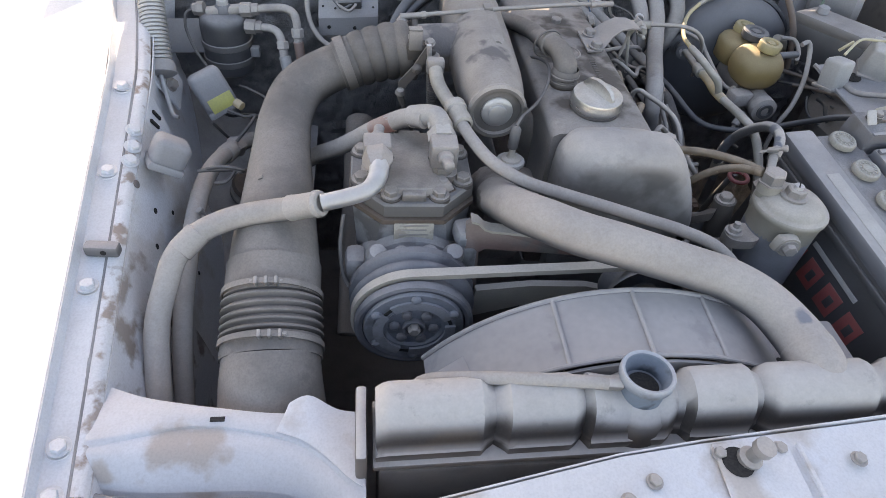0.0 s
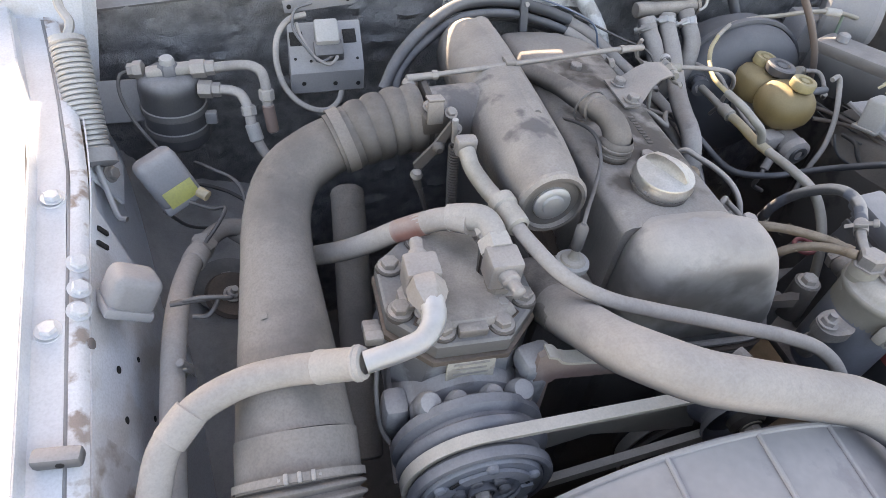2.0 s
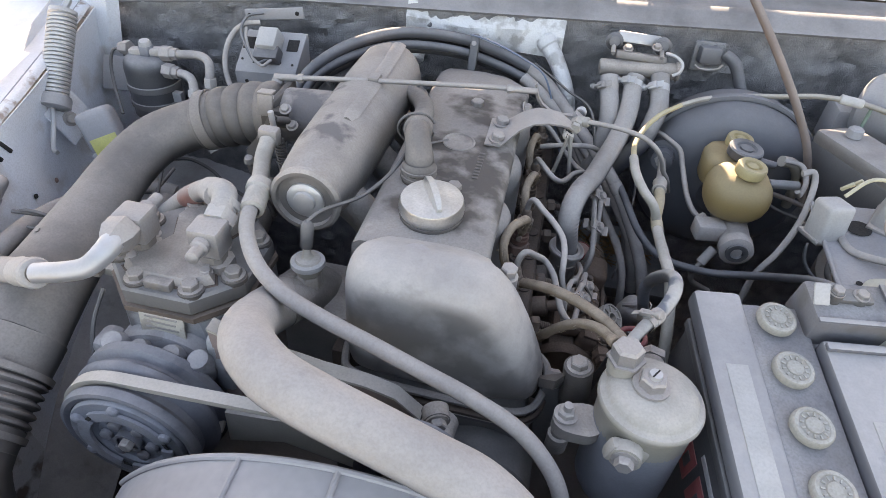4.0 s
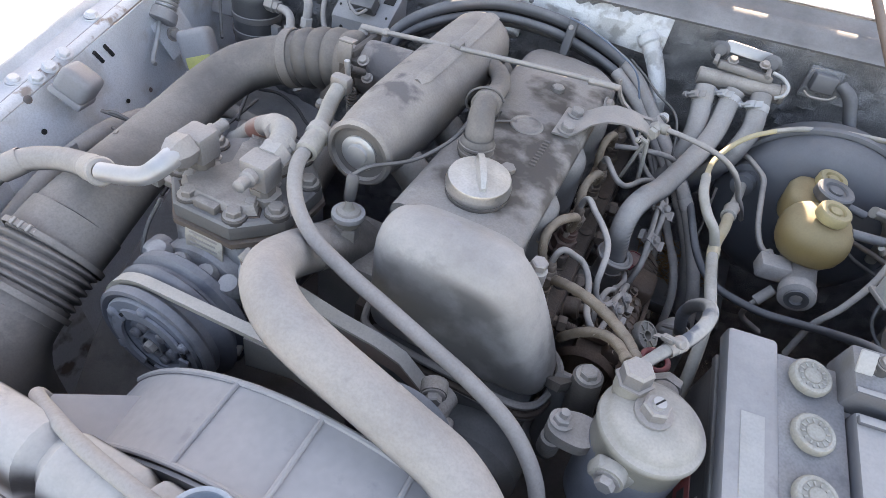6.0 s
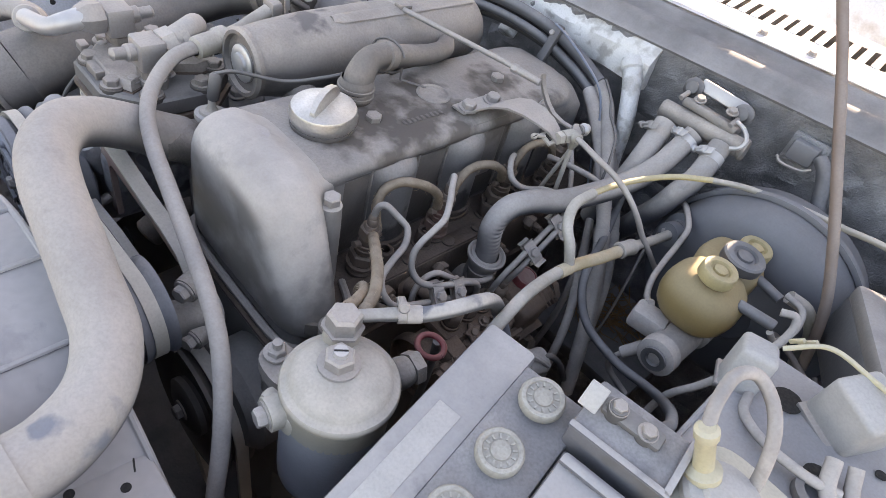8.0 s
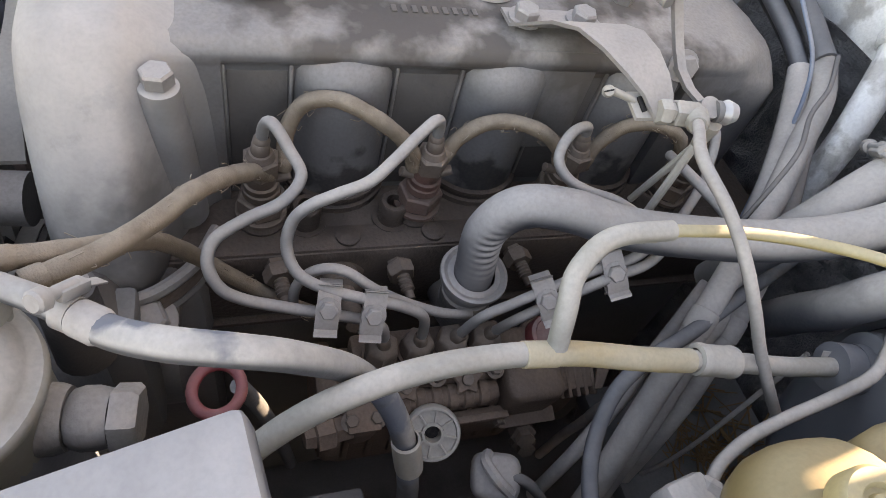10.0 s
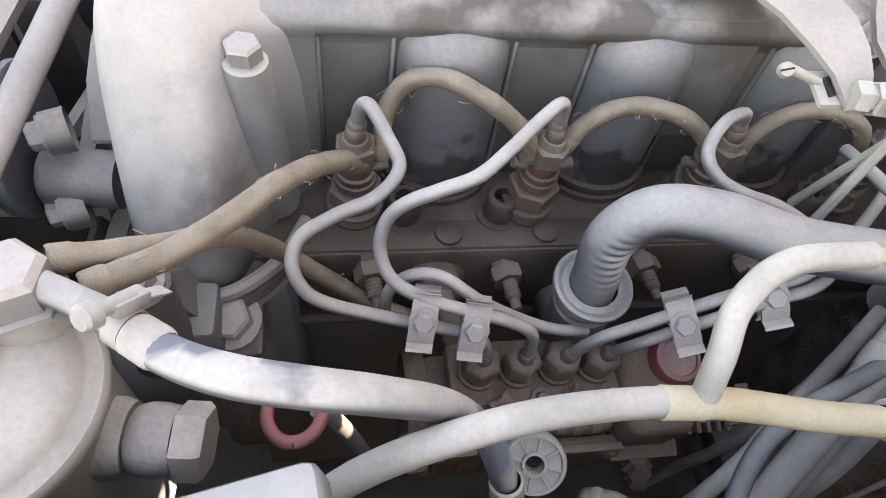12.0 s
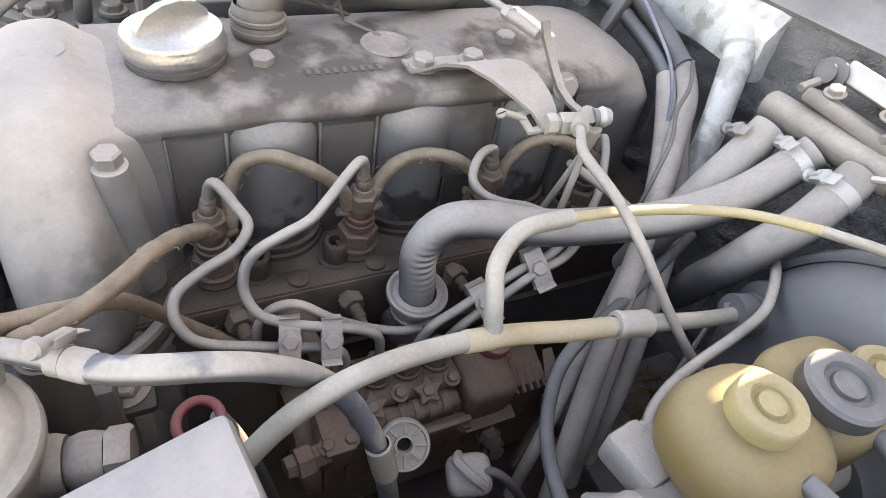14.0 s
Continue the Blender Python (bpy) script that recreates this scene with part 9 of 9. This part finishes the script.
# wires lying on the inner wing beside the booster
random.seed(5)
for k in range(9):
    x0, y0 = 0.385 + 0.022 * k * 0.5 + random.uniform(-0.01, 0.01), 0.60 + random.uniform(-0.05, 0.04)
    pts = [(x0 + 0.05 * math.sin(0.9 * k + 1.7 * t) + 0.06 * t, y0 - 0.10 * t + 0.03 * math.cos(k + 2.3 * t), 0.868 + 0.012 * math.sin(2.1 * k + 3.0 * t) - 0.01 * t) for t in steps(0, 1, 5)]
    hose("loose_wire", pts, random.choice((0.0018, 0.0024, 0.0032)), random.choice(("rubber_dark", "loom_dark", "orange")), "thin dusty wire lying on the inner wing", "wire", "loose wires", seg=8)

hose("arch_wire", [(-0.505, 0.600, 0.800), (-0.497, 0.655, 0.742), (-0.475, 0.690, 0.722), (-0.440, 0.690, 0.708), (-0.410, 0.675, 0.698), (-0.370, 0.66, 0.690)], 0.0028, "rubber_dark", "dark wire lying on the dusty wheel arch", "wire", seg=8)
hose("arch_wire", [(-0.500, 0.560, 0.790), (-0.480, 0.580, 0.745), (-0.455, 0.610, 0.712), (-0.425, 0.630, 0.700), (-0.385, 0.635, 0.692)], 0.0022, "rubber_dark", "thin black wire lying on the wheel arch", "wire", seg=8)

# dry straw blown in behind the looms
ledge = part("chassis_ledge", box((0.235, 0.700, 0.668), (0.16, 0.16, 0.02), 0.004), "iron")
tagged(ledge, "dark chassis ledge below the brake booster", "chassis", kind="structure")
straw_bm, rnd = bmesh.new(), random.Random(5)
for k in range(120):
    c = Vector((rnd.gauss(0.228, 0.022), rnd.gauss(0.715, 0.024), 0.680 + abs(rnd.gauss(0, 0.004))))
    d = Vector((rnd.uniform(-1, 1), rnd.uniform(-1, 1), rnd.uniform(-0.12, 0.12))).normalized() * rnd.uniform(0.006, 0.022)
    rod(c - d, c + d, rnd.uniform(0.0004, 0.0010), 5, bm=straw_bm)
straw = part("dry_straw", straw_bm, dusty("dry_straw", (0.24, 0.125, 0.05), 0.2, dust=(0.34, 0.22, 0.11), rough=0.9))
tagged(straw, "brown dry straw and twigs lying below the looms", "debris", kind="stuff")
